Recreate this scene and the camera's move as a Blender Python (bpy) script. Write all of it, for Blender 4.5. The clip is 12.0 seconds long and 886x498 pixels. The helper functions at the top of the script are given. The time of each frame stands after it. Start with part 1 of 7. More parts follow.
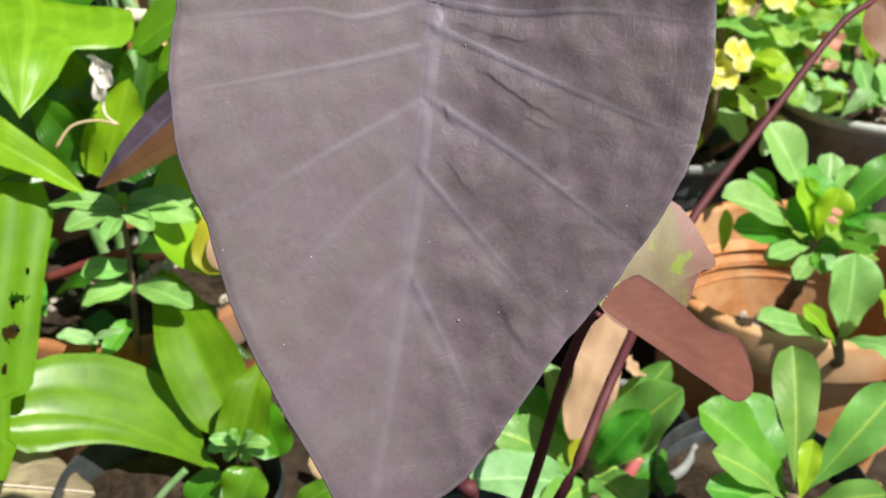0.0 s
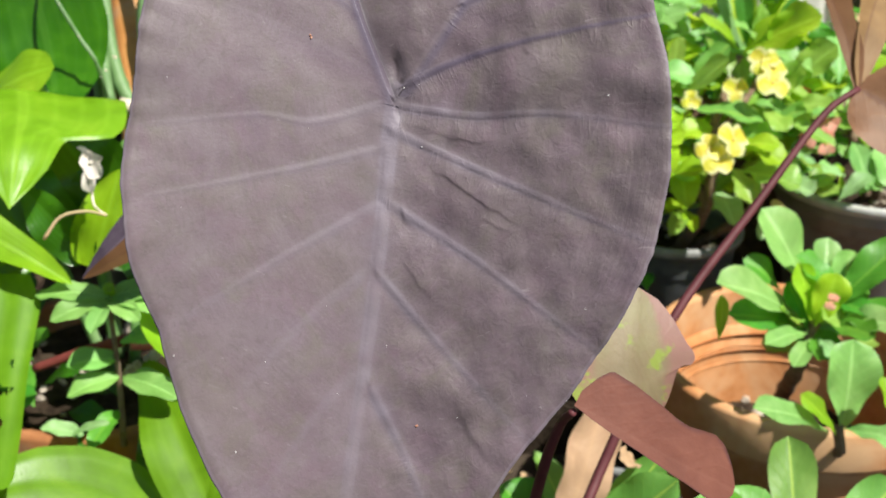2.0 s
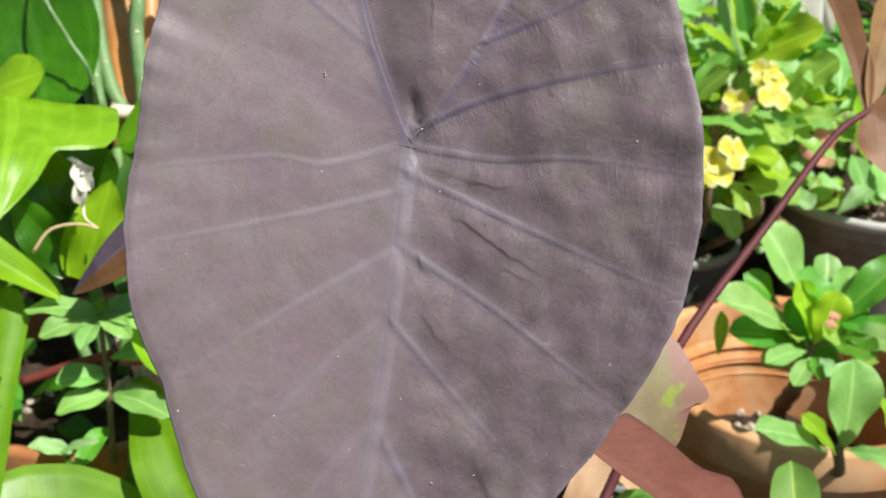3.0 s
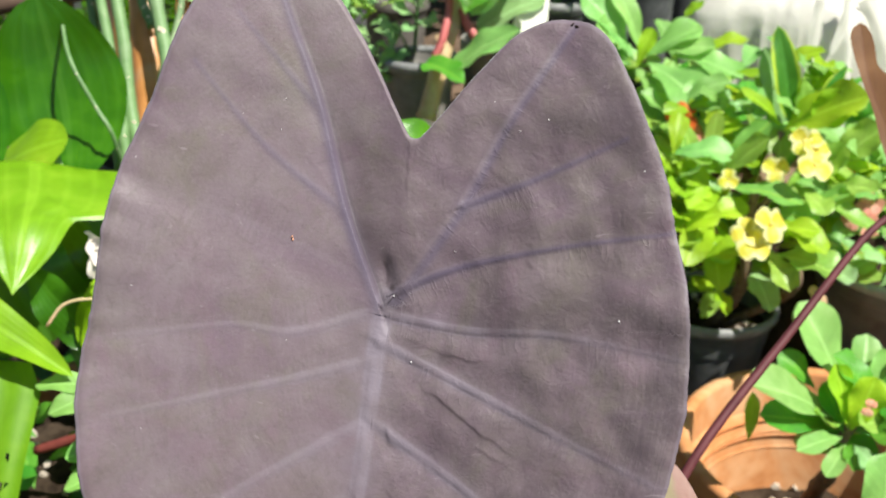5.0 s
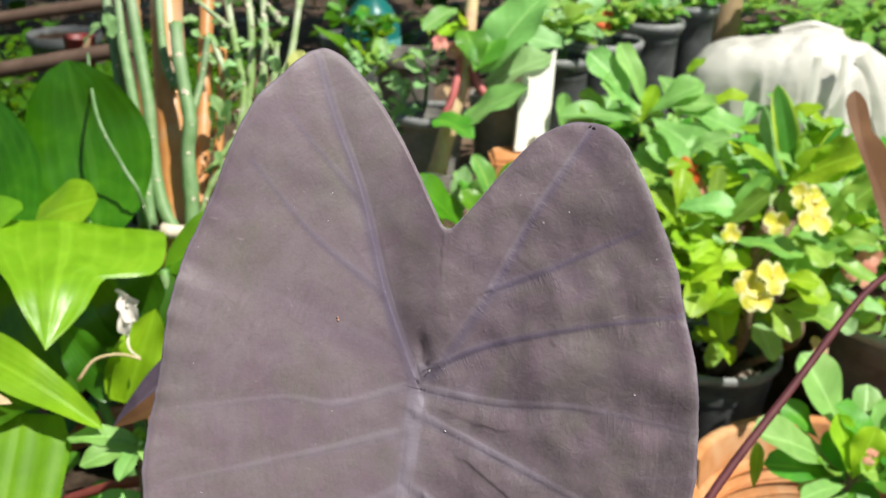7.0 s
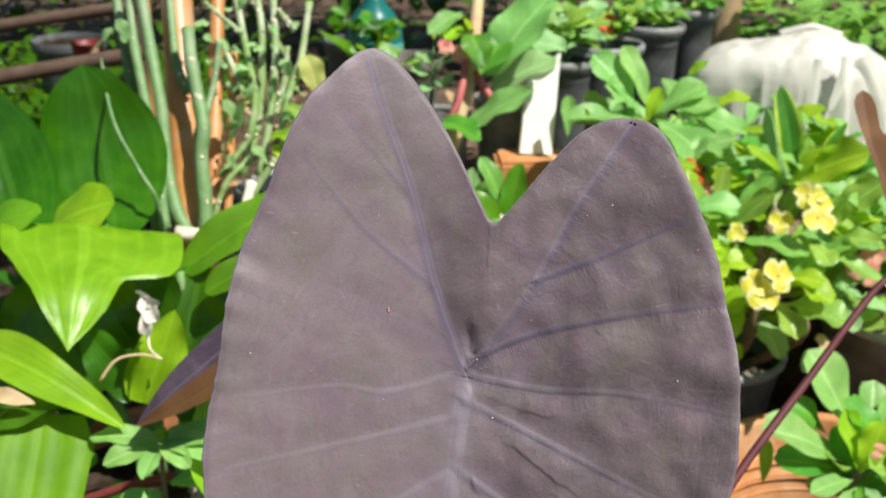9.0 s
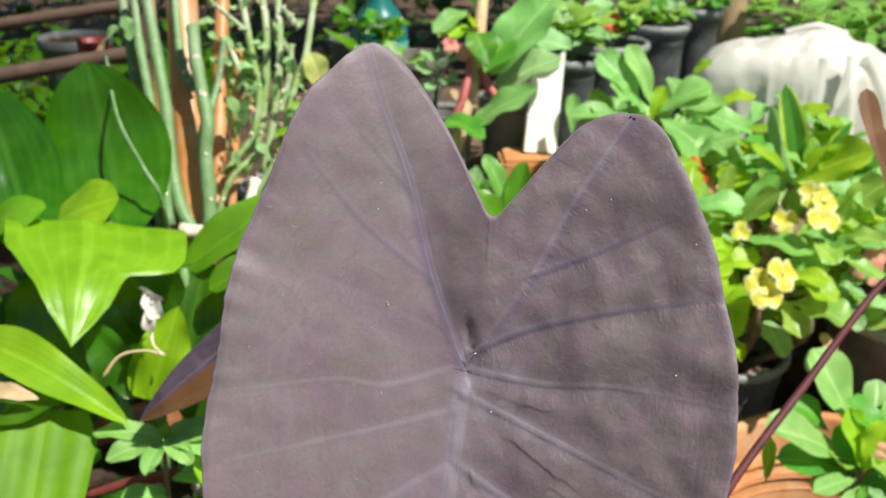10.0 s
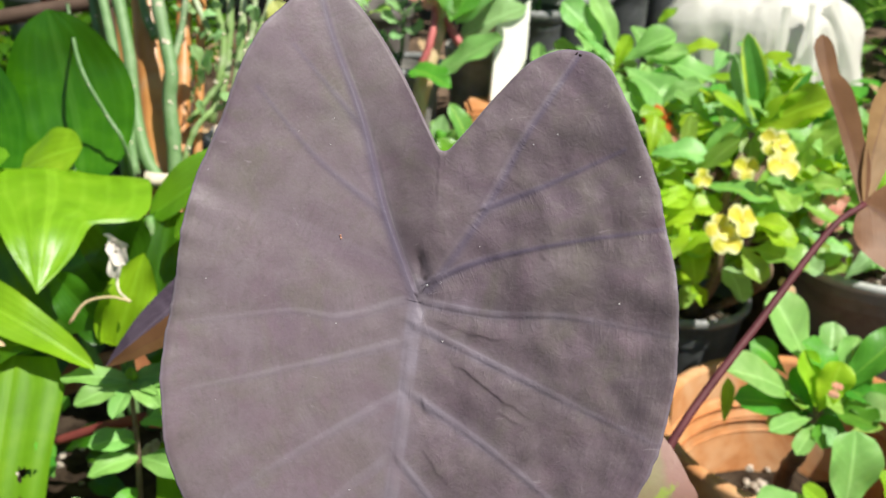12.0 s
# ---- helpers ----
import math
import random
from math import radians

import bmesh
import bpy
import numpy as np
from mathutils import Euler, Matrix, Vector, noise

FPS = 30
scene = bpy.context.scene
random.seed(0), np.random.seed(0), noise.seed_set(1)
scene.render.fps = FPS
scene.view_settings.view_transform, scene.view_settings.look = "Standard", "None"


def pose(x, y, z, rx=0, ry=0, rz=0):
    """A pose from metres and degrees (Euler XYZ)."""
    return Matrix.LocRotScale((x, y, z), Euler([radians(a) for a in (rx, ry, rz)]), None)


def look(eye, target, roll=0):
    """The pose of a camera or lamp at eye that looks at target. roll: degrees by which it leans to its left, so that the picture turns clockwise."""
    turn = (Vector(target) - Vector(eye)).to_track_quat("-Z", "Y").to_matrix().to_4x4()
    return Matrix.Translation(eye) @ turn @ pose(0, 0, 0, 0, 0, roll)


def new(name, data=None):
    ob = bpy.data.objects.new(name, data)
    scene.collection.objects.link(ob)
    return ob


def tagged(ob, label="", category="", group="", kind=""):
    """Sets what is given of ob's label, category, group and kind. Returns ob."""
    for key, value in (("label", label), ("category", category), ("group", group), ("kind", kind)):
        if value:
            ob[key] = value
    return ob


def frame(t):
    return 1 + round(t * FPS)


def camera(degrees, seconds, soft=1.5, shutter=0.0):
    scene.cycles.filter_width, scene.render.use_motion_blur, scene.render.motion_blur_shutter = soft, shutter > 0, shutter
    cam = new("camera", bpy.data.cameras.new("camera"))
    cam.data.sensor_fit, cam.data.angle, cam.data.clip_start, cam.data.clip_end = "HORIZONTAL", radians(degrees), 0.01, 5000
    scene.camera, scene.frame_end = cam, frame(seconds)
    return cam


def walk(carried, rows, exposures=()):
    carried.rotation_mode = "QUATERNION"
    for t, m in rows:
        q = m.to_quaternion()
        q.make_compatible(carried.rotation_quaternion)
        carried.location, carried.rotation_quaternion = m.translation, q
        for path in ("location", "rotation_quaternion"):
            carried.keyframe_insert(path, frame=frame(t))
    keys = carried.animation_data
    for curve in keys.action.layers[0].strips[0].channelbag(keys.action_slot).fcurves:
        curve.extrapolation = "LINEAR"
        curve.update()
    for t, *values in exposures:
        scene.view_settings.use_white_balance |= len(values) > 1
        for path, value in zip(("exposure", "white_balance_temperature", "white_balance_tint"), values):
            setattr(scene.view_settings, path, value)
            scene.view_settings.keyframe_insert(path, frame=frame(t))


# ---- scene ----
cam = camera(45.2, 12.0, soft=1.6)
cam.data.dof.use_dof = True
cam.data.dof.focus_distance, cam.data.dof.aperture_fstop = 0.41, 18.5
ROWS = [
    (0.0, -0.0002, 0.0032, 0.8491, -0.11, -28.85, 0.13),
    (0.5, 0.0064, 0.0040, 0.8595, 0.23, -28.01, -0.21),
    (1.0, -0.0018, 0.0115, 0.8616, -0.75, -26.98, 0.04),
    (1.5, 0.0009, 0.0124, 0.8643, -0.48, -26.20, 0.07),
    (2.0, 0.0205, 0.0127, 0.8547, 0.72, -24.68, -0.47),
    (2.5, 0.0061, 0.0203, 0.8585, -0.40, -25.09, 0.48),
    (4.5, 0.0288, 0.0786, 0.8924, 2.01, -24.91, 0.87),
    (5.0, 0.0338, 0.0771, 0.9041, 2.89, -24.19, 0.70),
    (5.5, 0.0382, 0.0764, 0.9185, 3.62, -23.71, 0.29),
    (6.0, 0.0321, 0.0640, 0.9239, 3.59, -22.80, 0.20),
    (6.5, 0.0222, 0.0607, 0.9305, 3.20, -22.43, 0.41),
    (7.0, 0.0248, 0.0488, 0.9325, 3.06, -22.11, 0.55),
    (9.0, 0.0050, 0.0341, 0.9328, 2.56, -21.82, 0.36),
    (9.5, 0.0059, 0.0329, 0.9297, 2.83, -21.79, 0.32),
    (10.0, 0.0077, 0.0328, 0.9312, 2.91, -21.84, 0.40),
    (10.5, -0.0079, 0.0387, 0.9356, 2.17, -22.38, 0.77),
    (11.0, 0.0139, 0.0331, 0.9291, 2.85, -22.91, 0.52),
    (11.5, 0.0037, 0.0346, 0.9274, 1.59, -23.75, 0.97),
    (12.0, 0.0165, 0.0199, 0.9279, 1.31, -24.23, 0.71),
]
EXPOSURE = 0.70
walk(cam, [(t, pose(x, y, z, 90 + pitch, 0, yaw) @ pose(0, 0, 0, 0, 0, roll)) for t, x, y, z, yaw, pitch, roll in ROWS],
     [(t, EXPOSURE + e, 6430, 5) for t, e in ((0.0, -0.02), (1.5, 0.05), (2.5, -0.02), (4.5, 0.06), (5.5, 0.18), (6.2, 0.08), (7.0, -0.06), (9.0, -0.10), (10.5, -0.04), (12.0, -0.05))])

# ---- daylight ----
SUN_FROM = Vector((0.44, -0.30, 0.85)).normalized()
world = bpy.data.worlds.new("sky")
scene.world = world
world.use_nodes = True
wn = world.node_tree.nodes
sky = wn.new("ShaderNodeTexSky")
sky.sky_type, sky.sun_disc = "NISHITA", False
sky.sun_elevation = math.asin(SUN_FROM.z)
sky.sun_rotation = math.atan2(SUN_FROM.x, SUN_FROM.y)
wn["Background"].inputs["Strength"].default_value = 0.051
world.node_tree.links.new(sky.outputs["Color"], wn["Background"].inputs["Color"])
sun = new("sun", bpy.data.lights.new("sun", "SUN"))
sun.data.energy, sun.data.angle, sun.data.color = 5.0, radians(0.6), (1.0, 0.95, 0.87)
sun.matrix_world = look((0, 0, 6), Vector((0, 0, 6)) - SUN_FROM)


# ---- materials ----
def nodes_of(name, rough=0.6, spec=0.4):
    m = bpy.data.materials.new(name)
    m.use_nodes = True
    nt = m.node_tree
    b = nt.nodes["Principled BSDF"]
    b.inputs["Roughness"].default_value = rough
    b.inputs["Specular IOR Level"].default_value = spec
    return m, nt, b


def link(nt, a, b):
    nt.links.new(a, b)


def noise_node(nt, scale, detail=4.0, rough=0.55, vec=None, distort=0.0):
    n = nt.nodes.new("ShaderNodeTexNoise")
    n.inputs["Scale"].default_value = scale
    n.inputs["Detail"].default_value = detail
    n.inputs["Roughness"].default_value = rough
    n.inputs["Distortion"].default_value = distort
    if vec is not None:
        link(nt, vec, n.inputs["Vector"])
    return n


def ramp(nt, fac, stops):
    r = nt.nodes.new("ShaderNodeValToRGB")
    e = r.color_ramp.elements
    while len(e) < len(stops):
        e.new(0.5)
    for el, (p, c) in zip(e, stops):
        el.position, el.color = p, (*c, 1)
    link(nt, fac, r.inputs["Fac"])
    return r


def mixc(nt, a, b, fac, mode="MIX"):
    n = nt.nodes.new("ShaderNodeMix")
    n.data_type, n.blend_type = "RGBA", mode
    for sock, v in ((n.inputs[0], fac), (n.inputs[6], a), (n.inputs[7], b)):
        if isinstance(v, (int, float)):
            sock.default_value = v
        elif isinstance(v, tuple):
            sock.default_value = (*v, 1)
        else:
            link(nt, v, sock)
    return n.outputs[2]


def math_node(nt, op, a, b=0.0):
    n = nt.nodes.new("ShaderNodeMath")
    n.operation = op
    for sock, v in zip(n.inputs, (a, b)):
        if isinstance(v, (int, float)):
            sock.default_value = v
        else:
            link(nt, v, sock)
    return n.outputs[0]


def bump(nt, b, height, strength=0.3, dist=0.002):
    n = nt.nodes.new("ShaderNodeBump")
    n.inputs["Strength"].default_value = strength
    n.inputs["Distance"].default_value = dist
    link(nt, height, n.inputs["Height"])
    link(nt, n.outputs["Normal"], b.inputs["Normal"])


def coords(nt, kind="Object"):
    return nt.nodes.new("ShaderNodeTexCoord").outputs[kind]


def rough_mat(name, c1, c2, scale=60, rough=0.8, spec=0.3, bump_s=0.4, c3=None, metal=0.0, dist=0.002):
    """A mottled surface: two colours in clouds, a third in stains."""
    m, nt, b = nodes_of(name, rough, spec)
    v = coords(nt)
    n1, n2 = noise_node(nt, scale, 6, 0.6, v), noise_node(nt, scale * 0.17, 4, 0.6, v, 0.6)
    col = ramp(nt, n1.outputs["Fac"], [(0.3, c1), (0.7, c2)]).outputs["Color"]
    if c3:
        f = ramp(nt, n2.outputs["Fac"], [(0.48, (0, 0, 0)), (0.66, (1, 1, 1))]).outputs["Color"]
        col = mixc(nt, col, c3, f)
    link(nt, col, b.inputs["Base Color"])
    b.inputs["Metallic"].default_value = metal
    rr = nt.nodes.new("ShaderNodeMapRange")
    rr.inputs["To Min"].default_value, rr.inputs["To Max"].default_value = max(rough - 0.12, 0.05), min(rough + 0.12, 1)
    link(nt, n2.outputs["Fac"], rr.inputs["Value"])
    link(nt, rr.outputs["Result"], b.inputs["Roughness"])
    bump(nt, b, n1.outputs["Fac"], bump_s, dist)
    return m


def leaf_mat(name, dark, light, glow, rough=0.42, trans=0.4, ribs=0.0, rib_col=None, edge=None, edge_at=0.78, veins=9.0, spots=None, vein_mix=0.15, mid_mix=0.45, relief=0.4, spec=0.45, cloudy=1.5):
    """A leaf: clouded green, paler midrib, side veins or parallel ribs, light coming through the blade."""
    m, nt, b = nodes_of(name, rough, spec)
    uv = nt.nodes.new("ShaderNodeUVMap").outputs["UV"]
    sep = nt.nodes.new("ShaderNodeSeparateXYZ")
    link(nt, uv, sep.inputs[0])
    across = math_node(nt, "ABSOLUTE", math_node(nt, "SUBTRACT", math_node(nt, "MULTIPLY", sep.outputs[0], 2.0), 1.0))
    obj = coords(nt)
    cloud = noise_node(nt, 28, 4, 0.6, obj, 0.4)
    fine = noise_node(nt, 420, 3, 0.6, obj)
    col = ramp(nt, cloud.outputs["Fac"], [(0.25, tuple(c * 0.72 for c in dark)), (0.5, dark), (0.75, light)]).outputs["Color"]
    rnd = nt.nodes.new("ShaderNodeObjectInfo").outputs["Random"]
    hsv = nt.nodes.new("ShaderNodeHueSaturation")
    mr = nt.nodes.new("ShaderNodeMapRange")
    mr.inputs["To Min"].default_value, mr.inputs["To Max"].default_value = 0.86, 1.22
    link(nt, rnd, mr.inputs["Value"])
    link(nt, mr.outputs["Result"], hsv.inputs["Value"])
    mh = nt.nodes.new("ShaderNodeMapRange")
    mh.inputs["To Min"].default_value, mh.inputs["To Max"].default_value = 0.485, 0.515
    link(nt, math_node(nt, "FRACT", math_node(nt, "MULTIPLY", rnd, 7.3)), mh.inputs["Value"])
    link(nt, mh.outputs["Result"], hsv.inputs["Hue"])
    link(nt, col, hsv.inputs["Color"])
    col = hsv.outputs["Color"]
    rc = rib_col or tuple(min(1, c * 1.5 + 0.03) for c in light)
    if ribs:
        wave = math_node(nt, "SINE", math_node(nt, "MULTIPLY", math_node(nt, "MULTIPLY", across, ribs), math.pi * 2))
        line = math_node(nt, "POWER", math_node(nt, "MAXIMUM", wave, 0.0), 3.0)
        col = mixc(nt, col, rc, math_node(nt, "MULTIPLY", line, 0.09))
        height = wave
    else:
        s = math_node(nt, "SUBTRACT", math_node(nt, "MULTIPLY", sep.outputs[1], veins), math_node(nt, "MULTIPLY", across, 2.2))
        wave = math_node(nt, "SINE", math_node(nt, "MULTIPLY", s, math.pi * 2))
        line = math_node(nt, "POWER", math_node(nt, "MAXIMUM", wave, 0.0), 14.0)
        col = mixc(nt, col, rc, math_node(nt, "MULTIPLY", line, vein_mix))
        height = line
    mid = math_node(nt, "LESS_THAN", across, 0.055)
    col = mixc(nt, col, rc, math_node(nt, "MULTIPLY", mid, 0.18 if ribs else mid_mix))
    if edge:
        ef = nt.nodes.new("ShaderNodeMapRange")
        ef.inputs["From Min"].default_value, ef.inputs["From Max"].default_value = edge_at - 0.08, edge_at + 0.08
        wob = math_node(nt, "ADD", across, math_node(nt, "MULTIPLY", math_node(nt, "SUBTRACT", cloud.outputs["Fac"], 0.5), 0.5))
        link(nt, wob, ef.inputs["Value"])
        col = mixc(nt, col, edge, ef.outputs["Result"])
    if spots:
        sn = noise_node(nt, 70, 3, 0.6, obj)
        sf = ramp(nt, sn.outputs["Fac"], [(0.60, (0, 0, 0)), (0.68, (1, 1, 1))]).outputs["Color"]
        col = mixc(nt, col, spots, sf)
    link(nt, col, b.inputs["Base Color"])
    bump(nt, b, math_node(nt, "ADD", math_node(nt, "MULTIPLY", height, 0.10 if ribs else relief), math_node(nt, "ADD", math_node(nt, "MULTIPLY", fine.outputs["Fac"], 0.08 if ribs else 0.30), math_node(nt, "MULTIPLY", cloud.outputs["Fac"], cloudy if ribs else 2.4))), 0.4, 0.0012)
    tr = nt.nodes.new("ShaderNodeBsdfTranslucent")
    link(nt, mixc(nt, col, glow, 0.75), tr.inputs["Color"])
    mx = nt.nodes.new("ShaderNodeMixShader")
    mx.inputs[0].default_value = trans
    link(nt, b.outputs[0], mx.inputs[1])
    link(nt, tr.outputs[0], mx.inputs[2])
    link(nt, mx.outputs[0], nt.nodes["Material Output"].inputs["Surface"])
    return m


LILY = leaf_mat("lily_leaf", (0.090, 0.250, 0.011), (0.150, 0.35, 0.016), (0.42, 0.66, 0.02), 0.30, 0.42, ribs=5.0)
# darker copy of the lily leaf, with shade put into its colour
LILY_SHADED = leaf_mat("lily_leaf_shaded", (0.028, 0.098, 0.004), (0.051, 0.160, 0.006), (0.18, 0.38, 0.010), 0.30, 0.28, ribs=5.0)
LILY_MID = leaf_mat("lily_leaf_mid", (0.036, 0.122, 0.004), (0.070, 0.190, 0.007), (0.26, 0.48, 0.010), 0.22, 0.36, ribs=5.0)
RIBBED = leaf_mat("ribbed_lily_leaf", (0.098, 0.24, 0.008), (0.155, 0.315, 0.011), (0.36, 0.58, 0.02), 0.30, 0.38, ribs=4.0, spec=0.32, cloudy=0.5)
BITTEN = leaf_mat("old_lily_leaf", (0.120, 0.27, 0.006), (0.18, 0.335, 0.012), (0.36, 0.55, 0.018), 0.50, 0.42, ribs=3.0, spec=0.22, cloudy=0.8)
LIME = leaf_mat("lime_leaf", (0.25, 0.50, 0.014), (0.36, 0.61, 0.03), (0.52, 0.74, 0.03), 0.32, 0.45, ribs=4.0)
EUPH = leaf_mat("crown_of_thorns_leaf", (0.27, 0.46, 0.075), (0.42, 0.60, 0.145), (0.56, 0.76, 0.11), 0.36, 0.48)
EUPH_MINT = leaf_mat("crown_of_thorns_leaf_cool", (0.22, 0.45, 0.115), (0.36, 0.58, 0.20), (0.46, 0.72, 0.18), 0.42, 0.42, spec=0.35)
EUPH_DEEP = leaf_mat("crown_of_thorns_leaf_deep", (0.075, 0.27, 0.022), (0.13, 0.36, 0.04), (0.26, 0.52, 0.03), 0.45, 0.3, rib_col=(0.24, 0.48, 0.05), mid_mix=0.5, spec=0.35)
EUPH_MID = leaf_mat("crown_of_thorns_leaf_mid", (0.18, 0.39, 0.075), (0.29, 0.51, 0.13), (0.42, 0.66, 0.09), 0.42, 0.40, rib_col=(0.48, 0.66, 0.10), mid_mix=0.65, vein_mix=0.08, spec=0.35)
EUPH_LIME = leaf_mat("young_lime_leaf", (0.29, 0.49, 0.02), (0.41, 0.60, 0.04), (0.58, 0.77, 0.035), 0.42, 0.47)
EUPH_VAR = leaf_mat("variegated_leaf", (0.04, 0.20, 0.02), (0.08, 0.28, 0.03), (0.3, 0.55, 0.04), 0.4, 0.35, edge=(0.52, 0.66, 0.06))
SPURGE = leaf_mat("spurge_leaf", (0.20, 0.42, 0.095), (0.30, 0.53, 0.15), (0.36, 0.62, 0.12), 0.5, 0.36)
MINT = leaf_mat("mint_leaf", (0.25, 0.45, 0.17), (0.37, 0.57, 0.27), (0.44, 0.66, 0.29), 0.5, 0.35)
DRY = leaf_mat("dry_leaf", (0.46, 0.30, 0.175), (0.64, 0.45, 0.29), (0.64, 0.41, 0.21), 0.8, 0.25, ribs=2.0, rib_col=(0.70, 0.44, 0.24))
OLD_LEAF = leaf_mat("weathered_dry_leaf", (0.22, 0.17, 0.10), (0.40, 0.33, 0.20), (0.38, 0.29, 0.13), 0.85, 0.2, veins=5.0, spots=(0.20, 0.15, 0.10))
FADED = leaf_mat("faded_yellow_leaf", (0.46, 0.47, 0.13), (0.60, 0.58, 0.22), (0.66, 0.64, 0.20), 0.55, 0.45, vein_mix=0.08)
ORANGE = leaf_mat("yellowing_leaf", (0.50, 0.52, 0.03), (0.75, 0.50, 0.03), (0.85, 0.55, 0.03), 0.5, 0.45, ribs=4.0)
TARO_RED = leaf_mat("taro_underside", (0.150, 0.047, 0.032), (0.205, 0.073, 0.050), (0.34, 0.095, 0.055), 0.65, 0.32, veins=6.0, rib_col=(0.32, 0.14, 0.10), vein_mix=0.02, mid_mix=0.12, relief=0.05, edge=(0.07, 0.022, 0.026), edge_at=0.97)
TARO_BROWN = leaf_mat("taro_underside_brown", (0.215, 0.108, 0.044), (0.30, 0.162, 0.070), (0.47, 0.235, 0.065), 0.55, 0.3, veins=6.0, rib_col=(0.12, 0.045, 0.035), vein_mix=0.07, relief=0.12)
TARO_PALE = leaf_mat("young_taro_leaf", (0.33, 0.245, 0.155), (0.34, 0.30, 0.15), (0.56, 0.48, 0.15), 0.5, 0.50, veins=6.0, spots=(0.36, 0.46, 0.08), vein_mix=0.03, mid_mix=0.05, relief=0.06, edge=(0.40, 0.20, 0.18), edge_at=0.58)
TARO_PURPLE = leaf_mat("taro_top_purple", (0.062, 0.042, 0.062), (0.105, 0.076, 0.105), (0.12, 0.07, 0.08), 0.45, 0.12, veins=7.0)
PETAL_Y = leaf_mat("yellow_bract", (0.86, 0.74, 0.07), (0.90, 0.82, 0.22), (0.92, 0.84, 0.16), 0.5, 0.5, rib_col=(0.92, 0.80, 0.10), edge=(0.90, 0.85, 0.42), edge_at=0.62)
PETAL_R = leaf_mat("red_bract", (0.80, 0.11, 0.03), (0.88, 0.24, 0.09), (0.9, 0.2, 0.06), 0.5, 0.3)
PETAL_P = leaf_mat("pink_bract", (0.75, 0.28, 0.22), (0.82, 0.45, 0.36), (0.8, 0.4, 0.3), 0.5, 0.3)
PETAL_W = leaf_mat("withered_white_petal", (0.78, 0.71, 0.62), (0.88, 0.83, 0.76), (0.86, 0.80, 0.70), 0.6, 0.3)

TERRA = rough_mat("terracotta", (0.41, 0.165, 0.060), (0.54, 0.250, 0.105), 45, 0.85, 0.2, 0.35, (0.56, 0.34, 0.19))
# weathered clay, darkened further so the wall's deep shade is in its colour
TERRA_OLD_SHADED = rough_mat("weathered_shaded_terracotta", (0.24, 0.085, 0.036), (0.36, 0.15, 0.065), 45, 0.85, 0.2, 0.4, (0.24, 0.16, 0.11))
BLACK = rough_mat("black_plastic", (0.018, 0.020, 0.022), (0.035, 0.038, 0.040), 70, 0.45, 0.5, 0.15, (0.065, 0.068, 0.068))
GREYPOT = rough_mat("grey_brown_plastic", (0.11, 0.095, 0.085), (0.16, 0.14, 0.13), 60, 0.5, 0.45, 0.15, (0.22, 0.20, 0.19))
PALE_RIM = rough_mat("pale_grey_rim", (0.16, 0.16, 0.16), (0.26, 0.26, 0.26), 90, 0.5, 0.4, 0.2)
SOIL = rough_mat("soil", (0.014, 0.009, 0.006), (0.045, 0.030, 0.020), 120, 0.95, 0.1, 0.9, (0.07, 0.05, 0.035), dist=0.006)
# earth set dark so the shade low among the pots is in its colour
GROUND = rough_mat("ground_earth", (0.022, 0.015, 0.010), (0.055, 0.040, 0.028), 40, 0.95, 0.1, 0.9, (0.075, 0.056, 0.042), dist=0.01)
# tan earth toned down in place of shade on the upper terrace
DRY_EARTH = rough_mat("dry_tan_earth", (0.045, 0.030, 0.021), (0.10, 0.068, 0.046), 60, 0.95, 0.1, 0.8, (0.15, 0.10, 0.07), dist=0.006)
# black plastic raised in tone, sunlight on the pots put into its colour
NURSERY = rough_mat("lightened_black_plastic", (0.050, 0.052, 0.054), (0.090, 0.094, 0.098), 70, 0.5, 0.5, 0.15, (0.15, 0.152, 0.152))
LIGHT_GREY_POT = rough_mat("light_grey_plastic", (0.15, 0.14, 0.125), (0.23, 0.215, 0.20), 70, 0.6, 0.4, 0.15, (0.30, 0.28, 0.26))
STONE = rough_mat("pale_gravel", (0.30, 0.25, 0.20), (0.52, 0.45, 0.38), 90, 0.85, 0.2, 0.4)
BRICK = rough_mat("dusty_brick", (0.17, 0.10, 0.068), (0.26, 0.165, 0.115), 50, 0.9, 0.2, 0.6, (0.15, 0.11, 0.085))
PETIOLE = rough_mat("maroon_petiole", (0.068, 0.015, 0.019), (0.115, 0.032, 0.036), 60, 0.6, 0.25, 0.1)
TAN_STEM = rough_mat("tan_pink_stem", (0.46, 0.36, 0.17), (0.60, 0.46, 0.28), 60, 0.6, 0.3, 0.2, (0.50, 0.22, 0.17))
# lighter copy of the rim plastic, sunlight put into its colour
RIM_SUNLIT = rough_mat("sunlit_pale_rim", (0.36, 0.35, 0.34), (0.48, 0.47, 0.46), 90, 0.5, 0.4, 0.2)
SCAR = rough_mat("dark_scar", (0.02, 0.014, 0.014), (0.05, 0.035, 0.03), 300, 0.8, 0.2, 0.3)
# dark copy of the pink stem for the runner's shaded end
RUNNER_SHADED = rough_mat("shaded_red_stem", (0.12, 0.022, 0.020), (0.19, 0.045, 0.038), 60, 0.6, 0.3, 0.2)
PINK = rough_mat("pink_stem", (0.40, 0.085, 0.085), (0.54, 0.16, 0.15), 60, 0.5, 0.4, 0.1)
GREEN_STEM = rough_mat("green_stem", (0.085, 0.19, 0.050), (0.15, 0.28, 0.085), 70, 0.55, 0.35, 0.2, (0.25, 0.33, 0.17))
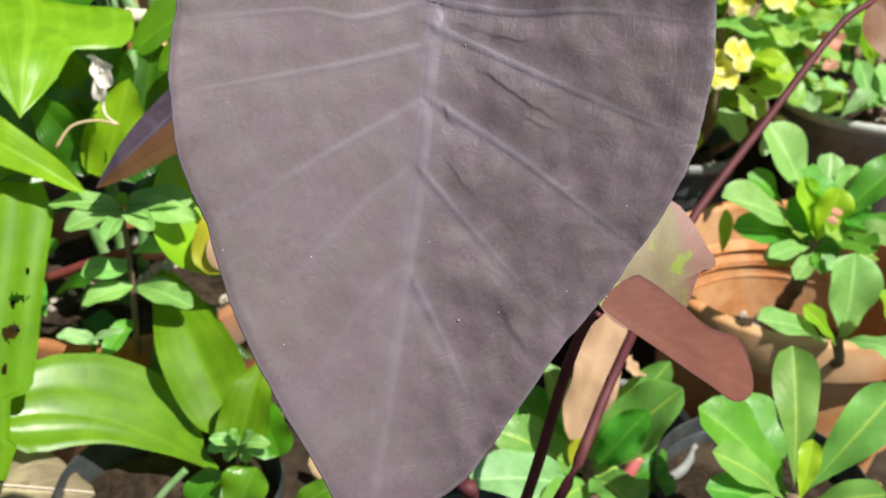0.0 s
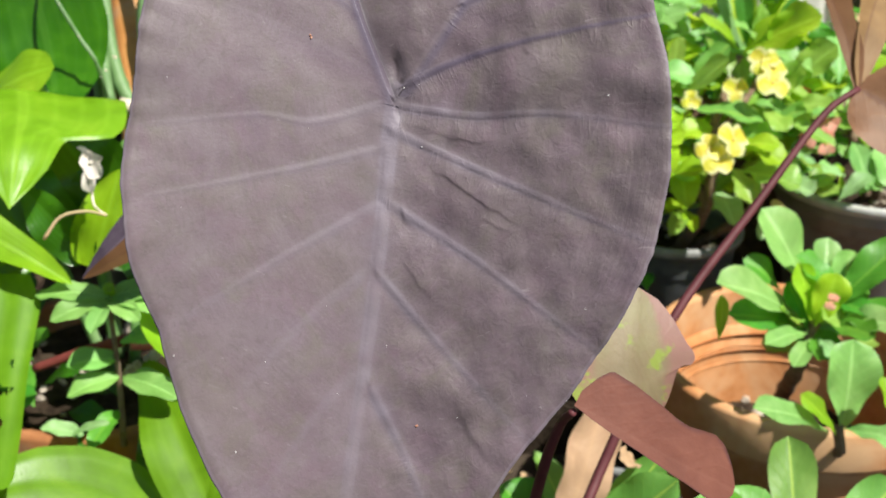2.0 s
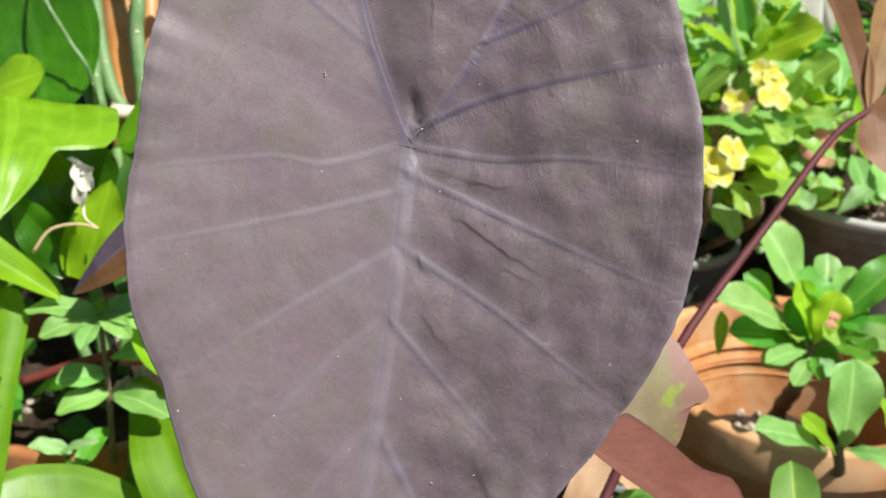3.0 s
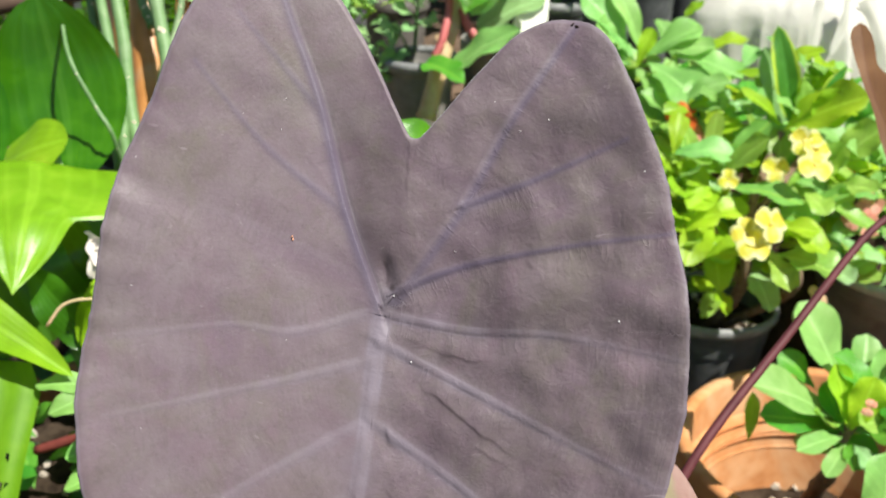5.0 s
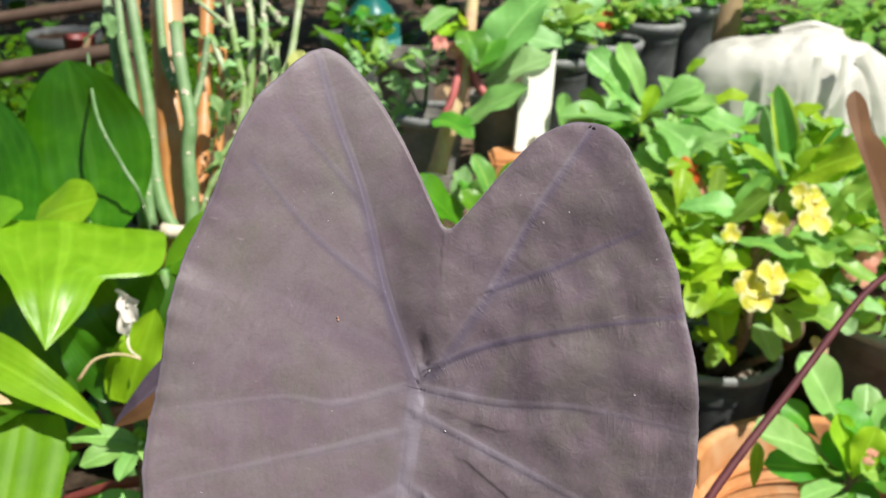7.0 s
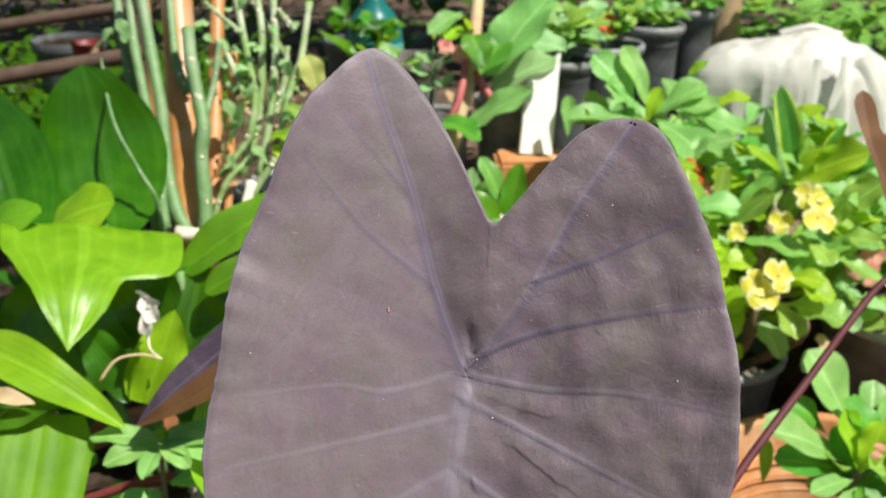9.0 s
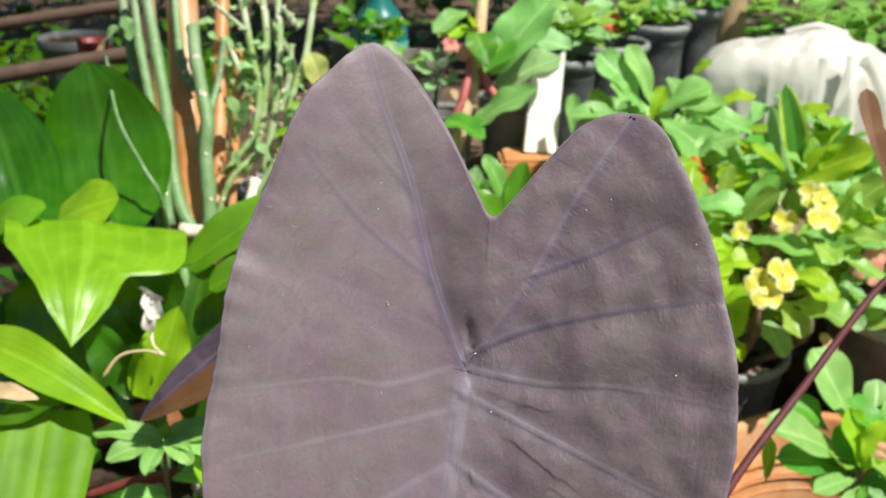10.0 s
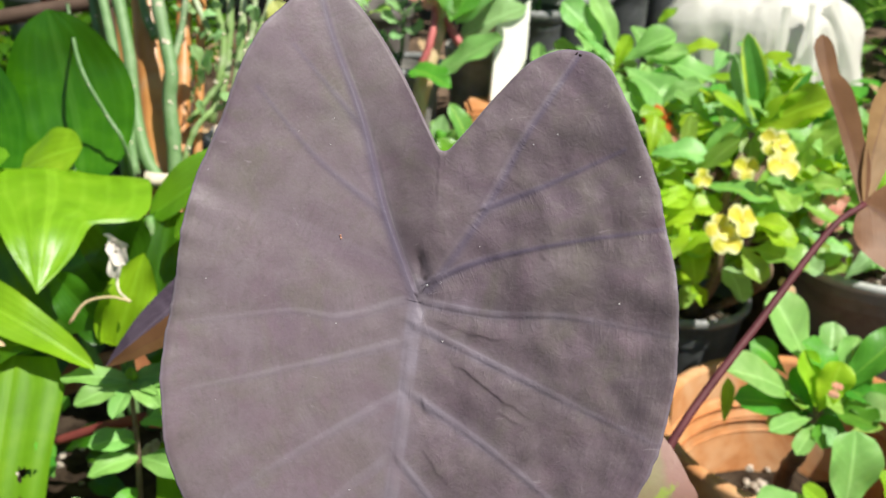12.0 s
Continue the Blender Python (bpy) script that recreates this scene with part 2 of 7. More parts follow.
PALE_STEM = rough_mat("pale_zigzag_stem", (0.14, 0.24, 0.065), (0.24, 0.34, 0.12), 70, 0.6, 0.3, 0.2, (0.45, 0.48, 0.34))
# pencil stems toned down, overhead shade put into their colour
SLIP_STEM = rough_mat("pale_pencil_stem", (0.105, 0.20, 0.070), (0.18, 0.28, 0.125), 70, 0.55, 0.35, 0.2, (0.24, 0.31, 0.18))
BROWN_STEM = rough_mat("woody_stem", (0.13, 0.085, 0.055), (0.24, 0.17, 0.12), 110, 0.85, 0.2, 0.7)
CREAM = rough_mat("dry_cream_stalk", (0.58, 0.48, 0.38), (0.72, 0.63, 0.52), 80, 0.8, 0.2, 0.3)
STAKE = rough_mat("brown_bamboo", (0.40, 0.170, 0.052), (0.54, 0.250, 0.085), 40, 0.40, 0.45, 0.3, (0.44, 0.31, 0.20))
RAIL = rough_mat("grey_bamboo", (0.072, 0.043, 0.030), (0.115, 0.072, 0.052), 40, 0.7, 0.3, 0.4)
TIMBER = rough_mat("tan_timber", (0.34, 0.23, 0.13), (0.44, 0.31, 0.19), 35, 0.75, 0.2, 0.4)
WHITE = rough_mat("white_painted_board", (0.76, 0.72, 0.68), (0.84, 0.81, 0.77), 30, 0.6, 0.3, 0.1, (0.78, 0.75, 0.71))
TEAL = rough_mat("teal_plastic", (0.008, 0.11, 0.10), (0.015, 0.16, 0.14), 40, 0.3, 0.5, 0.1)
TEAL_PALE = rough_mat("sea_green_label", (0.05, 0.24, 0.20), (0.16, 0.36, 0.32), 60, 0.5, 0.4, 0.1)
REDP = rough_mat("red_plastic", (0.12, 0.012, 0.012), (0.18, 0.022, 0.020), 60, 0.5, 0.4, 0.1)
DUST = rough_mat("pale_dust", (0.75, 0.72, 0.70), (0.85, 0.82, 0.80), 300, 0.8, 0.2, 0.1)
CRUMB = rough_mat("rusty_crumb", (0.42, 0.19, 0.12), (0.58, 0.32, 0.22), 300, 0.8, 0.2, 0.1)

SACK, _nt, _b = nodes_of("white_plastic_sack", 0.38, 0.5)
_n = noise_node(_nt, 30, 5, 0.55, coords(_nt), 0.1)
link(_nt, ramp(_nt, _n.outputs["Fac"], [(0.3, (0.70, 0.665, 0.60)), (0.7, (0.79, 0.755, 0.69))]).outputs["Color"], _b.inputs["Base Color"])
bump(_nt, _b, _n.outputs["Fac"], 0.35, 0.006)
_t = _nt.nodes.new("ShaderNodeBsdfTranslucent")
_t.inputs["Color"].default_value = (0.7, 0.69, 0.66, 1)
_x = _nt.nodes.new("ShaderNodeMixShader")
_x.inputs[0].default_value = 0.30
link(_nt, _b.outputs[0], _x.inputs[1])
link(_nt, _t.outputs[0], _x.inputs[2])
link(_nt, _x.outputs[0], _nt.nodes["Material Output"].inputs["Surface"])


def taro_material():
    """The dull black-purple top of the big leaf: grey, olive and mauve clouds, fine hatching, paler violet veins."""
    m, nt, b = nodes_of("black_taro_leaf", 0.5, 0.45)
    v = coords(nt)

    def attribute(name, kind="Fac"):
        n = nt.nodes.new("ShaderNodeAttribute")
        n.attribute_name = name
        return n.outputs[kind]

    def patches(scale, lo, hi, amount, detail=4, distort=0.8, vec=None):
        n = noise_node(nt, scale, detail, 0.6, v if vec is None else vec, distort)
        return math_node(nt, "MULTIPLY", ramp(nt, n.outputs["Fac"], [(lo, (0, 0, 0)), (hi, (1, 1, 1))]).outputs["Color"], amount)

    half, streak = attribute("rough_half"), attribute("streak", "Vector")
    med, fine = noise_node(nt, 75, 5, 0.65, v, 0.3), noise_node(nt, 900, 3, 0.6, v)
    big = noise_node(nt, 26, 5, 0.6, v, 0.6)
    col = ramp(nt, big.outputs["Fac"], [(0.32, (0.132, 0.089, 0.117)), (0.50, (0.140, 0.100, 0.117)), (0.68, (0.139, 0.109, 0.108))]).outputs["Color"]
    col = mixc(nt, col, (0.129, 0.111, 0.088), patches(60, 0.49, 0.70, 0.62))
    col = mixc(nt, col, (0.151, 0.093, 0.123), patches(40, 0.50, 0.68, 0.60))
    # paler grey clouds, strongest on the smooth half
    col = mixc(nt, col, (0.184, 0.151, 0.163), math_node(nt, "MULTIPLY", patches(34, 0.40, 0.68, 0.55), math_node(nt, "SUBTRACT", 1.0, math_node(nt, "MULTIPLY", half, 0.55))))
    # darker patches on the crinkled half
    col = mixc(nt, col, (0.085, 0.062, 0.070), math_node(nt, "MULTIPLY", patches(48, 0.47, 0.66, 0.60), half))
    # fine hatching that runs out from the veins
    hatch = noise_node(nt, 1.0, 3, 0.6, streak, 0.25)
    col = mixc(nt, col, (0.095, 0.075, 0.074), math_node(nt, "MULTIPLY", ramp(nt, hatch.outputs["Fac"], [(0.50, (0, 0, 0)), (0.72, (1, 1, 1))]).outputs["Color"], patches(95, 0.40, 0.64, 0.46)))
    col = mixc(nt, col, (0.202, 0.164, 0.179), math_node(nt, "MULTIPLY", ramp(nt, hatch.outputs["Fac"], [(0.28, (1, 1, 1)), (0.46, (0, 0, 0))]).outputs["Color"], patches(120, 0.43, 0.66, 0.40)))
    net = nt.nodes.new("ShaderNodeTexVoronoi")
    net.feature = "DISTANCE_TO_EDGE"
    net.inputs["Scale"].default_value = 330
    warp = noise_node(nt, 60, 3, 0.6, v)
    wv = nt.nodes.new("ShaderNodeVectorMath")
    wv.operation = "MULTIPLY_ADD"
    link(nt, warp.outputs["Color"], wv.inputs[0])
    wv.inputs[1].default_value = (0.014, 0.014, 0.014)
    link(nt, v, wv.inputs[2])
    link(nt, wv.outputs[0], net.inputs["Vector"])
    cell = ramp(nt, net.outputs["Distance"], [(0.0, (1, 1, 1)), (0.10, (0, 0, 0))]).outputs["Color"]
    cell = math_node(nt, "MULTIPLY", cell, patches(55, 0.40, 0.62, 1.0))
    col = mixc(nt, col, (0.099, 0.077, 0.082), math_node(nt, "MULTIPLY", cell, 0.10))
    col = mixc(nt, col, (0.101, 0.079, 0.078), patches(330, 0.50, 0.68, 0.34, 3))
    col = mixc(nt, col, (0.184, 0.145, 0.161), patches(410, 0.54, 0.70, 0.30, 3))
    # pale hair scratches
    scr = nt.nodes.new("ShaderNodeMapping")
    scr.inputs["Rotation"].default_value, scr.inputs["Scale"].default_value = (0.3, 0.5, 0.7), (60, 900, 300)
    link(nt, v, scr.inputs["Vector"])
    col = mixc(nt, col, (0.237, 0.193, 0.206), patches(1.0, 0.71, 0.76, 0.55, 2, 0.6, scr.outputs[0]))
    col = mixc(nt, col, (0.217, 0.183, 0.226), math_node(nt, "MULTIPLY", attribute("vein"), 0.80))
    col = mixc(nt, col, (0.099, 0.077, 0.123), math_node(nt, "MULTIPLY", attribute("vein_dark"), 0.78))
    # pigment blotches, plus shade painted along the basal vein, creases and joint slit
    col = mixc(nt, col, (0.024, 0.016, 0.016), math_node(nt, "MINIMUM", math_node(nt, "MULTIPLY", attribute("stain_and_shade"), 0.72), 0.95))
    link(nt, col, b.inputs["Base Color"])
    b.inputs["Sheen Weight"].default_value = 0.25
    b.inputs["Sheen Roughness"].default_value = 0.4
    mr = nt.nodes.new("ShaderNodeMapRange")
    mr.inputs["To Min"].default_value, mr.inputs["To Max"].default_value = 0.46, 0.64
    link(nt, med.outputs["Fac"], mr.inputs["Value"])
    link(nt, mr.outputs["Result"], b.inputs["Roughness"])
    wrinkle = noise_node(nt, 1.0, 2, 0.5, attribute("crinkle", "Vector"), 0.3)
    ridge = math_node(nt, "POWER", math_node(nt, "SUBTRACT", 1.0, math_node(nt, "ABSOLUTE", math_node(nt, "SUBTRACT", math_node(nt, "MULTIPLY", wrinkle.outputs["Fac"], 2.0), 1.0))), 9.0)
    rings = noise_node(nt, 1.0, 2, 0.5, attribute("margin", "Vector"), 0.4)
    pucker = noise_node(nt, 210, 3, 0.6, v, 0.8)
    height = math_node(nt, "MULTIPLY", math_node(nt, "MULTIPLY", ridge, attribute("crinkle_weight")), 0.16)
    for h, w in ((math_node(nt, "MULTIPLY", rings.outputs["Fac"], attribute("margin_weight")), 0.30), (med.outputs["Fac"], 0.06), (fine.outputs["Fac"], 0.08), (cell, -0.008), (math_node(nt, "MULTIPLY", hatch.outputs["Fac"], math_node(nt, "ADD", half, 0.10)), 0.05),
                 (math_node(nt, "MULTIPLY", pucker.outputs["Fac"], half), 0.24)):
        height = math_node(nt, "ADD", height, math_node(nt, "MULTIPLY", h, w))
    bump(nt, b, height, 0.5, 0.0022)
    tr = nt.nodes.new("ShaderNodeBsdfTranslucent")
    tr.inputs["Color"].default_value = (0.16, 0.10, 0.08, 1)
    mx = nt.nodes.new("ShaderNodeMixShader")
    mx.inputs[0].default_value = 0.10
    link(nt, b.outputs[0], mx.inputs[1])
    link(nt, tr.outputs[0], mx.inputs[2])
    link(nt, mx.outputs[0], nt.nodes["Material Output"].inputs["Surface"])
    return m


TARO = taro_material()


# ---- building helpers ----
def mesh_of(name, verts, faces, uvs=None, smooth=True):
    me = bpy.data.meshes.new(name)
    me.from_pydata([tuple(v) for v in verts], [], faces)
    if uvs is not None:
        lay = me.uv_layers.new(name="UVMap")
        idx = np.empty(len(me.loops), dtype=np.int32)
        me.loops.foreach_get("vertex_index", idx)
        lay.data.foreach_set("uv", np.asarray(uvs, dtype=np.float32)[idx].ravel())
    if smooth:
        me.polygons.foreach_set("use_smooth", [True] * len(me.polygons))
    me.update()
    return me


def thing(name, at, label, category, group="", kind=""):
    """An Empty at the base of a thing that parents its parts."""
    e = new(name)
    e.location = at
    e.empty_display_size = 0.02
    return tagged(e, label, category, group, kind)


def part(name, me, material, parent, label="", origin=None):
    """One mesh in world coordinates as ONE object under a thing or a part."""
    base = Vector((0, 0, 0))
    p = parent
    while p is not None:
        base += p.location
        p = p.parent
    org = Vector(origin) if origin is not None else base
    me.transform(Matrix.Translation(-org))
    me.materials.append(material)
    ob = new(name, me)
    ob.parent = parent
    ob.location = org - base
    if label:
        ob["label"] = label
    return ob


def single(name, me, material, at, label, category, group="", kind=""):
    me.transform(Matrix.Translation(-Vector(at)))
    me.materials.append(material)
    ob = new(name, me)
    ob.location = at
    return tagged(ob, label, category, group, kind)


def curve_through(pts, n):
    """n + 1 points on a smooth curve through pts."""
    pts = [Vector(p) for p in pts]
    if len(pts) == 2:
        return [pts[0].lerp(pts[1], i / n) for i in range(n + 1)]
    ext = [pts[0] * 2 - pts[1]] + pts + [pts[-1] * 2 - pts[-2]]
    out, k = [], len(pts) - 1
    for i in range(n + 1):
        s = min(i / n * k, k - 1e-6)
        j = int(s)
        t = s - j
        a, b, c, d = ext[j:j + 4]
        out.append(0.5 * (2 * b + (c - a) * t + (2 * a - 5 * b + 4 * c - d) * t * t + (3 * b - a - 3 * c + d) * t ** 3))
    return out


def tube_mesh(pts, r0, r1, n=14, sides=8, knots=0, knot=0.25, name="stem"):
    """A tapered round stem along pts, with knots swellings."""
    line = curve_through(pts, n)
    verts, faces, ref = [], [], Vector((0.31, 0.2, 0.93))
    for i, p in enumerate(line):
        t = (line[min(i + 1, n)] - line[max(i - 1, 0)]).normalized()
        a = t.cross(ref)
        a = a.normalized() if a.length > 1e-4 else t.orthogonal().normalized()
        b = t.cross(a)
        s = i / n
        r = r0 + (r1 - r0) * s
        if knots:
            r *= 1 + knot * max(0.0, math.cos(s * knots * math.pi * 2)) ** 8
        for k in range(sides):
            w = 2 * math.pi * k / sides
            verts.append(p + (a * math.cos(w) + b * math.sin(w)) * r)
    for i in range(n):
        for k in range(sides):
            faces.append((i * sides + k, i * sides + (k + 1) % sides, (i + 1) * sides + (k + 1) % sides, (i + 1) * sides + k))
    verts += [line[0], line[-1]]
    for k in range(sides):
        faces.append((len(verts) - 2, (k + 1) % sides, k))
        faces.append((len(verts) - 1, n * sides + k, n * sides + (k + 1) % sides))
    return mesh_of(name, verts, faces)


UP = Vector((0.10, -0.45, 0.88)).normalized()
SHAPES = {"ovate": (0.55, 0.85), "obovate": (1.15, 0.48), "oval": (0.7, 0.62), "lily": (0.42, 0.75), "round": (0.5, 0.5), "lance": (0.8, 1.1), "blunt": (0.5, 0.35), "club": (0.85, 0.36), "fan": (0.5, 1.8)}


def blade_mesh(spine, width, shape="ovate", fold=0.18, wave=0.0, hint=UP, n=16, m=8, ribs=0.0, seed=0, twist=0.0, stalk=0.03, name="leaf", prof=None, holes=()):
    """A leaf blade along spine: half width from the shape, folded along the midrib, with a wavy edge and raised ribs."""
    a, b = SHAPES[shape]
    top = (a / (a + b)) ** a * (b / (a + b)) ** b
    line = curve_through(spine, n)
    rnd = random.Random(seed)
    ph, fr = rnd.uniform(0, 6.28), rnd.uniform(1.4, 2.4)
    hint = Vector(hint)
    verts, uvs, faces = [], [], []
    for i, p in enumerate(line):
        s = i / n
        t = (line[min(i + 1, n)] - line[max(i - 1, 0)]).normalized()
        side = t.cross(hint)
        side = side.normalized() if side.length > 1e-3 else t.orthogonal().normalized()
        nor = side.cross(t)
        if twist:
            rot = Matrix.Rotation(twist * (s - 0.3), 3, t)
            side, nor = rot @ side, rot @ nor
        e = min(max(s, 1e-4), 1 - 1e-4)
        hw = 0.5 * width * max((e ** a) * ((1 - e) ** b) / top, stalk if s < 0.5 else 0.0)
        for k in range(m + 1):
            x = 2 * k / m - 1
            edge = abs(x)
            if prof:
                hw = 0.5 * width * float(np.interp(s, [q[0] for q in prof], [q[1 if x > 0 else 2] for q in prof]))
            lift = fold * hw * edge + wave * width * math.sin(ph + s * fr * 6.28 + (0.9 if x > 0 else 0)) * edge ** 2 * min(1, hw / width * 4)
            if ribs:
                lift += ribs * width * 0.0035 * math.sin(edge * ribs * 6.28) * min(1, hw / width * 3)
            verts.append(p + side * x * hw * math.cos(fold * 0.8) + nor * lift)
            uvs.append((0.5 + 0.5 * x, s))
    for i in range(n):
        for k in range(m):
            j = i * (m + 1) + k
            s, x = (i + 0.5) / n, (2 * k + 1) / m - 1
            if any(((s - hs) / hr) ** 2 + ((x - hx) / (hr * 4)) ** 2 < 1 + noise.noise(Vector((s * 60, x * 14, 1))) for hs, hx, hr in holes):
                continue
            faces.append((j, j + 1, j + m + 2, j + m + 1))
    return mesh_of(name, verts, faces, uvs)


LEAF_SEED = [0]


def leaf(plant, material, base, tip, width, bend=0.08, shape="obovate", fold=0.30, wave=0.085, hint=UP, label="", **more):
    """A leaf of a plant from base to tip; bend lifts its middle by that share of its length."""
    base, tip = Vector(base), Vector(tip)
    LEAF_SEED[0] += 1
    mid = (base + tip) / 2 + Vector(hint).normalized() * (tip - base).length * bend
    if shape != "lily":
        more.setdefault("twist", ((LEAF_SEED[0] * 0.37) % 1 - 0.5) * 0.9)
    me = blade_mesh([base, mid, tip], width, shape, fold, wave, hint, seed=LEAF_SEED[0], **more)
    return part("leaf", me, material, plant, label, origin=base)


def stem(plant, material, pts, r0, r1, name="stem", label="", **more):
    return part(name, tube_mesh(pts, r0, r1, name=name, **more), material, plant, label, origin=pts[0])


def lathe(profile, centre, segs=48, name="pot", wobble=0.0, ribs=0, rib=0.0):
    """A turned body from (radius, height) pairs round an upright axis."""
    verts, faces, k = [], [], len(profile)
    for i in range(segs):
        w = 2 * math.pi * i / segs
        for r, h in profile:
            rr = r * (1 + wobble * noise.noise(Vector((math.cos(w) * 1.5, math.sin(w) * 1.5, h * 9))))
            if ribs:
                rr *= 1 + rib * math.cos(w * ribs)
            verts.append((centre[0] + rr * math.cos(w), centre[1] + rr * math.sin(w), centre[2] + h))
    for i in range(segs):
        j = (i + 1) % segs
        for q in range(k - 1):
            faces.append((i * k + q, j * k + q, j * k + q + 1, i * k + q + 1))
    return mesh_of(name, verts, faces)


def disc_mesh(centre, radius, lump=0.006, rings=9, segs=36, seed=0, name="soil"):
    verts, faces = [Vector(centre)], []
    for r in range(1, rings + 1):
        for i in range(segs):
            w = 2 * math.pi * i / segs
            p = Vector((math.cos(w), math.sin(w), 0)) * radius * r / rings
            verts.append(Vector(centre) + p + Vector((0, 0, lump * noise.noise(Vector((p.x * 60, p.y * 60, seed))) * (1 if r < rings else 0))))
    for i in range(segs):
        faces.append((0, 1 + i, 1 + (i + 1) % segs))
    for r in range(rings - 1):
        for i in range(segs):
            a, b = 1 + r * segs + i, 1 + r * segs + (i + 1) % segs
            faces.append((a, a + segs, b + segs, b))
    return mesh_of(name, verts, faces)


def pebble_mesh(points, r, seed=0, name="gravel"):
    """Loose stones round the given points, joined."""
    rnd = random.Random(seed)
    verts, faces = [], []
    for p in points:
        s = r * rnd.uniform(0.5, 1.4)
        sq = [rnd.uniform(0.7, 1.3), rnd.uniform(0.7, 1.3), rnd.uniform(0.5, 0.8)]
        rot = Euler((rnd.uniform(0, 6), rnd.uniform(0, 6), rnd.uniform(0, 6))).to_matrix()
        o = len(verts)
        for d in ((1, 0, 0), (-1, 0, 0), (0, 1, 0), (0, -1, 0), (0, 0, 1), (0, 0, -1), (.6, .6, .6), (-.6, .6, .6), (.6, -.6, .6), (-.6, -.6, .6), (.6, .6, -.6), (-.6, .6, -.6), (.6, -.6, -.6), (-.6, -.6, -.6)):
            q = rot @ Vector((d[0] * sq[0], d[1] * sq[1], d[2] * sq[2])) * s
            verts.append(Vector(p) + q)
        for c, (x, y, z) in ((6, (0, 2, 4)), (7, (1, 2, 4)), (8, (0, 3, 4)), (9, (1, 3, 4)), (10, (0, 2, 5)), (11, (1, 2, 5)), (12, (0, 3, 5)), (13, (1, 3, 5))):
            for a, b in ((x, y), (y, z), (z, x)):
                faces.append((o + a, o + b, o + c))
    return mesh_of(name, verts, faces, smooth=False)


def scatter_disc(c, r, count, seed):
    rnd = random.Random(seed)
    out = []
    for _ in range(count):
        w, q = rnd.uniform(0, 6.283), r * math.sqrt(rnd.random())
        out.append((c[0] + q * math.cos(w), c[1] + q * math.sin(w), c[2] + 0.002))
    return out


def flower_pot(name, x, y, z0, rim_z, R, material, label, thick=0.006, band=0.03, lip=0.006, foot=0.72, soil_drop=0.03, rim_mat=None, ribs=0, gravel=0, wobble=0.0, rings=0, group=""):
    """A round pot with a rim band, a wall of real thickness and soil in it."""
    h = rim_z - z0
    pot = thing(name, (x, y, z0), label, "pot", group)
    rb = R * foot
    wall = lambda s: rb + (R - lip - rb) * s
    prof = [(0.001, 0.0), (rb * 0.97, 0.0), (rb, 0.004)]
    steps = 24 if rings else 5
    for i in range(1, steps + 1):
        s = i / steps * (1 - band / h)
        bulge = 0.003 * (i % 2) if rings else 0.0
        prof.append((wall(s) + bulge, s * h))
    hb = h - band
    prof += [(wall(hb / h) + lip * 0.2, hb + 0.0005), (R - 0.001, hb + 0.003), (R, hb + 0.007), (R, h - 0.005), (R - 0.0015, h - 0.0012), (R - thick * 0.5, h), (R - thick + 0.001, h - 0.0015), (R - thick, h - 0.006), (R - thick - 0.004, h - soil_drop - 0.012)]
    part("body", lathe(prof, (x, y, z0), 56, "body", wobble, ribs, 0.008 if ribs else 0), material, pot, origin=(x, y, z0))
    if rim_mat:
        rp = [(R + 0.0012, h - 0.011), (R + 0.0035, h - 0.007), (R + 0.0035, h - 0.001), (R, h + 0.002), (R - thick, h + 0.0015), (R - thick - 0.001, h - 0.004)]
        part("rim", lathe(rp, (x, y, z0), 56, "rim", wobble), rim_mat, pot, "pale grey rolled rim")
    c = (x, y, rim_z - soil_drop)
    part("soil", disc_mesh(c, R - thick - 0.003, 0.012, seed=x * 9), SOIL, pot, "dark crumbly potting soil")
    if gravel:
        g = part("gravel", pebble_mesh(scatter_disc(c, R * 0.85, gravel, int(x * 1000)), 0.006, int(y * 1000)), STONE, pot, "pale stones and husks on the soil")
        g["kind"] = "stuff"
    return pot


def floret(plant, at, face, size, material, seed=0, petals=2, label="", roll=0.4):
    """A crown of thorns flower: a pair of round cupped bracts with a small knob."""
    at, face = Vector(at), Vector(face).normalized()
    a = face.orthogonal().normalized()
    size *= 1.15
    a = Matrix.Rotation(roll, 3, face) @ a
    for i in range(petals):
        d = Matrix.Rotation(math.pi * 2 * i / petals, 3, face) @ a
        me = blade_mesh([at, at + d * size * 0.5 + face * size * 0.10, at + d * size], size * (1.45 if petals == 2 else 1.3), "blunt", 0.2, 0.03, face, n=10, m=8, seed=seed + i)
        part("bract", me, material, plant, label, origin=at)
    me = pebble_mesh([at + face * size * 0.12], size * 0.13, seed)
    part("floret_centre", me, PETAL_Y, plant, origin=at)

# ---- ground and steps ----
def ground_sheet():
    """One sheet of earth, fine near the pots and coarse out to the horizon."""
    near = np.linspace(-1.6, 1.6, 65)
    far = np.array([2, 3, 5, 9, 20, 60, 200, 600.0])
    xs = np.concatenate([-far[::-1], near, far])
    ys = xs + 1.2
    verts, faces, n = [], [], len(xs)
    for y in ys:
        for x in xs:
            verts.append((x, y, 0.012 * noise.noise(Vector((x * 7, y * 7, 0))) + 0.004 * noise.noise(Vector((x * 31, y * 31, 3)))))
    for j in range(n - 1):
        for i in range(n - 1):
            faces.append((j * n + i, j * n + i + 1, (j + 1) * n + i + 1, (j + 1) * n + i))
    return single("ground", mesh_of("ground", verts, faces), GROUND, (0, 0, 0), "dark garden earth with crumbs and litter", "ground", kind="structure")


ground_sheet()


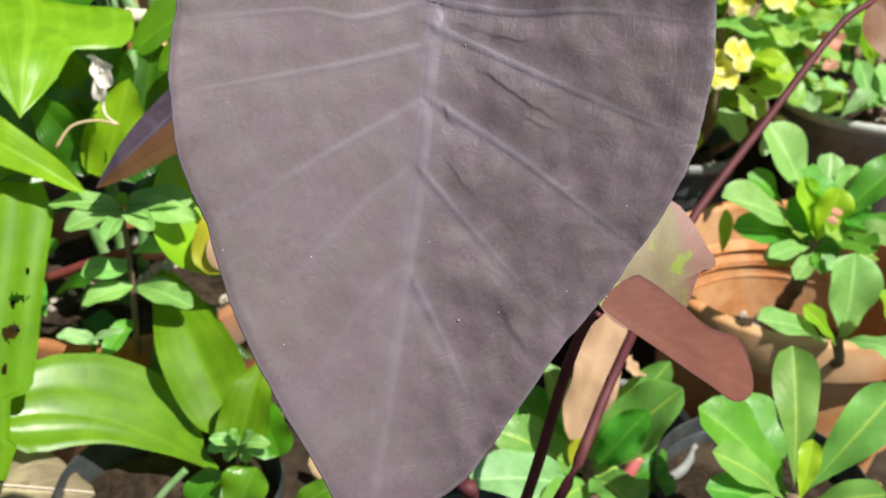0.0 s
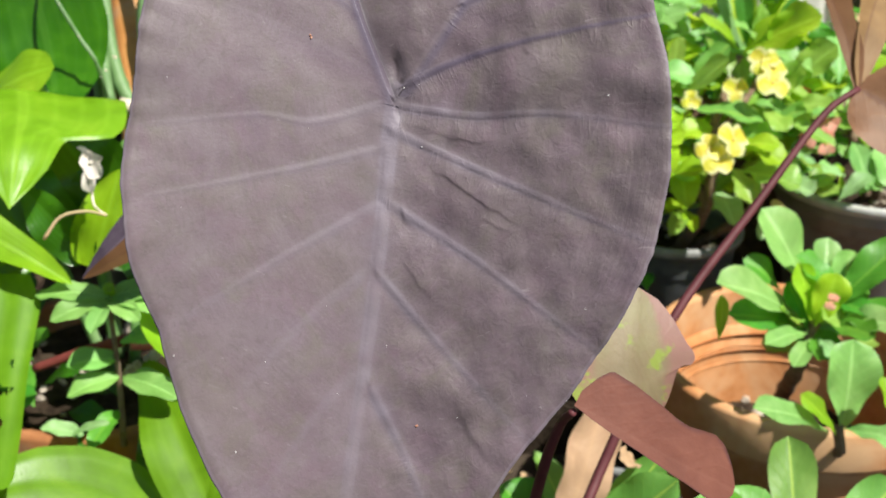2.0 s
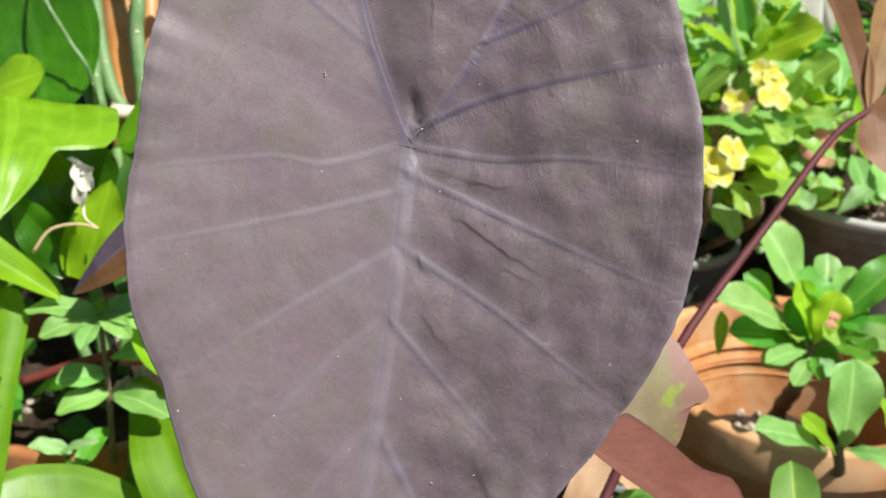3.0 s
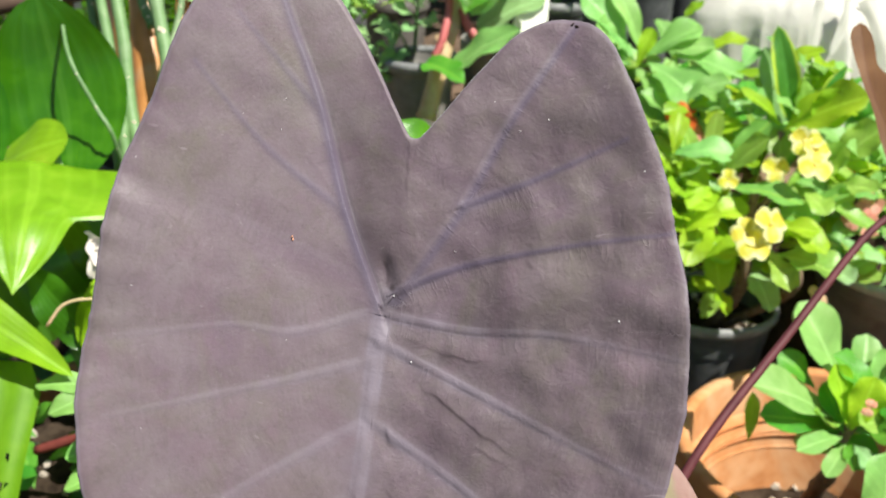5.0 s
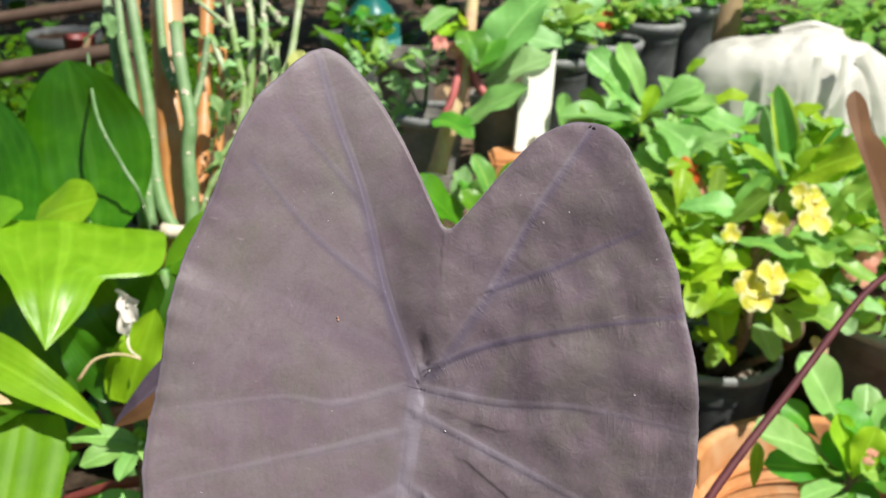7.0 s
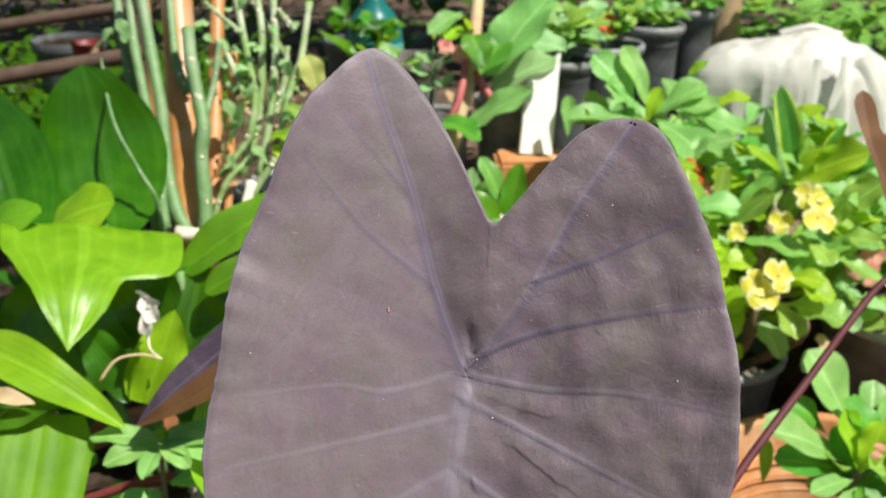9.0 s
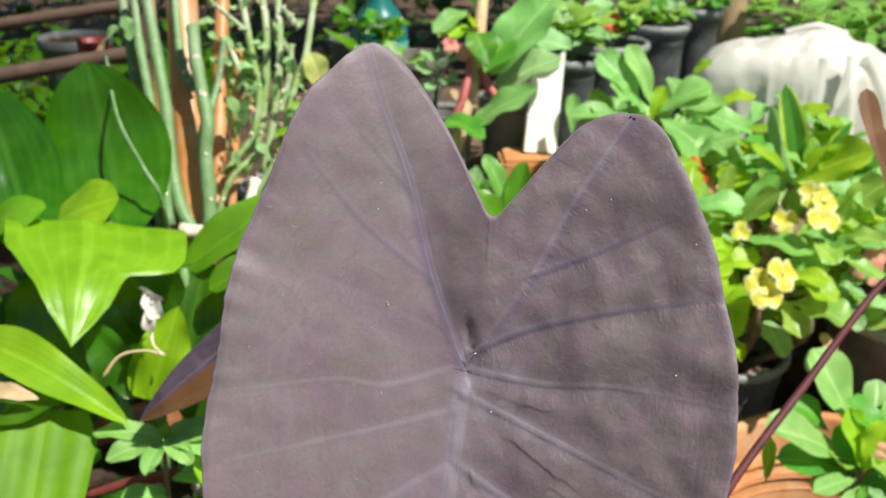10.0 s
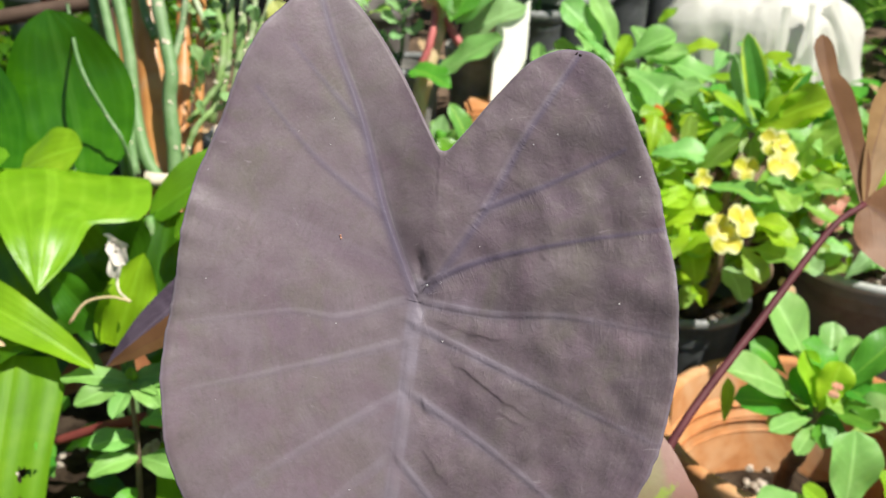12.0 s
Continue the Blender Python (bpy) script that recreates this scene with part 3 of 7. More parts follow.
def box_mesh(x0, x1, y0, y1, z0, z1, bevel=0.003, name="block"):
    bm = bmesh.new()
    bmesh.ops.create_cube(bm, size=1)
    for v in bm.verts:
        v.co = Vector(((x0 + x1) / 2 + v.co.x * (x1 - x0), (y0 + y1) / 2 + v.co.y * (y1 - y0), (z0 + z1) / 2 + v.co.z * (z1 - z0)))
    if bevel:
        bmesh.ops.bevel(bm, geom=bm.edges[:], offset=bevel, segments=2, affect="EDGES")
    me = bpy.data.meshes.new(name)
    bm.to_mesh(me)
    bm.free()
    return me


LOW, HIGH = 0.17, 0.45
for nm, y0, y1, z0, z1 in (("terrace_low", 1.20, 1.36, -0.05, LOW - 0.03), ("terrace_high", 1.36, 4.0, -0.05, HIGH - 0.03)):
    t = thing(nm, (0, y0, 0), "low planting terrace edged in pale brick", "terrace", kind="structure")
    part("core", box_mesh(-2.6, 2.6, y0 + 0.012, y1, z0, z1, 0.004), DRY_EARTH if nm == "terrace_high" else GROUND, t)
    brick_me = box_mesh(-0.1075, 0.1075, -0.05, 0.05, -0.03, 0.03, 0.004, "brick")
    brick_me.materials.append(BRICK)
    rows = 1
    for r in range(rows):
        for c in range(8):
            b = new("brick", brick_me)
            b.parent = t
            b.location = (-0.80 + c * 0.227 + 0.0015 * ((c * 7 + r * 3) % 5), 0.05 + r * 0.108, z1 + 0.001)
            b.rotation_euler = (0, 0, radians(((c * 13 + r * 29) % 7 - 3) * 0.5))

# ---- the black taro with the big dull leaf ----
taro = thing("taro_plant", (0.03, 0.63, 0.0), "black-leaved taro with maroon petioles growing out of a pot", "plant")
NODE = Vector((0.001, 0.386, 0.739))
LEANS = radians(24)
LEAF_V, LEAF_N = Vector((0, math.sin(LEANS), math.cos(LEANS))), Vector((0, -math.cos(LEANS), math.sin(LEANS)))


def big_leaf():
    """The heart-shaped blade: outline round the petiole joint, veins, quilted fields between them."""
    rim = [(-0.031, -0.214), (-0.042, -0.184), (-0.064, -0.145), (-0.081, -0.110), (-0.089, -0.084), (-0.0985, -0.058), (-0.1015, -0.022),
           (-0.097, 0.008), (-0.0915, 0.043), (-0.0785, 0.077), (-0.0690, 0.1005), (-0.0550, 0.1170), (-0.0410, 0.1255), (-0.0285, 0.1172),
           (-0.0130, 0.095), (0.0002, 0.069), (0.0062, 0.0598), (0.0135, 0.066), (0.0275, 0.083), (0.041, 0.0962), (0.056, 0.1003), (0.0685, 0.0945), (0.0795, 0.0735),
           (0.0895, 0.049), (0.0965, 0.0155), (0.0985, -0.015), (0.0955, -0.040), (0.0865, -0.066), (0.0655, -0.1005), (0.040, -0.131),
           (0.0125, -0.170), (-0.009, -0.190)]
    k = len(rim)
    dense = []
    for i in range(k):
        a, b, c, d = (np.array(rim[(i + q) % k]) for q in (-1, 0, 1, 2))
        for t in np.linspace(0, 1, 24, endpoint=False):
            dense.append(0.5 * (2 * b + (c - a) * t + (2 * a - 5 * b + 4 * c - d) * t * t + (3 * b - a - 3 * c + d) * t ** 3))
    dense = np.array(dense)
    ang = np.unwrap(np.arctan2(dense[:, 1], dense[:, 0]))
    rad = np.hypot(dense[:, 0], dense[:, 1])
    if ang[-1] < ang[0]:
        ang, rad = ang[::-1], rad[::-1]
    order = np.argsort(np.mod(ang, 2 * np.pi))
    a0, r0 = np.mod(ang, 2 * np.pi)[order], rad[order]
    NA, NR = 960, 190
    th = np.linspace(0, 2 * np.pi, NA, endpoint=False)
    R = np.interp(th, np.concatenate([a0 - 2 * np.pi, a0, a0 + 2 * np.pi]), np.concatenate([r0, r0, r0]))
    R = R * (1 + np.array([0.006 * noise.noise(Vector((math.cos(q) * 9, math.sin(q) * 9, 2))) + 0.003 * noise.noise(Vector((math.cos(q) * 30, math.sin(q) * 30, 5))) for q in th]))
    s = (np.arange(1, NR + 1) / NR) ** 0.9
    U = (s[:, None] * R[None] * np.cos(th)[None]).ravel()
    V = (s[:, None] * R[None] * np.sin(th)[None]).ravel()
    S = np.repeat(s, NA)
    TH = np.tile(th, NR)
    U, V, S, TH = np.append(U, 0), np.append(V, 0), np.append(S, 0), np.append(TH, 0)
    midrib = [(-0.0015, 0.007), (-0.0042, -0.010), (-0.0065, -0.035), (-0.0095, -0.062), (-0.0140, -0.0965), (-0.0185, -0.127), (-0.0225, -0.155), (-0.030, -0.210)]
    left = [[(-0.004, 0.005), (-0.016, 0.037), (-0.025, 0.071), (-0.036, 0.100), (-0.043, 0.122)], [(-0.006, 0.002), (-0.032, -0.005), (-0.052, -0.003), (-0.094, -0.008)],
            [(-0.007, -0.014), (-0.038, -0.022), (-0.092, -0.034)], [(-0.009, -0.035), (-0.042, -0.054), (-0.082, -0.080)], [(-0.012, -0.059), (-0.032, -0.075), (-0.060, -0.105)],
            [(-0.016, -0.096), (-0.030, -0.110), (-0.050, -0.140)], [(-0.008, 0.012), (-0.041, 0.028), (-0.086, 0.045)], [(-0.016, 0.035), (-0.042, 0.056), (-0.066, 0.084)], [(-0.024, 0.067), (-0.035, 0.080), (-0.052, 0.100)]]
    right = [[(0.001, 0.008), (0.022, 0.039), (0.037, 0.067), (0.057, 0.098)], [(0.023, 0.038), (0.045, 0.047), (0.076, 0.062)], [(0.002, 0.009), (0.023, 0.018), (0.056, 0.026), (0.092, 0.032)],
             [(0.000, 0.001), (0.027, -0.003), (0.056, -0.003), (0.096, -0.009)], [(-0.003, -0.008), (0.031, -0.024), (0.061, -0.038), (0.091, -0.051)],
             [(-0.004, -0.035), (0.025, -0.054), (0.052, -0.075), (0.073, -0.091)], [(-0.008, -0.061), (0.011, -0.083), (0.044, -0.120)], [(-0.011, -0.103), (0.002, -0.129), (0.014, -0.160)]]

    def near(line, n=26):
        """Distance to a vein, the side of it, and how far along."""
        pts = np.array([(p.x, p.y) for p in curve_through([(x, y, 0) for x, y in line], n)])
        best, sign, along = np.full(U.shape, 9.0), np.zeros(U.shape), np.zeros(U.shape)
        for i in range(n):
            a, b = pts[i], pts[i + 1]
            e = b - a
            t = np.clip(((U - a[0]) * e[0] + (V - a[1]) * e[1]) / (e @ e), 0, 1)
            dx, dy = U - a[0] - t * e[0], V - a[1] - t * e[1]
            d = np.hypot(dx, dy)
            m = d < best
            best[m], sign[m], along[m] = d[m], np.sign(e[0] * dy - e[1] * dx)[m], ((i + t) / n)[m]
        return best, sign, along

    vein, dark = np.zeros(U.shape), np.zeros(U.shape)
    H = 0.22 * U ** 2 + 0.10 * V ** 2
    field, nearest = np.full(U.shape, 9.0), np.full(U.shape, 9.0)
    crink, weigh, hatch, closest = np.zeros((len(U), 3)), np.zeros(U.shape), np.zeros((len(U), 3)), np.full(U.shape, 9.0)
    for line, w, strong in [(midrib, 0.0022, 0.95)] + [(q, 0.0014, k) for q, k in zip(left, (0.62, 0.42, 0.50, 0.50, 0.40, 0.36, 0.14, 0.30, 0.25))] + [(q, 0.0013, 0.80) for q in right]:
        d, side, al = near(line)
        fade = np.clip(1.08 - 0.8 * al, 0.15, 1) * strong
        ww = w * (1.15 - 0.6 * al)
        g = np.exp(-(d / ww) ** 2)
        lit = (0.8 * g + 0.45 * np.exp(-((d - 1.1 * ww) / (0.35 * ww)) ** 2)) * fade + 0.42 * fade * np.exp(-(d / (3.4 * ww)) ** 2)
        lit = lit * np.array([0.82 + 0.5 * noise.noise(Vector((u * 160, v * 160, 6.0))) for u, v in zip(U, V)])
        m = d < closest
        closest[m] = d[m]
        hatch[m] = np.stack([al * 70, d * 130, np.full(U.shape, 5.3 * len(line) + 60 * line[-1][1] + 9 * line[-1][0])], 1)[m]
        violet = any(line is q for q in (left[0], left[7], left[8], right[0], right[1], right[2]))
        if violet:
            if line is right[0] or line is left[0]:
                g = np.exp(-(d / (1.5 * ww)) ** 2)
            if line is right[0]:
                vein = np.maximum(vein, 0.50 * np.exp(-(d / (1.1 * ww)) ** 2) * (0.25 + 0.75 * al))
                # one flank of this raised vein also darkened, shade painted into the vein colour
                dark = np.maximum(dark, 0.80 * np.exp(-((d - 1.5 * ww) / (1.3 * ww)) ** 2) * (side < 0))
            else:
                dark = np.maximum(dark, (0.6 if any(line is q for q in left[7:]) else 1.0) * g * np.clip(0.5 + 3.0 * al, 0, 1) * (1.15 - 0.4 * al))
                vein = np.maximum(vein, lit * np.clip(0.75 - 1.5 * al, 0, 1))
        else:
            vein = np.maximum(vein, lit)
        basal = line is left[0] or line is right[0]
        H += (0.0007 if basal else 0.0005) * g * fade
        field = np.minimum(field, d)
        is_right = any(line is q for q in right)
        if is_right:
            H += 0.00030 * fade * side * np.exp(-(d / 0.0045) ** 2) * np.minimum(1, d / 0.0012)
            m = d < nearest
            nearest[m] = d[m]
            crink[m] = np.stack([al * 26, d * 75, np.full(U.shape, 3.7 * len(line) + 40 * line[-1][1])], 1)[m]
            weigh = np.maximum(weigh, np.exp(-(d / 0.0065) ** 2) * np.clip(d / 0.0012, 0, 1) * np.clip(1.2 - al * 0.5, 0, 1) * np.where(side < 0, 1.0, 0.10) * np.clip(0.45 + 1.6 * np.array([noise.noise(Vector((u * 90, v * 90, 3.0))) for u, v in zip(U, V)]), 0, 1.2))
    ease0 = lambda q: np.clip(q, 0, 1) ** 2 * (3 - 2 * np.clip(q, 0, 1))
    folds = np.zeros(U.shape)
    U0, V0 = U.copy(), V.copy()
    U = U0 + 0.0011 * np.array([noise.noise(Vector((u * 210, v * 210, 2.0))) for u, v in zip(U0, V0)])
    V = V0 + 0.0011 * np.array([noise.noise(Vector((u * 210, v * 210, 7.0))) for u, v in zip(U0, V0)])
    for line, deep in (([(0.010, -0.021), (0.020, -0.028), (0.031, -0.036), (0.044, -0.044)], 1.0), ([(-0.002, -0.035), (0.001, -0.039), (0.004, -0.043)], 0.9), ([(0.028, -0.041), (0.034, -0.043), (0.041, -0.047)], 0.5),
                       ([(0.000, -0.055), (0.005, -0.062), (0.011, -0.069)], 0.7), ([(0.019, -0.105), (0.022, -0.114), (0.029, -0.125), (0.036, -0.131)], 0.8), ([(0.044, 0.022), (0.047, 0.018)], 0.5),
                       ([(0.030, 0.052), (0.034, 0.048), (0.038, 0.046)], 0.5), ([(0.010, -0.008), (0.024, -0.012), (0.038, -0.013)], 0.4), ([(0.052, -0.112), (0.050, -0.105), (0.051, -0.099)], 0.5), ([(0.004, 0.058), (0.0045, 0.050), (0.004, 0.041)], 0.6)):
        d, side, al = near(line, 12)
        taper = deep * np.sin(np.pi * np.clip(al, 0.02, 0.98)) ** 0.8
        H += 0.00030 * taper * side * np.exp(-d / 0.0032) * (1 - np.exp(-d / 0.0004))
        # one side of each crease is darkened, its shade put into the colour
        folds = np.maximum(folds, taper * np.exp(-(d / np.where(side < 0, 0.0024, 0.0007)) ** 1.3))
    U, V = U0, V0
    rightness = 1 / (1 + np.exp(-(U + 0.006) / 0.006))
    H += (0.0003 + 0.0005 * rightness) * (1 - np.exp(-(field / 0.007) ** 1.5))
    lump = np.array([noise.noise(Vector((u * 45, v * 45, 0.7))) + 0.5 * noise.noise(Vector((u * 110, v * 110, 4.1))) for u, v in zip(U, V)])
    H += (0.0004 + 0.0010 * rightness) * lump
    # crumpled edge on the side of the short lobe, hollow round the joint, rolled rim
    H += 0.0005 * np.exp(-((U - 0.083) / 0.012) ** 2) * np.sin(V * 230 + 0.8 + U * 60) * np.exp(-((V - 0.01) / 0.045) ** 2)
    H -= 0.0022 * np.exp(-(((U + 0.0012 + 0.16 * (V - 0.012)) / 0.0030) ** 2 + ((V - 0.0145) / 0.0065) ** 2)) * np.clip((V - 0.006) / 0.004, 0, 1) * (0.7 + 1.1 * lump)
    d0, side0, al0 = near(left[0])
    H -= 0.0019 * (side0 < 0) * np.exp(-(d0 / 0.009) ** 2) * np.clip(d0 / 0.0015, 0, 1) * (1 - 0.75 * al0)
    H -= 0.0007 * np.exp(-np.abs((U - 0.006) / 0.006) ** 1.2) * ease0((V - 0.030) / 0.025)
    H -= 0.0009 * np.clip((S - 0.96) / 0.04, 0, 1) ** 2
    H += 0.0016 * np.sin(9 * TH + 1.0) * S ** 6
    H += 0.0006 * np.array([noise.noise(Vector((math.cos(q) * 16, math.sin(q) * 16, 8))) for q in TH]) * S ** 14
    O = np.array(NODE)
    P = O + U[:, None] * np.array([1.0, 0, 0]) + V[:, None] * np.array(LEAF_V) + H[:, None] * np.array(LEAF_N)
    # both halves are shifted toward a fixed mean viewpoint, the short lobe slightly less
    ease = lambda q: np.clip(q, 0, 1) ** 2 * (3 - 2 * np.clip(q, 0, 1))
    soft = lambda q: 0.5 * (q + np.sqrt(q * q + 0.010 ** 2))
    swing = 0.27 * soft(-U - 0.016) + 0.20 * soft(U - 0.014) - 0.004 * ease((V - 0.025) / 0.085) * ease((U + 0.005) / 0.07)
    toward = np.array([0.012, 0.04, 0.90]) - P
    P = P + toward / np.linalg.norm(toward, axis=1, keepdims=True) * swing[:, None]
    idx = lambda r, i: r * NA + i % NA
    faces = [(idx(r, i), idx(r + 1, i), idx(r + 1, i + 1), idx(r, i + 1)) for r in range(NR - 1) for i in range(NA)]
    c = NA * NR
    faces += [(c, i, (i + 1) % NA) for i in range(NA)]
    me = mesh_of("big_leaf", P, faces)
    # besides the veins, the outermost rim is paled as a painted edge glow
    at = me.attributes.new("vein", "FLOAT", "POINT")
    at.data.foreach_set("value", np.clip(np.maximum(vein, 0.4 * (S > 0.99)), 0, 1).astype(np.float32))
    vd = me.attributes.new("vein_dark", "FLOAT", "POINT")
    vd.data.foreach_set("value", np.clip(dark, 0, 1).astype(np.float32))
    # brown pigment blotches first, painted shade is merged in below
    stain_and_shade = np.zeros(U.shape)
    for su, sv, ru, rv, turn in ((-0.040, 0.075, 0.013, 0.0045, -0.35), (-0.003, 0.052, 0.008, 0.015, 0.1), (0.084, 0.047, 0.007, 0.012, 0.3), (0.081, 0.0055, 0.008, 0.009, 0.0), (0.043, 0.002, 0.020, 0.005, 0.05),
                                 (0.079, -0.037, 0.008, 0.009, 0.0), (0.016, -0.037, 0.014, 0.005, -0.6), (0.040, 0.041, 0.010, 0.011, 0.5), (0.060, 0.066, 0.012, 0.010, 0.4), (0.050, -0.085, 0.012, 0.006, -0.7),
                                 (0.008, -0.066, 0.009, 0.004, -0.9), (0.036, -0.034, 0.016, 0.004, -0.4), (0.020, -0.110, 0.010, 0.007, -0.9), (0.002, 0.014, 0.006, 0.006, 0.0)):
        a, b = (U - su) * math.cos(turn) + (V - sv) * math.sin(turn), (V - sv) * math.cos(turn) - (U - su) * math.sin(turn)
        stain_and_shade = np.maximum(stain_and_shade, np.exp(-((a / ru) ** 2 + (b / rv) ** 2)) * 0.42 * np.clip(0.75 + 0.7 * lump, 0, 1))
    # hollow beside the basal vein darkened as painted shade, with a dark ragged slit at the joint
    stain_and_shade = np.maximum(stain_and_shade, 0.85 * (side0 < 0) * np.exp(-(d0 / 0.0100) ** 1.4) * np.clip(d0 / 0.0012, 0, 1) * np.clip(1.0 - 1.1 * al0, 0, 1) * np.clip(0.8 + 0.9 * lump, 0, 1.2))
    stain_and_shade = np.maximum(stain_and_shade, 0.36 * (side0 < 0) * np.exp(-(d0 / 0.021) ** 3) * np.clip(1.15 - 0.9 * al0, 0, 1) * (V > 0.008) * np.clip(0.85 + 0.8 * lump, 0, 1.2))
    stain_and_shade = np.maximum(stain_and_shade, 0.80 * (side0 < 0) * np.exp(-((d0 - 0.0022) / 0.0012) ** 2) * np.clip(1.0 - 0.8 * al0, 0, 1))
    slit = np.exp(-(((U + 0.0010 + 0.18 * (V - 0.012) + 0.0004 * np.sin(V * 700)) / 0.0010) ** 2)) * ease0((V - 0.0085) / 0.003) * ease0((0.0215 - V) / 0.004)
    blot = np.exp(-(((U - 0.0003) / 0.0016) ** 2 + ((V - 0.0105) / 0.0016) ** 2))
    stain_and_shade = np.maximum(np.maximum(stain_and_shade, 0.42 * folds), 1.15 * np.maximum(slit * np.clip(0.7 + 0.9 * lump, 0.2, 1), blot))
    st = me.attributes.new("stain_and_shade", "FLOAT", "POINT")
    st.data.foreach_set("value", np.clip(stain_and_shade, 0, 1.6).astype(np.float32))
    cr = me.attributes.new("crinkle", "FLOAT_VECTOR", "POINT")
    cr.data.foreach_set("vector", crink.astype(np.float32).ravel())
    sk = me.attributes.new("streak", "FLOAT_VECTOR", "POINT")
    sk.data.foreach_set("vector", hatch.astype(np.float32).ravel())
    gap = np.append((1 - np.repeat(s, NA)) * np.tile(R, NR), 0.06)
    mg = me.attributes.new("margin", "FLOAT_VECTOR", "POINT")
    mg.data.foreach_set("vector", np.stack([gap * 620, TH * 3.5, 0 * gap], 1).astype(np.float32).ravel())
    mw = me.attributes.new("margin_weight", "FLOAT", "POINT")
    mw.data.foreach_set("value", (np.exp(-(((U - 0.078) / 0.030) ** 2 + ((V + 0.045) / 0.050) ** 2)) * np.clip(1 - gap / 0.045, 0, 1)).astype(np.float32))
    rh = me.attributes.new("rough_half", "FLOAT", "POINT")
    rh.data.foreach_set("value", (0.08 + 0.92 * rightness).astype(np.float32))
    cw = me.attributes.new("crinkle_weight", "FLOAT", "POINT")
    cw.data.foreach_set("value", (weigh * rightness).astype(np.float32))
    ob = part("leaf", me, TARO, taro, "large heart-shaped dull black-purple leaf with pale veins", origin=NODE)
    sol = ob.modifiers.new("thickness", "SOLIDIFY")
    sol.thickness, sol.offset = 0.0006, -1
    return ob, U, V, P


blade, LEAF_U, LEAF_W, LEAF_P = big_leaf()


def on_leaf(u, v, h=0.0015):
    i = int(np.argmin((LEAF_U - u) ** 2 + (LEAF_W - v) ** 2))
    return Vector(LEAF_P[i]) + LEAF_N * h


rs = random.Random(5)
specks = [on_leaf(rs.uniform(-0.085, 0.085), rs.uniform(-0.14, 0.08), 0.0001) for i in range(26)] + [on_leaf(0.001, 0.008, 0.0003)] * 2
part("dust_specks", pebble_mesh(specks, 0.00022, 3), DUST, blade, "tiny pale specks of dust")["kind"] = "stuff"
part("crumb", pebble_mesh([on_leaf(-0.033, 0.0265, 0.0003), on_leaf(-0.0326, 0.0256, 0.0003)], 0.0006, 8), CRUMB, blade, "rusty crumb lying on the leaf")
for q in ((0.0572, 0.0985),):
    part("tip_scar", pebble_mesh([on_leaf(q[0], q[1], 0.0001), on_leaf(q[0] + 0.001, q[1] - 0.0003, 0.0001)], 0.00055, 6), SCAR, blade, "tiny dark scar at the lobe tip")
part("crumb", pebble_mesh([on_leaf(0.0055, -0.1150, 0.0001)], 0.0007, 9), CRUMB, blade, "pale rusty nick in the leaf")

BASE = Vector((0.03, 0.63, 0.16))
stem(taro, PETIOLE, [NODE - LEAF_N * 0.002, NODE + Vector((0.002, 0.035, 0.000)), NODE + Vector((0.010, 0.080, -0.07)), (0.011, 0.469, 0.459), (0.017, 0.472, 0.423), BASE + Vector((-0.012, -0.01, 0))], 0.0030, 0.0054, name="petiole", n=30, sides=10)
# young folded leaf with red underside
N2 = (0.076, 0.437, 0.575)
stem(taro, PETIOLE, [N2, (0.071, 0.446, 0.561), (0.064, 0.458, 0.522), (0.051, 0.502, 0.395), BASE], 0.0019, 0.0040, name="petiole", n=26, sides=10)
part("leaf", blade_mesh([(0.0765, 0.437, 0.579), (0.103, 0.434, 0.563), (0.130, 0.434, 0.546), (0.1563, 0.437, 0.5297)], 0.00056, "club", 0.05, 0.0, (0.2, -0.75, 0.62), n=44, m=16, seed=31,
                        prof=[(0, 2, 26), (0.05, 4, 62), (0.10, 7, 84), (0.25, 12, 83), (0.41, 16, 76), (0.53, 20, 68), (0.61, 23, 66), (0.70, 26, 71), (0.79, 31, 75), (0.86, 36, 66), (0.92, 34, 48), (0.97, 24, 25), (1, 8, 6)]), TARO_RED, taro, "folded young leaf showing its dull red underside")
part("leaf", blade_mesh([(0.124, 0.474, 0.548), (0.113, 0.485, 0.559), (0.111, 0.500, 0.576), (0.119, 0.523, 0.597)], 0.0680, "oval", 0.12, 0.015, (0.0, -0.85, 0.5), n=26, m=12, seed=32), TARO_PALE, taro, "half-translucent pinkish green young blade")
# tall petiole with the brown leaf at its end
N3 = (0.317, 0.775, 0.633)
stem(taro, PETIOLE, [N3, (0.287, 0.756, 0.618), (0.232, 0.706, 0.570), (0.164, 0.640, 0.511), (0.117, 0.591, 0.431), (0.080, 0.537, 0.374), BASE + Vector((0.012, 0.012, 0))], 0.0024, 0.0041, name="petiole", n=34, sides=10)
part("leaf", blade_mesh([N3, (0.3125, 0.8100, 0.6686), (0.3058, 0.8550, 0.7006), (0.3058, 0.8970, 0.7341)], 0.0010, "oval", 0.10, 0.0, (-0.2, -0.8, 0.3), n=36, m=12, seed=33,
                        prof=[(0, 3, 6), (0.1, 14, 8), (0.2, 20, 11), (0.37, 20, 13), (0.45, 25, 10), (0.55, 28, 8), (0.62, 29, 9), (0.68, 25, 10), (0.74, 15, 12), (0.85, 16, 16), (0.92, 14, 17), (0.97, 9, 12), (1, 0, 0)]), TARO_BROWN, taro, "backlit brown underside lobe of a taro leaf")
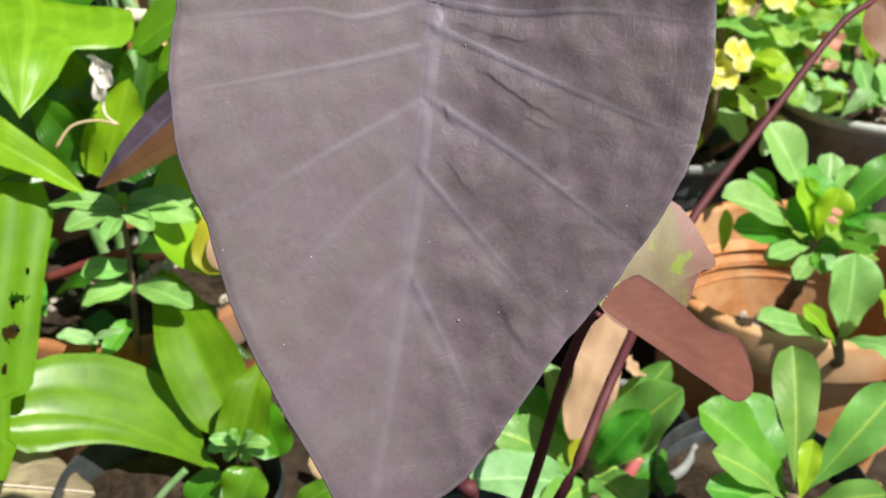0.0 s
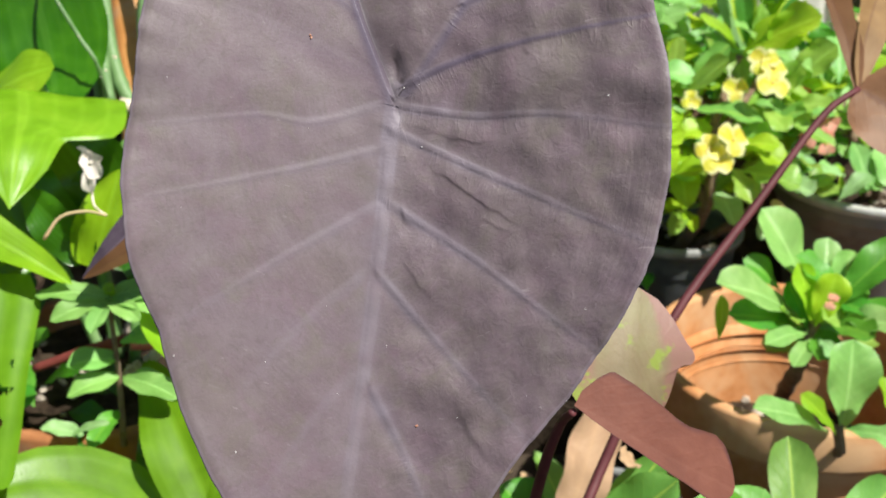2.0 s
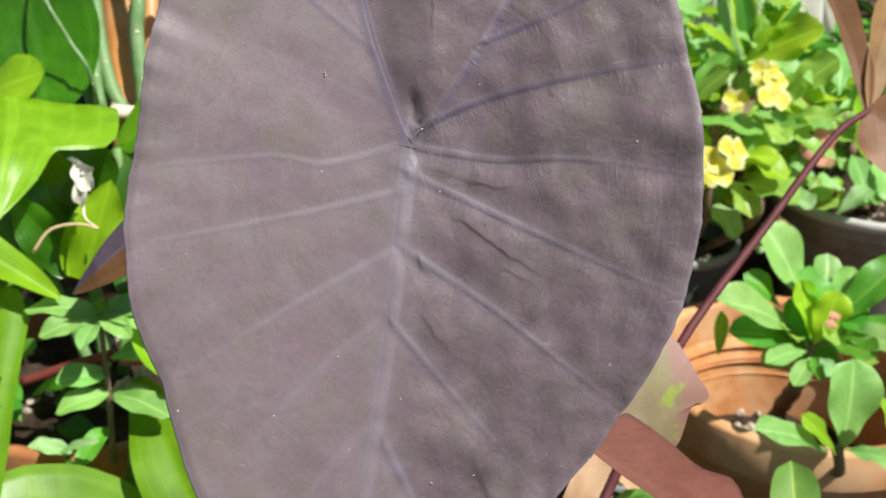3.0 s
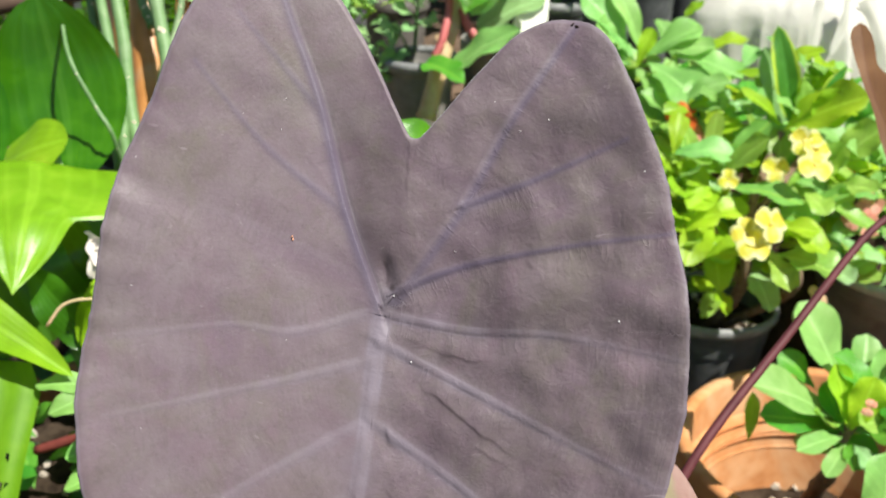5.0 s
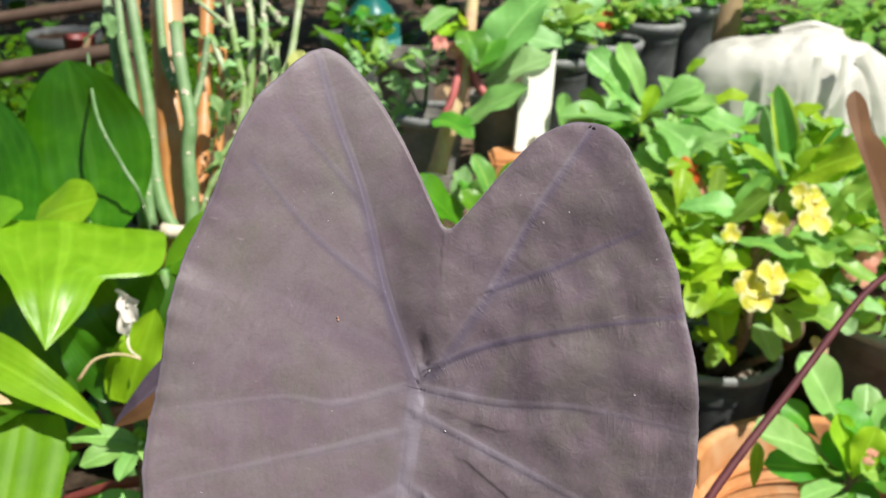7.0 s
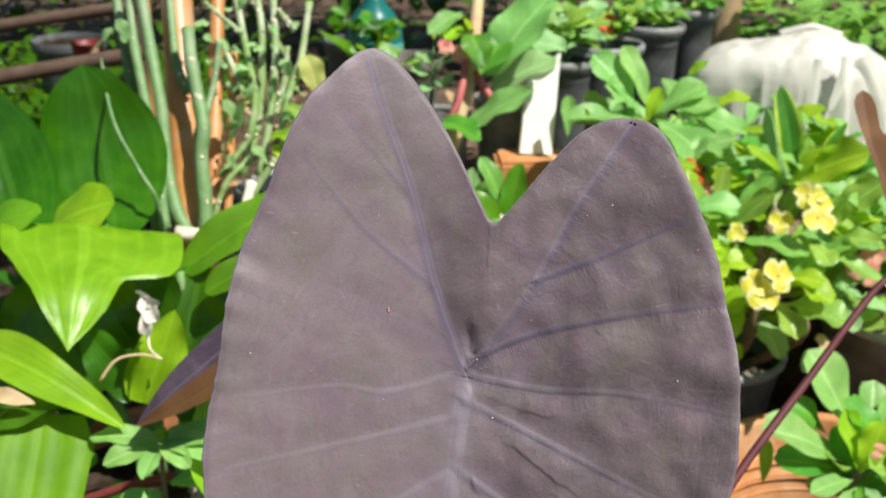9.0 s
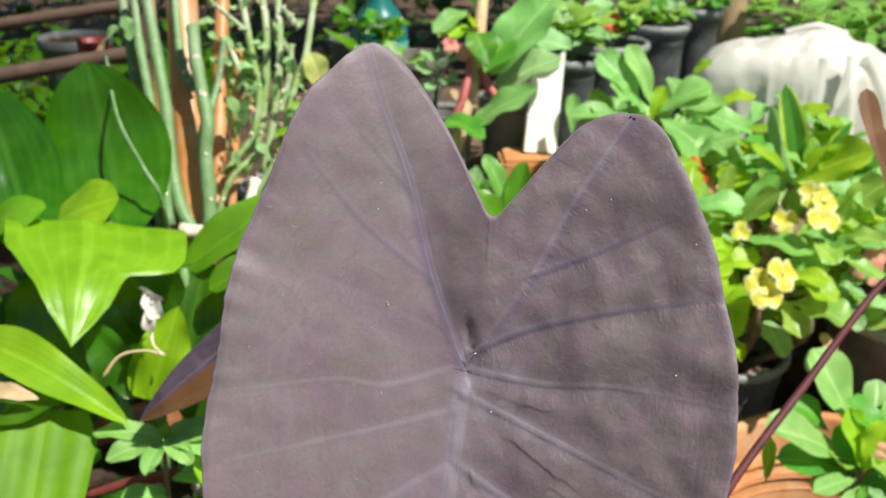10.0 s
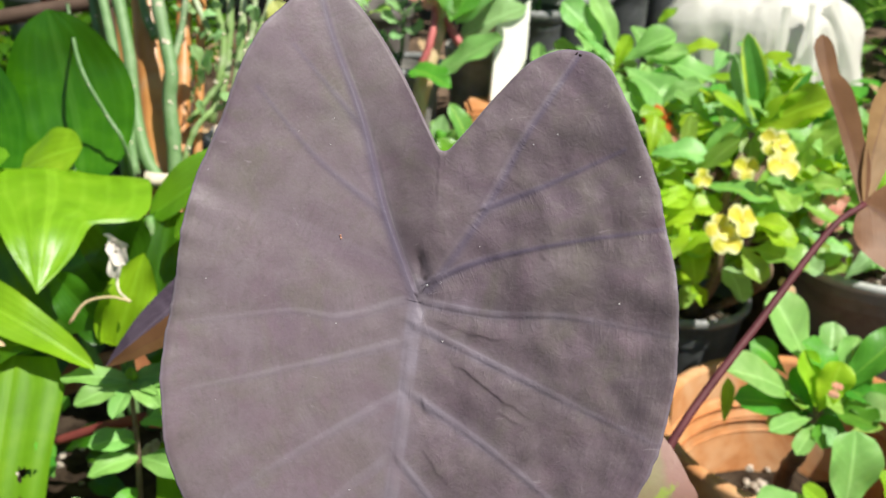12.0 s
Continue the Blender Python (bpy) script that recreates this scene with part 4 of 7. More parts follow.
part("leaf", blade_mesh([N3, (0.3260, 0.8000, 0.6609), (0.3405, 0.8300, 0.6833), (0.3594, 0.8650, 0.7059)], 0.0010, "oval", 0.10, 0.0, (0.2, -0.8, 0.3), n=30, m=12, seed=34,
                        prof=[(0, 6, 3), (0.15, 18, 12), (0.3, 28, 15), (0.45, 34, 19), (0.6, 36, 27), (0.72, 34, 29), (0.86, 27, 24), (0.95, 15, 14), (1, 0, 0)]), TARO_BROWN, taro, "backlit brown underside lobe of a taro leaf")
part("leaf", blade_mesh([N3, (0.338, 0.760, 0.622), (0.363, 0.741, 0.604), (0.392, 0.719, 0.579)], 0.0722, "lily", 0.2, 0.02, (0.1, -0.8, 0.4), n=22, m=10, seed=35, stalk=0.3), TARO_BROWN, taro, "backlit brown underside of a taro leaf")
# purple leaf hanging behind among the lilies
part("leaf", blade_mesh([(-0.108, 0.764, 0.622), (-0.159, 0.758, 0.587), (-0.217, 0.747, 0.540), (-0.264, 0.738, 0.497)], 0.0375, "lily", 0.10, 0.02, (-0.30, -0.75, 0.55), n=24, m=10, seed=36, stalk=0.3), TARO_PURPLE, taro, "violet-black drooping leaf, upper side")
part("leaf", blade_mesh([(-0.123, 0.746, 0.589), (-0.161, 0.741, 0.566), (-0.212, 0.734, 0.531), (-0.262, 0.734, 0.499)], 0.0240, "lily", 0.05, 0.02, (0.1, -0.9, 0.2), n=24, m=8, seed=37, stalk=0.3), TARO_BROWN, taro, "rolled brown underside of the drooping leaf")
stem(taro, PINK, [(-0.171, 0.746, 0.562), (-0.154, 0.739, 0.544), (-0.134, 0.727, 0.514), (-0.106, 0.686, 0.462), BASE + Vector((-0.02, 0.01, 0))], 0.0022, 0.005, name="petiole", n=24)
flower_pot("plant_pot", 0.03, 0.66, 0.0, 0.19, 0.105, BLACK, "black plastic pot holding the taro", thick=0.003, lip=0.003, band=0.018)

# ---- lilies and weeds round the clay pot ----
flower_pot("clay_pot", -0.31, 0.91, 0.0, 0.335, 0.15, TERRA_OLD_SHADED, "weathered terracotta pot in a shaded tone, crowded with lilies", thick=0.014, band=0.045, gravel=30, foot=0.7)
lily = thing("amazon_lily", (-0.31, 0.93, 0.30), "broad-leaved glossy green lily in a clay pot", "plant")
part("leaf", blade_mesh([(-0.394, 0.992, 0.527), (-0.371, 0.942, 0.586), (-0.349, 0.889, 0.587), (-0.337, 0.841, 0.576), (-0.334, 0.811, 0.554), (-0.332, 0.787, 0.534)], 0.1513, "fan", -0.06, 0.03, (0.24, -0.15, 1.0), n=48, m=24, ribs=1.5, seed=301, prof=[(0, 0.3, 0.5), (0.1, 0.7, 0.95), (0.18, 0.88, 1.14), (0.24, 0.90, 1.15), (0.34, 0.92, 1.15), (0.42, 0.91, 1.12), (0.46, 0.86, 1.10), (0.48, 0.80, 1.08), (0.52, 0.72, 0.98), (0.54, 0.69, 0.82), (0.55, 0.67, 0.58), (0.565, 0.65, 0.48), (0.60, 0.59, 0.43), (0.66, 0.50, 0.39), (0.75, 0.38, 0.33), (0.85, 0.22, 0.21), (0.95, 0.06, 0.06), (1, 0, 0)]), LIME, lily, "bright lime leaf folded over with its point hanging down")
leaf(lily, LILY_MID, (-0.345, 0.952, 0.555), (-0.394, 1.046, 0.712), 0.1248, -0.17, "oval", hint=(0.1, -0.8, 0.5), fold=0.12, wave=0.02, ribs=3, n=30, m=14)
leaf(lily, LIME, (-0.415, 0.956, 0.573), (-0.339, 0.946, 0.607), 0.0629, 0.08, "oval", hint=(0.44, -0.40, 0.80), fold=0.02, wave=0.02, n=20, m=12)
leaf(lily, LILY, (-0.458, 0.906, 0.588), (-0.391, 0.907, 0.610), 0.0451, 0.08, "oval", hint=(0.44, -0.40, 0.80), fold=0.02, wave=0.02, n=20, m=12)
leaf(lily, LILY_MID, (-0.404, 0.895, 0.566), (-0.470, 0.985, 0.700), 0.0920, -0.15, "oval", hint=(0.2, -0.8, 0.5), fold=0.2, wave=0.02, ribs=3, n=30, m=14)
leaf(lily, LILY, (-0.290, 0.965, 0.530), (-0.144, 1.024, 0.606), 0.0470, 0.08, "lily", hint=(0.1, -0.6, 0.8), ribs=3, n=22, m=12)
leaf(lily, LILY, (-0.255, 0.923, 0.528), (-0.162, 0.954, 0.568), 0.0324, 0.06, "lily", hint=(0.1, -0.6, 0.8), ribs=2, n=20, m=10)
# inner blades use the dark copy to stand for shade within the clump
leaf(lily, LILY_SHADED, (-0.286, 0.918, 0.415), (-0.269, 0.970, 0.540), 0.1245, 0.05, "lily", hint=(0.0, -0.9, 0.4), ribs=3, n=22, m=12)
leaf(lily, LILY_SHADED, (-0.357, 0.891, 0.434), (-0.423, 0.931, 0.540), 0.1209, 0.05, "lily", hint=(0.1, -0.9, 0.4), ribs=3, n=22, m=12)
leaf(lily, LILY_SHADED, (-0.299, 0.928, 0.493), (-0.354, 0.950, 0.552), 0.0796, 0.05, "lily", hint=(0.1, -0.9, 0.4), ribs=3, n=22, m=12)
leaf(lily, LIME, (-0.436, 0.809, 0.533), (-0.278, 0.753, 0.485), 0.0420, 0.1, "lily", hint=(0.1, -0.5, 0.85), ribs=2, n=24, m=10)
leaf(lily, LILY_SHADED, (-0.419, 0.765, 0.477), (-0.325, 0.768, 0.500), 0.0499, 0.1, "lily", hint=(0.1, -0.5, 0.85), ribs=2, n=24, m=10)
leaf(lily, BITTEN, (-0.3477, 0.7650, 0.4895), (-0.3490, 0.6150, 0.3149), 0.083, 0.05, "blunt", hint=(0.3, -0.8, 0.5), ribs=2.0, n=110, m=60, wave=0.02, fold=0.10, twist=0.0, label="long green leaf eaten into holes",
     prof=[(0, 0.75, 0.75), (0.1, 1, 1), (0.34, 1, 0.93), (0.52, 1, 0.93), (0.68, 1, 0.89), (0.715, 1, 0.80), (0.73, 1, 0.53), (0.87, 1, 0.58), (0.88, 1, 0.71), (1, 0.8, 0.56)],
     holes=((0.31, -0.68, 0.011), (0.405, -0.48, 0.024), (0.40, -0.62, 0.014), (0.395, -0.73, 0.010), (0.51, -0.52, 0.026), (0.52, -0.42, 0.03), (0.64, -0.42, 0.016), (0.80, -0.30, 0.02)))
leaf(lily, LIME, (-0.289, 0.830, 0.463), (-0.259, 0.844, 0.547), 0.0507, 0.05, "lily", hint=(0.3, -0.8, 0.4), ribs=2, n=20, m=10)
leaf(lily, LILY_SHADED, (-0.290, 0.832, 0.470), (-0.341, 0.836, 0.537), 0.0411, 0.05, "lily", hint=(-0.2, -0.8, 0.5), ribs=2, n=20, m=10)
leaf(lily, LIME, (-0.185, 0.748, 0.413), (-0.188, 0.865, 0.539), 0.0992, 0.06, "lily", hint=(0.1, -0.9, 0.4), ribs=4, n=24, m=14)
leaf(lily, ORANGE, (-0.185, 0.732, 0.425), (-0.162, 0.777, 0.480), 0.0406, 0.05, "lily", hint=(0.1, -0.9, 0.4), ribs=3, n=20, m=10)
leaf(lily, LILY_SHADED, (-0.226, 0.797, 0.455), (-0.244, 0.826, 0.503), 0.0428, 0.05, "oval", hint=(0.1, -0.9, 0.4))
leaf(lily, BITTEN, (-0.166, 0.682, 0.306), (-0.238, 0.780, 0.402), 0.0631, 0.06, "lily", hint=(0.2, -0.8, 0.5), ribs=3, n=22, m=12)
leaf(lily, LILY_SHADED, (-0.207, 0.723, 0.297), (-0.224, 0.795, 0.365), 0.0680, 0.06, "lily", hint=(0.2, -0.8, 0.5), ribs=3, n=22, m=12)
leaf(lily, BITTEN, (-0.158, 0.649, 0.309), (-0.140, 0.694, 0.369), 0.0421, 0.08, "lily", hint=(-0.1, -0.8, 0.5), ribs=3, n=20, m=12)
leaf(lily, LILY, (-0.127, 0.657, 0.303), (-0.144, 0.681, 0.346), 0.0357, 0.08, "lily", hint=(-0.1, -0.8, 0.5), ribs=3, n=20, m=12)
leaf(lily, DRY, (-0.171, 0.732, 0.425), (-0.153, 0.766, 0.477), 0.0404, 0.05, "lily", hint=(0.1, -0.9, 0.4), n=18, m=10)
leaf(lily, DRY, (-0.397, 0.757, 0.508), (-0.346, 0.748, 0.508), 0.0160, 0.1, "lily", hint=(0.1, -0.5, 0.8))
for a, b, c in (((-0.357, 0.954, 0.589), (-0.33, 0.95, 0.45), (-0.32, 0.94, 0.31)), ((-0.353, 1.012, 0.545), (-0.34, 0.99, 0.45), (-0.32, 0.95, 0.31)), ((-0.395, 0.928, 0.582), (-0.37, 0.94, 0.45), (-0.33, 0.93, 0.31)), ((-0.287, 0.956, 0.534), (-0.29, 0.95, 0.42), (-0.30, 0.93, 0.31))):
    stem(lily, GREEN_STEM, [a, b, c], 0.004, 0.006, name="stalk")
# shrivelled white flower on its thread
for i, (p, q, w) in enumerate((((-0.273, 0.819, 0.568), (-0.279, 0.820, 0.571), 0.0120), ((-0.276, 0.820, 0.570), (-0.263, 0.808, 0.553), 0.0157), ((-0.270, 0.815, 0.562), (-0.273, 0.806, 0.541), 0.0120), ((-0.271, 0.816, 0.569), (-0.263, 0.814, 0.565), 0.0102))):
    part("petal", blade_mesh([p, Vector(p).lerp(Vector(q), 0.5) + Vector((0, -0.004, 0.002)), q], w, "blunt", 0.5, 0.12, (0.1, -1, 0.1), n=10, m=6, seed=60 + i), PETAL_W, lily, "shrivelled white flower petal")
stem(lily, CREAM, [(-0.272, 0.808, 0.540), (-0.268, 0.799, 0.532), (-0.257, 0.792, 0.527)], 0.0012, 0.0008, name="flower_stalk")
stem(lily, TAN_STEM, [(-0.257, 0.792, 0.527), (-0.274, 0.793, 0.530), (-0.294, 0.790, 0.526), (-0.307, 0.783, 0.510)], 0.0011, 0.0014, name="tendril")

spurge = thing("spurge", (-0.262, 0.775, 0.32), "soft-leaved green spurge weed with a reddish stem", "plant")
stem(spurge, BROWN_STEM, [(-0.261, 0.762, 0.328), (-0.256, 0.761, 0.397), (-0.254, 0.759, 0.465)], 0.003, 0.002)
leaf(spurge, SPURGE, (-0.254, 0.761, 0.470), (-0.309, 0.753, 0.475), 0.0197, 0.1, "oval")
leaf(spurge, SPURGE, (-0.254, 0.759, 0.467), (-0.293, 0.734, 0.463), 0.0205, 0.1, "oval")
leaf(spurge, SPURGE, (-0.255, 0.759, 0.465), (-0.258, 0.721, 0.459), 0.0160, 0.1, "oval")
leaf(spurge, SPURGE, (-0.253, 0.759, 0.467), (-0.223, 0.734, 0.463), 0.0178, 0.1, "oval")
leaf(spurge, SPURGE, (-0.253, 0.762, 0.471), (-0.198, 0.763, 0.473), 0.0253, 0.1, "oval")
leaf(spurge, SPURGE, (-0.253, 0.760, 0.468), (-0.193, 0.747, 0.465), 0.0233, 0.1, "oval")
leaf(spurge, SPURGE, (-0.254, 0.762, 0.472), (-0.254, 0.767, 0.480), 0.0090, 0.02, "oval")
leaf(spurge, SPURGE, (-0.255, 0.763, 0.412), (-0.290, 0.743, 0.417), 0.0231, 0.1, "oval")
leaf(spurge, SPURGE, (-0.254, 0.756, 0.399), (-0.289, 0.731, 0.396), 0.0212, 0.1, "oval")
leaf(spurge, SPURGE, (-0.251, 0.756, 0.399), (-0.200, 0.731, 0.394), 0.0249, 0.1, "oval")
leaf(spurge, SPURGE, (-0.254, 0.770, 0.424), (-0.203, 0.756, 0.439), 0.0203, 0.08, "oval")
leaf(spurge, MINT, (-0.282, 0.734, 0.358), (-0.310, 0.719, 0.374), 0.0157, 0.1, "oval")
leaf(spurge, MINT, (-0.288, 0.725, 0.364), (-0.254, 0.721, 0.378), 0.0083, 0.1, "oval")
leaf(spurge, EUPH_DEEP, (-0.260, 0.760, 0.364), (-0.277, 0.728, 0.348), 0.0189, 0.1, "oval")
part("flower_head", pebble_mesh([(-0.254, 0.758, 0.475), (-0.251, 0.759, 0.476), (-0.256, 0.760, 0.478), (-0.252, 0.760, 0.479)], 0.0035, 4), EUPH_LIME, spurge, "yellowish bud cluster")
# one runner in two tones: shade is put into the colour of this end
stem(spurge, RUNNER_SHADED, [(-0.349, 0.814, 0.372), (-0.303, 0.812, 0.390), (-0.261, 0.801, 0.408)], 0.004, 0.0052, name="runner", label="dark red shaded end of the runner stem")
stem(spurge, PINK, [(-0.256, 0.800, 0.404), (-0.238, 0.803, 0.403), (-0.215, 0.806, 0.406)], 0.0050, 0.0055, name="runner", label="pinkish red runner stem")
part("husk", pebble_mesh([(-0.238, 0.780, 0.402), (-0.246, 0.777, 0.395), (-0.231, 0.782, 0.404), (-0.253, 0.776, 0.393)], 0.006, 14), STONE, spurge, "pale husks at the stem")

# ---- pots at the front ----
flower_pot("plant_pot", -0.208, 0.632, 0.0, 0.300, 0.087, BLACK, "black plastic pot with a ribbed lily and weeds", thick=0.003, lip=0.003, band=0.016)
fl = thing("ribbed_lily", (-0.16, 0.66, 0.29), "lily with one broad ribbed leaf lying outward", "plant")
part("leaf", blade_mesh([(-0.1757, 0.6520, 0.2932), (-0.2219, 0.6720, 0.3050), (-0.2702, 0.6800, 0.3213), (-0.3150, 0.6720, 0.3325), (-0.3470, 0.6540, 0.3382)], 0.102, "oval", 0.06, 0.0, (0.22, -0.48, 0.84), n=44, m=56, ribs=1.5, seed=88,
                        prof=[(0, 0.04, 0.04), (0.08, 0.16, 0.08), (0.15, 0.44, 0.12), (0.25, 0.78, 0.20), (0.4, 1.00, 0.32), (0.55, 1.06, 0.48), (0.7, 0.98, 0.62), (0.85, 0.74, 0.64), (0.95, 0.42, 0.42), (1, 0, 0)]), RIBBED, fl, "broad ribbed glossy green leaf", origin=(-0.182, 0.654, 0.287))
leaf(fl, LILY, (-0.189, 0.605, 0.292), (-0.163, 0.620, 0.318), 0.0297, 0.1, "oval")
leaf(fl, LILY, (-0.151, 0.590, 0.306), (-0.134, 0.606, 0.335), 0.0373, 0.1, "oval")
leaf(fl, LILY, (-0.109, 0.590, 0.306), (-0.076, 0.600, 0.324), 0.0207, 0.1, "oval")
stem(fl, GREEN_STEM, [(-0.182, 0.654, 0.287), (-0.175, 0.642, 0.275), (-0.165, 0.655, 0.29)], 0.004, 0.005, name="stalk")
stem(fl, GREEN_STEM, [(-0.191, 0.621, 0.320), (-0.206, 0.613, 0.307), (-0.220, 0.605, 0.292)], 0.003, 0.003, name="stalk")
weed = thing("spurge", (-0.145, 0.63, 0.285), "small pale green spurge rosette on dark soil", "plant")
for i in range(8):
    w = i * 0.785 + 0.2
    c = Vector((-0.145, 0.607, 0.356))
    leaf(weed, SPURGE, c, c + Vector((math.cos(w) * 0.024, -0.3 * math.sin(w) * 0.02 - 0.004, math.sin(w) * 0.019)), 0.011, 0.12, "oval")
stem(weed, BROWN_STEM, [(-0.145, 0.607, 0.356), (-0.152, 0.616, 0.310), (-0.145, 0.64, 0.285)], 0.0015, 0.002)
litter = thing("fallen_leaf", (-0.25, 0.55, 0.30), "large dry crumpled tan leaf with a pale midrib", "leaf")
leaf(litter, OLD_LEAF, (-0.440, 0.640, 0.279), (-0.268, 0.634, 0.284), 0.0700, 0.06, "oval", wave=0.16, n=36, m=16)
stem(litter, CREAM, [(-0.438, 0.640, 0.281), (-0.354, 0.634, 0.294), (-0.269, 0.634, 0.286)], 0.0012, 0.0006, name="midrib")

# ---- pencil-stemmed plant with its stakes ----
flower_pot("plant_pot", -0.325, 1.19, 0.0, 0.515, 0.085, BLACK, "tall black pot of slipper spurge", thick=0.003, lip=0.003, band=0.018, foot=0.8)
slip = thing("slipper_spurge", (-0.325, 1.17, 0.48), "slipper spurge with upright pale green pencil stems", "plant")
for pts, r, mt in (
    ([(-0.396, 1.210, 0.760), (-0.382, 1.170, 0.705), (-0.363, 1.130, 0.658), (-0.349, 1.100, 0.617), (-0.336, 1.070, 0.578), (-0.328, 1.050, 0.541)], 0.0060, SLIP_STEM),
    ([(-0.380, 1.200, 0.762), (-0.361, 1.160, 0.701), (-0.343, 1.120, 0.649), (-0.333, 1.090, 0.596), (-0.317, 1.060, 0.556), (-0.299, 1.045, 0.533)], 0.0072, SLIP_STEM),
    ([(-0.317, 1.153, 0.728), (-0.310, 1.130, 0.702), (-0.300, 1.110, 0.667), (-0.291, 1.090, 0.639), (-0.293, 1.080, 0.612), (-0.287, 1.060, 0.570), (-0.285, 1.045, 0.531)], 0.0078, SLIP_STEM),
    ([(-0.354, 1.220, 0.763), (-0.335, 1.161, 0.695), (-0.318, 1.138, 0.664)], 0.0050, SLIP_STEM),
    ([(-0.401, 1.118, 0.702), (-0.351, 0.998, 0.670), (-0.325, 0.981, 0.626), (-0.310, 0.973, 0.604), (-0.310, 0.995, 0.553)], 0.0019, SLIP_STEM),
    ([(-0.283, 1.150, 0.716), (-0.289, 1.132, 0.672), (-0.295, 1.108, 0.642)], 0.0040, SLIP_STEM),
    ([(-0.420, 1.235, 0.754), (-0.387, 1.167, 0.636), (-0.346, 1.080, 0.525)], 0.0060, SLIP_STEM)):
    stem(slip, mt, pts, r * 0.85, r, n=24, knots=5, knot=0.18)
    for q, p in enumerate(curve_through(pts, 6)[1:6]):
        part("leaf_scar", pebble_mesh([p + Vector((0.3 * r, -r * 0.7, 0))], r * 0.5, int(r * 9999) + q), CREAM, slip, "pale leaf scar")
rs0 = random.Random(4)
for i, (pts, r) in enumerate((
    ([(-0.308, 1.195, 0.750), (-0.265, 1.175, 0.721)], 0.0035),
    ([(-0.291, 1.190, 0.709), (-0.272, 1.167, 0.677), (-0.264, 1.160, 0.660)], 0.0045),
    ([(-0.279, 1.219, 0.753), (-0.262, 1.184, 0.692), (-0.253, 1.166, 0.646), (-0.265, 1.135, 0.572)], 0.0055),
    ([(-0.258, 1.231, 0.752), (-0.249, 1.202, 0.707), (-0.250, 1.171, 0.633), (-0.258, 1.154, 0.592)], 0.0055),
    ([(-0.240, 1.231, 0.752), (-0.234, 1.198, 0.696), (-0.238, 1.172, 0.633), (-0.248, 1.145, 0.569)], 0.0055),
    ([(-0.203, 1.251, 0.743), (-0.209, 1.217, 0.686), (-0.219, 1.192, 0.654), (-0.230, 1.171, 0.604)], 0.0055),
    ([(-0.232, 1.216, 0.739), (-0.213, 1.208, 0.719)], 0.0045),
    ([(-0.223, 1.211, 0.700), (-0.225, 1.196, 0.665), (-0.234, 1.182, 0.630)], 0.0045),
    ([(-0.156, 1.172, 0.652), (-0.182, 1.158, 0.647), (-0.206, 1.148, 0.624), (-0.221, 1.140, 0.607)], 0.0050),
    ([(-0.282, 1.106, 0.581), (-0.261, 1.128, 0.606), (-0.244, 1.136, 0.626)], 0.0045),
    ([(-0.287, 1.074, 0.532), (-0.279, 1.087, 0.562), (-0.267, 1.097, 0.585), (-0.249, 1.114, 0.598)], 0.0045),
    ([(-0.260, 1.075, 0.530), (-0.245, 1.101, 0.565), (-0.222, 1.115, 0.599)], 0.0050),
    ([(-0.270, 1.250, 0.748), (-0.227, 1.226, 0.684)], 0.0040))):
    stem(slip, PALE_STEM, pts, r * 0.7, r * 0.8, n=18, knots=4, knot=0.3)
    nodes = [p + Vector((rs0.uniform(-0.6, 0.6) * r, -r * 0.4, rs0.uniform(-1, 1) * r)) for p in curve_through(pts, 7)[1:7] if rs0.random() < 0.7]
    for q, p in enumerate(nodes):
        part("leaf_scar", pebble_mesh([p], r * 0.6, 50 + i * 7 + q), CREAM, slip, "pale leaf scar")
rs = random.Random(9)
for i in range(44):
    w = Vector((-0.250, 1.176, 0.657)) + Vector((rs.uniform(-0.05, 0.05), rs.uniform(-0.02, 0.02), rs.uniform(-0.09, 0.09)))
    d = Vector((rs.uniform(-1, 1), rs.uniform(-0.8, 0.2), rs.uniform(-0.2, 1))).normalized()
    leaf(slip, MINT, w, w + d * rs.uniform(0.012, 0.022), rs.uniform(0.007, 0.012), 0.1, "oval", n=8, m=4)
leaf(slip, MINT, (-0.268, 1.128, 0.635), (-0.277, 1.117, 0.661), 0.0208, 0.1, "round", n=10, m=6)
leaf(slip, MINT, (-0.262, 1.126, 0.628), (-0.253, 1.116, 0.657), 0.0202, 0.1, "round", n=10, m=6)
leaf(slip, MINT, (-0.278, 1.125, 0.627), (-0.278, 1.113, 0.651), 0.0161, 0.1, "round", n=10, m=6)
leaf(slip, MINT, (-0.271, 1.119, 0.612), (-0.260, 1.109, 0.639), 0.0190, 0.1, "round", n=10, m=6)
leaf(slip, MINT, (-0.278, 1.114, 0.601), (-0.268, 1.102, 0.623), 0.0155, 0.1, "round", n=10, m=6)
leaf(slip, MINT, (-0.231, 1.113, 0.595), (-0.245, 1.099, 0.614), 0.0178, 0.1, "round", n=10, m=6)
leaf(slip, MINT, (-0.287, 1.158, 0.710), (-0.298, 1.141, 0.722), 0.0143, 0.1, "round", n=10, m=6)
leaf(slip, MINT, (-0.416, 1.151, 0.707), (-0.389, 1.140, 0.728), 0.0220, 0.1, "round", n=10, m=6)
leaf(slip, MINT, (-0.385, 1.155, 0.713), (-0.391, 1.144, 0.739), 0.0220, 0.1, "round", n=10, m=6)
leaf(slip, MINT, (-0.265, 1.108, 0.584), (-0.270, 1.095, 0.607), 0.0161, 0.1, "round", n=10, m=6)
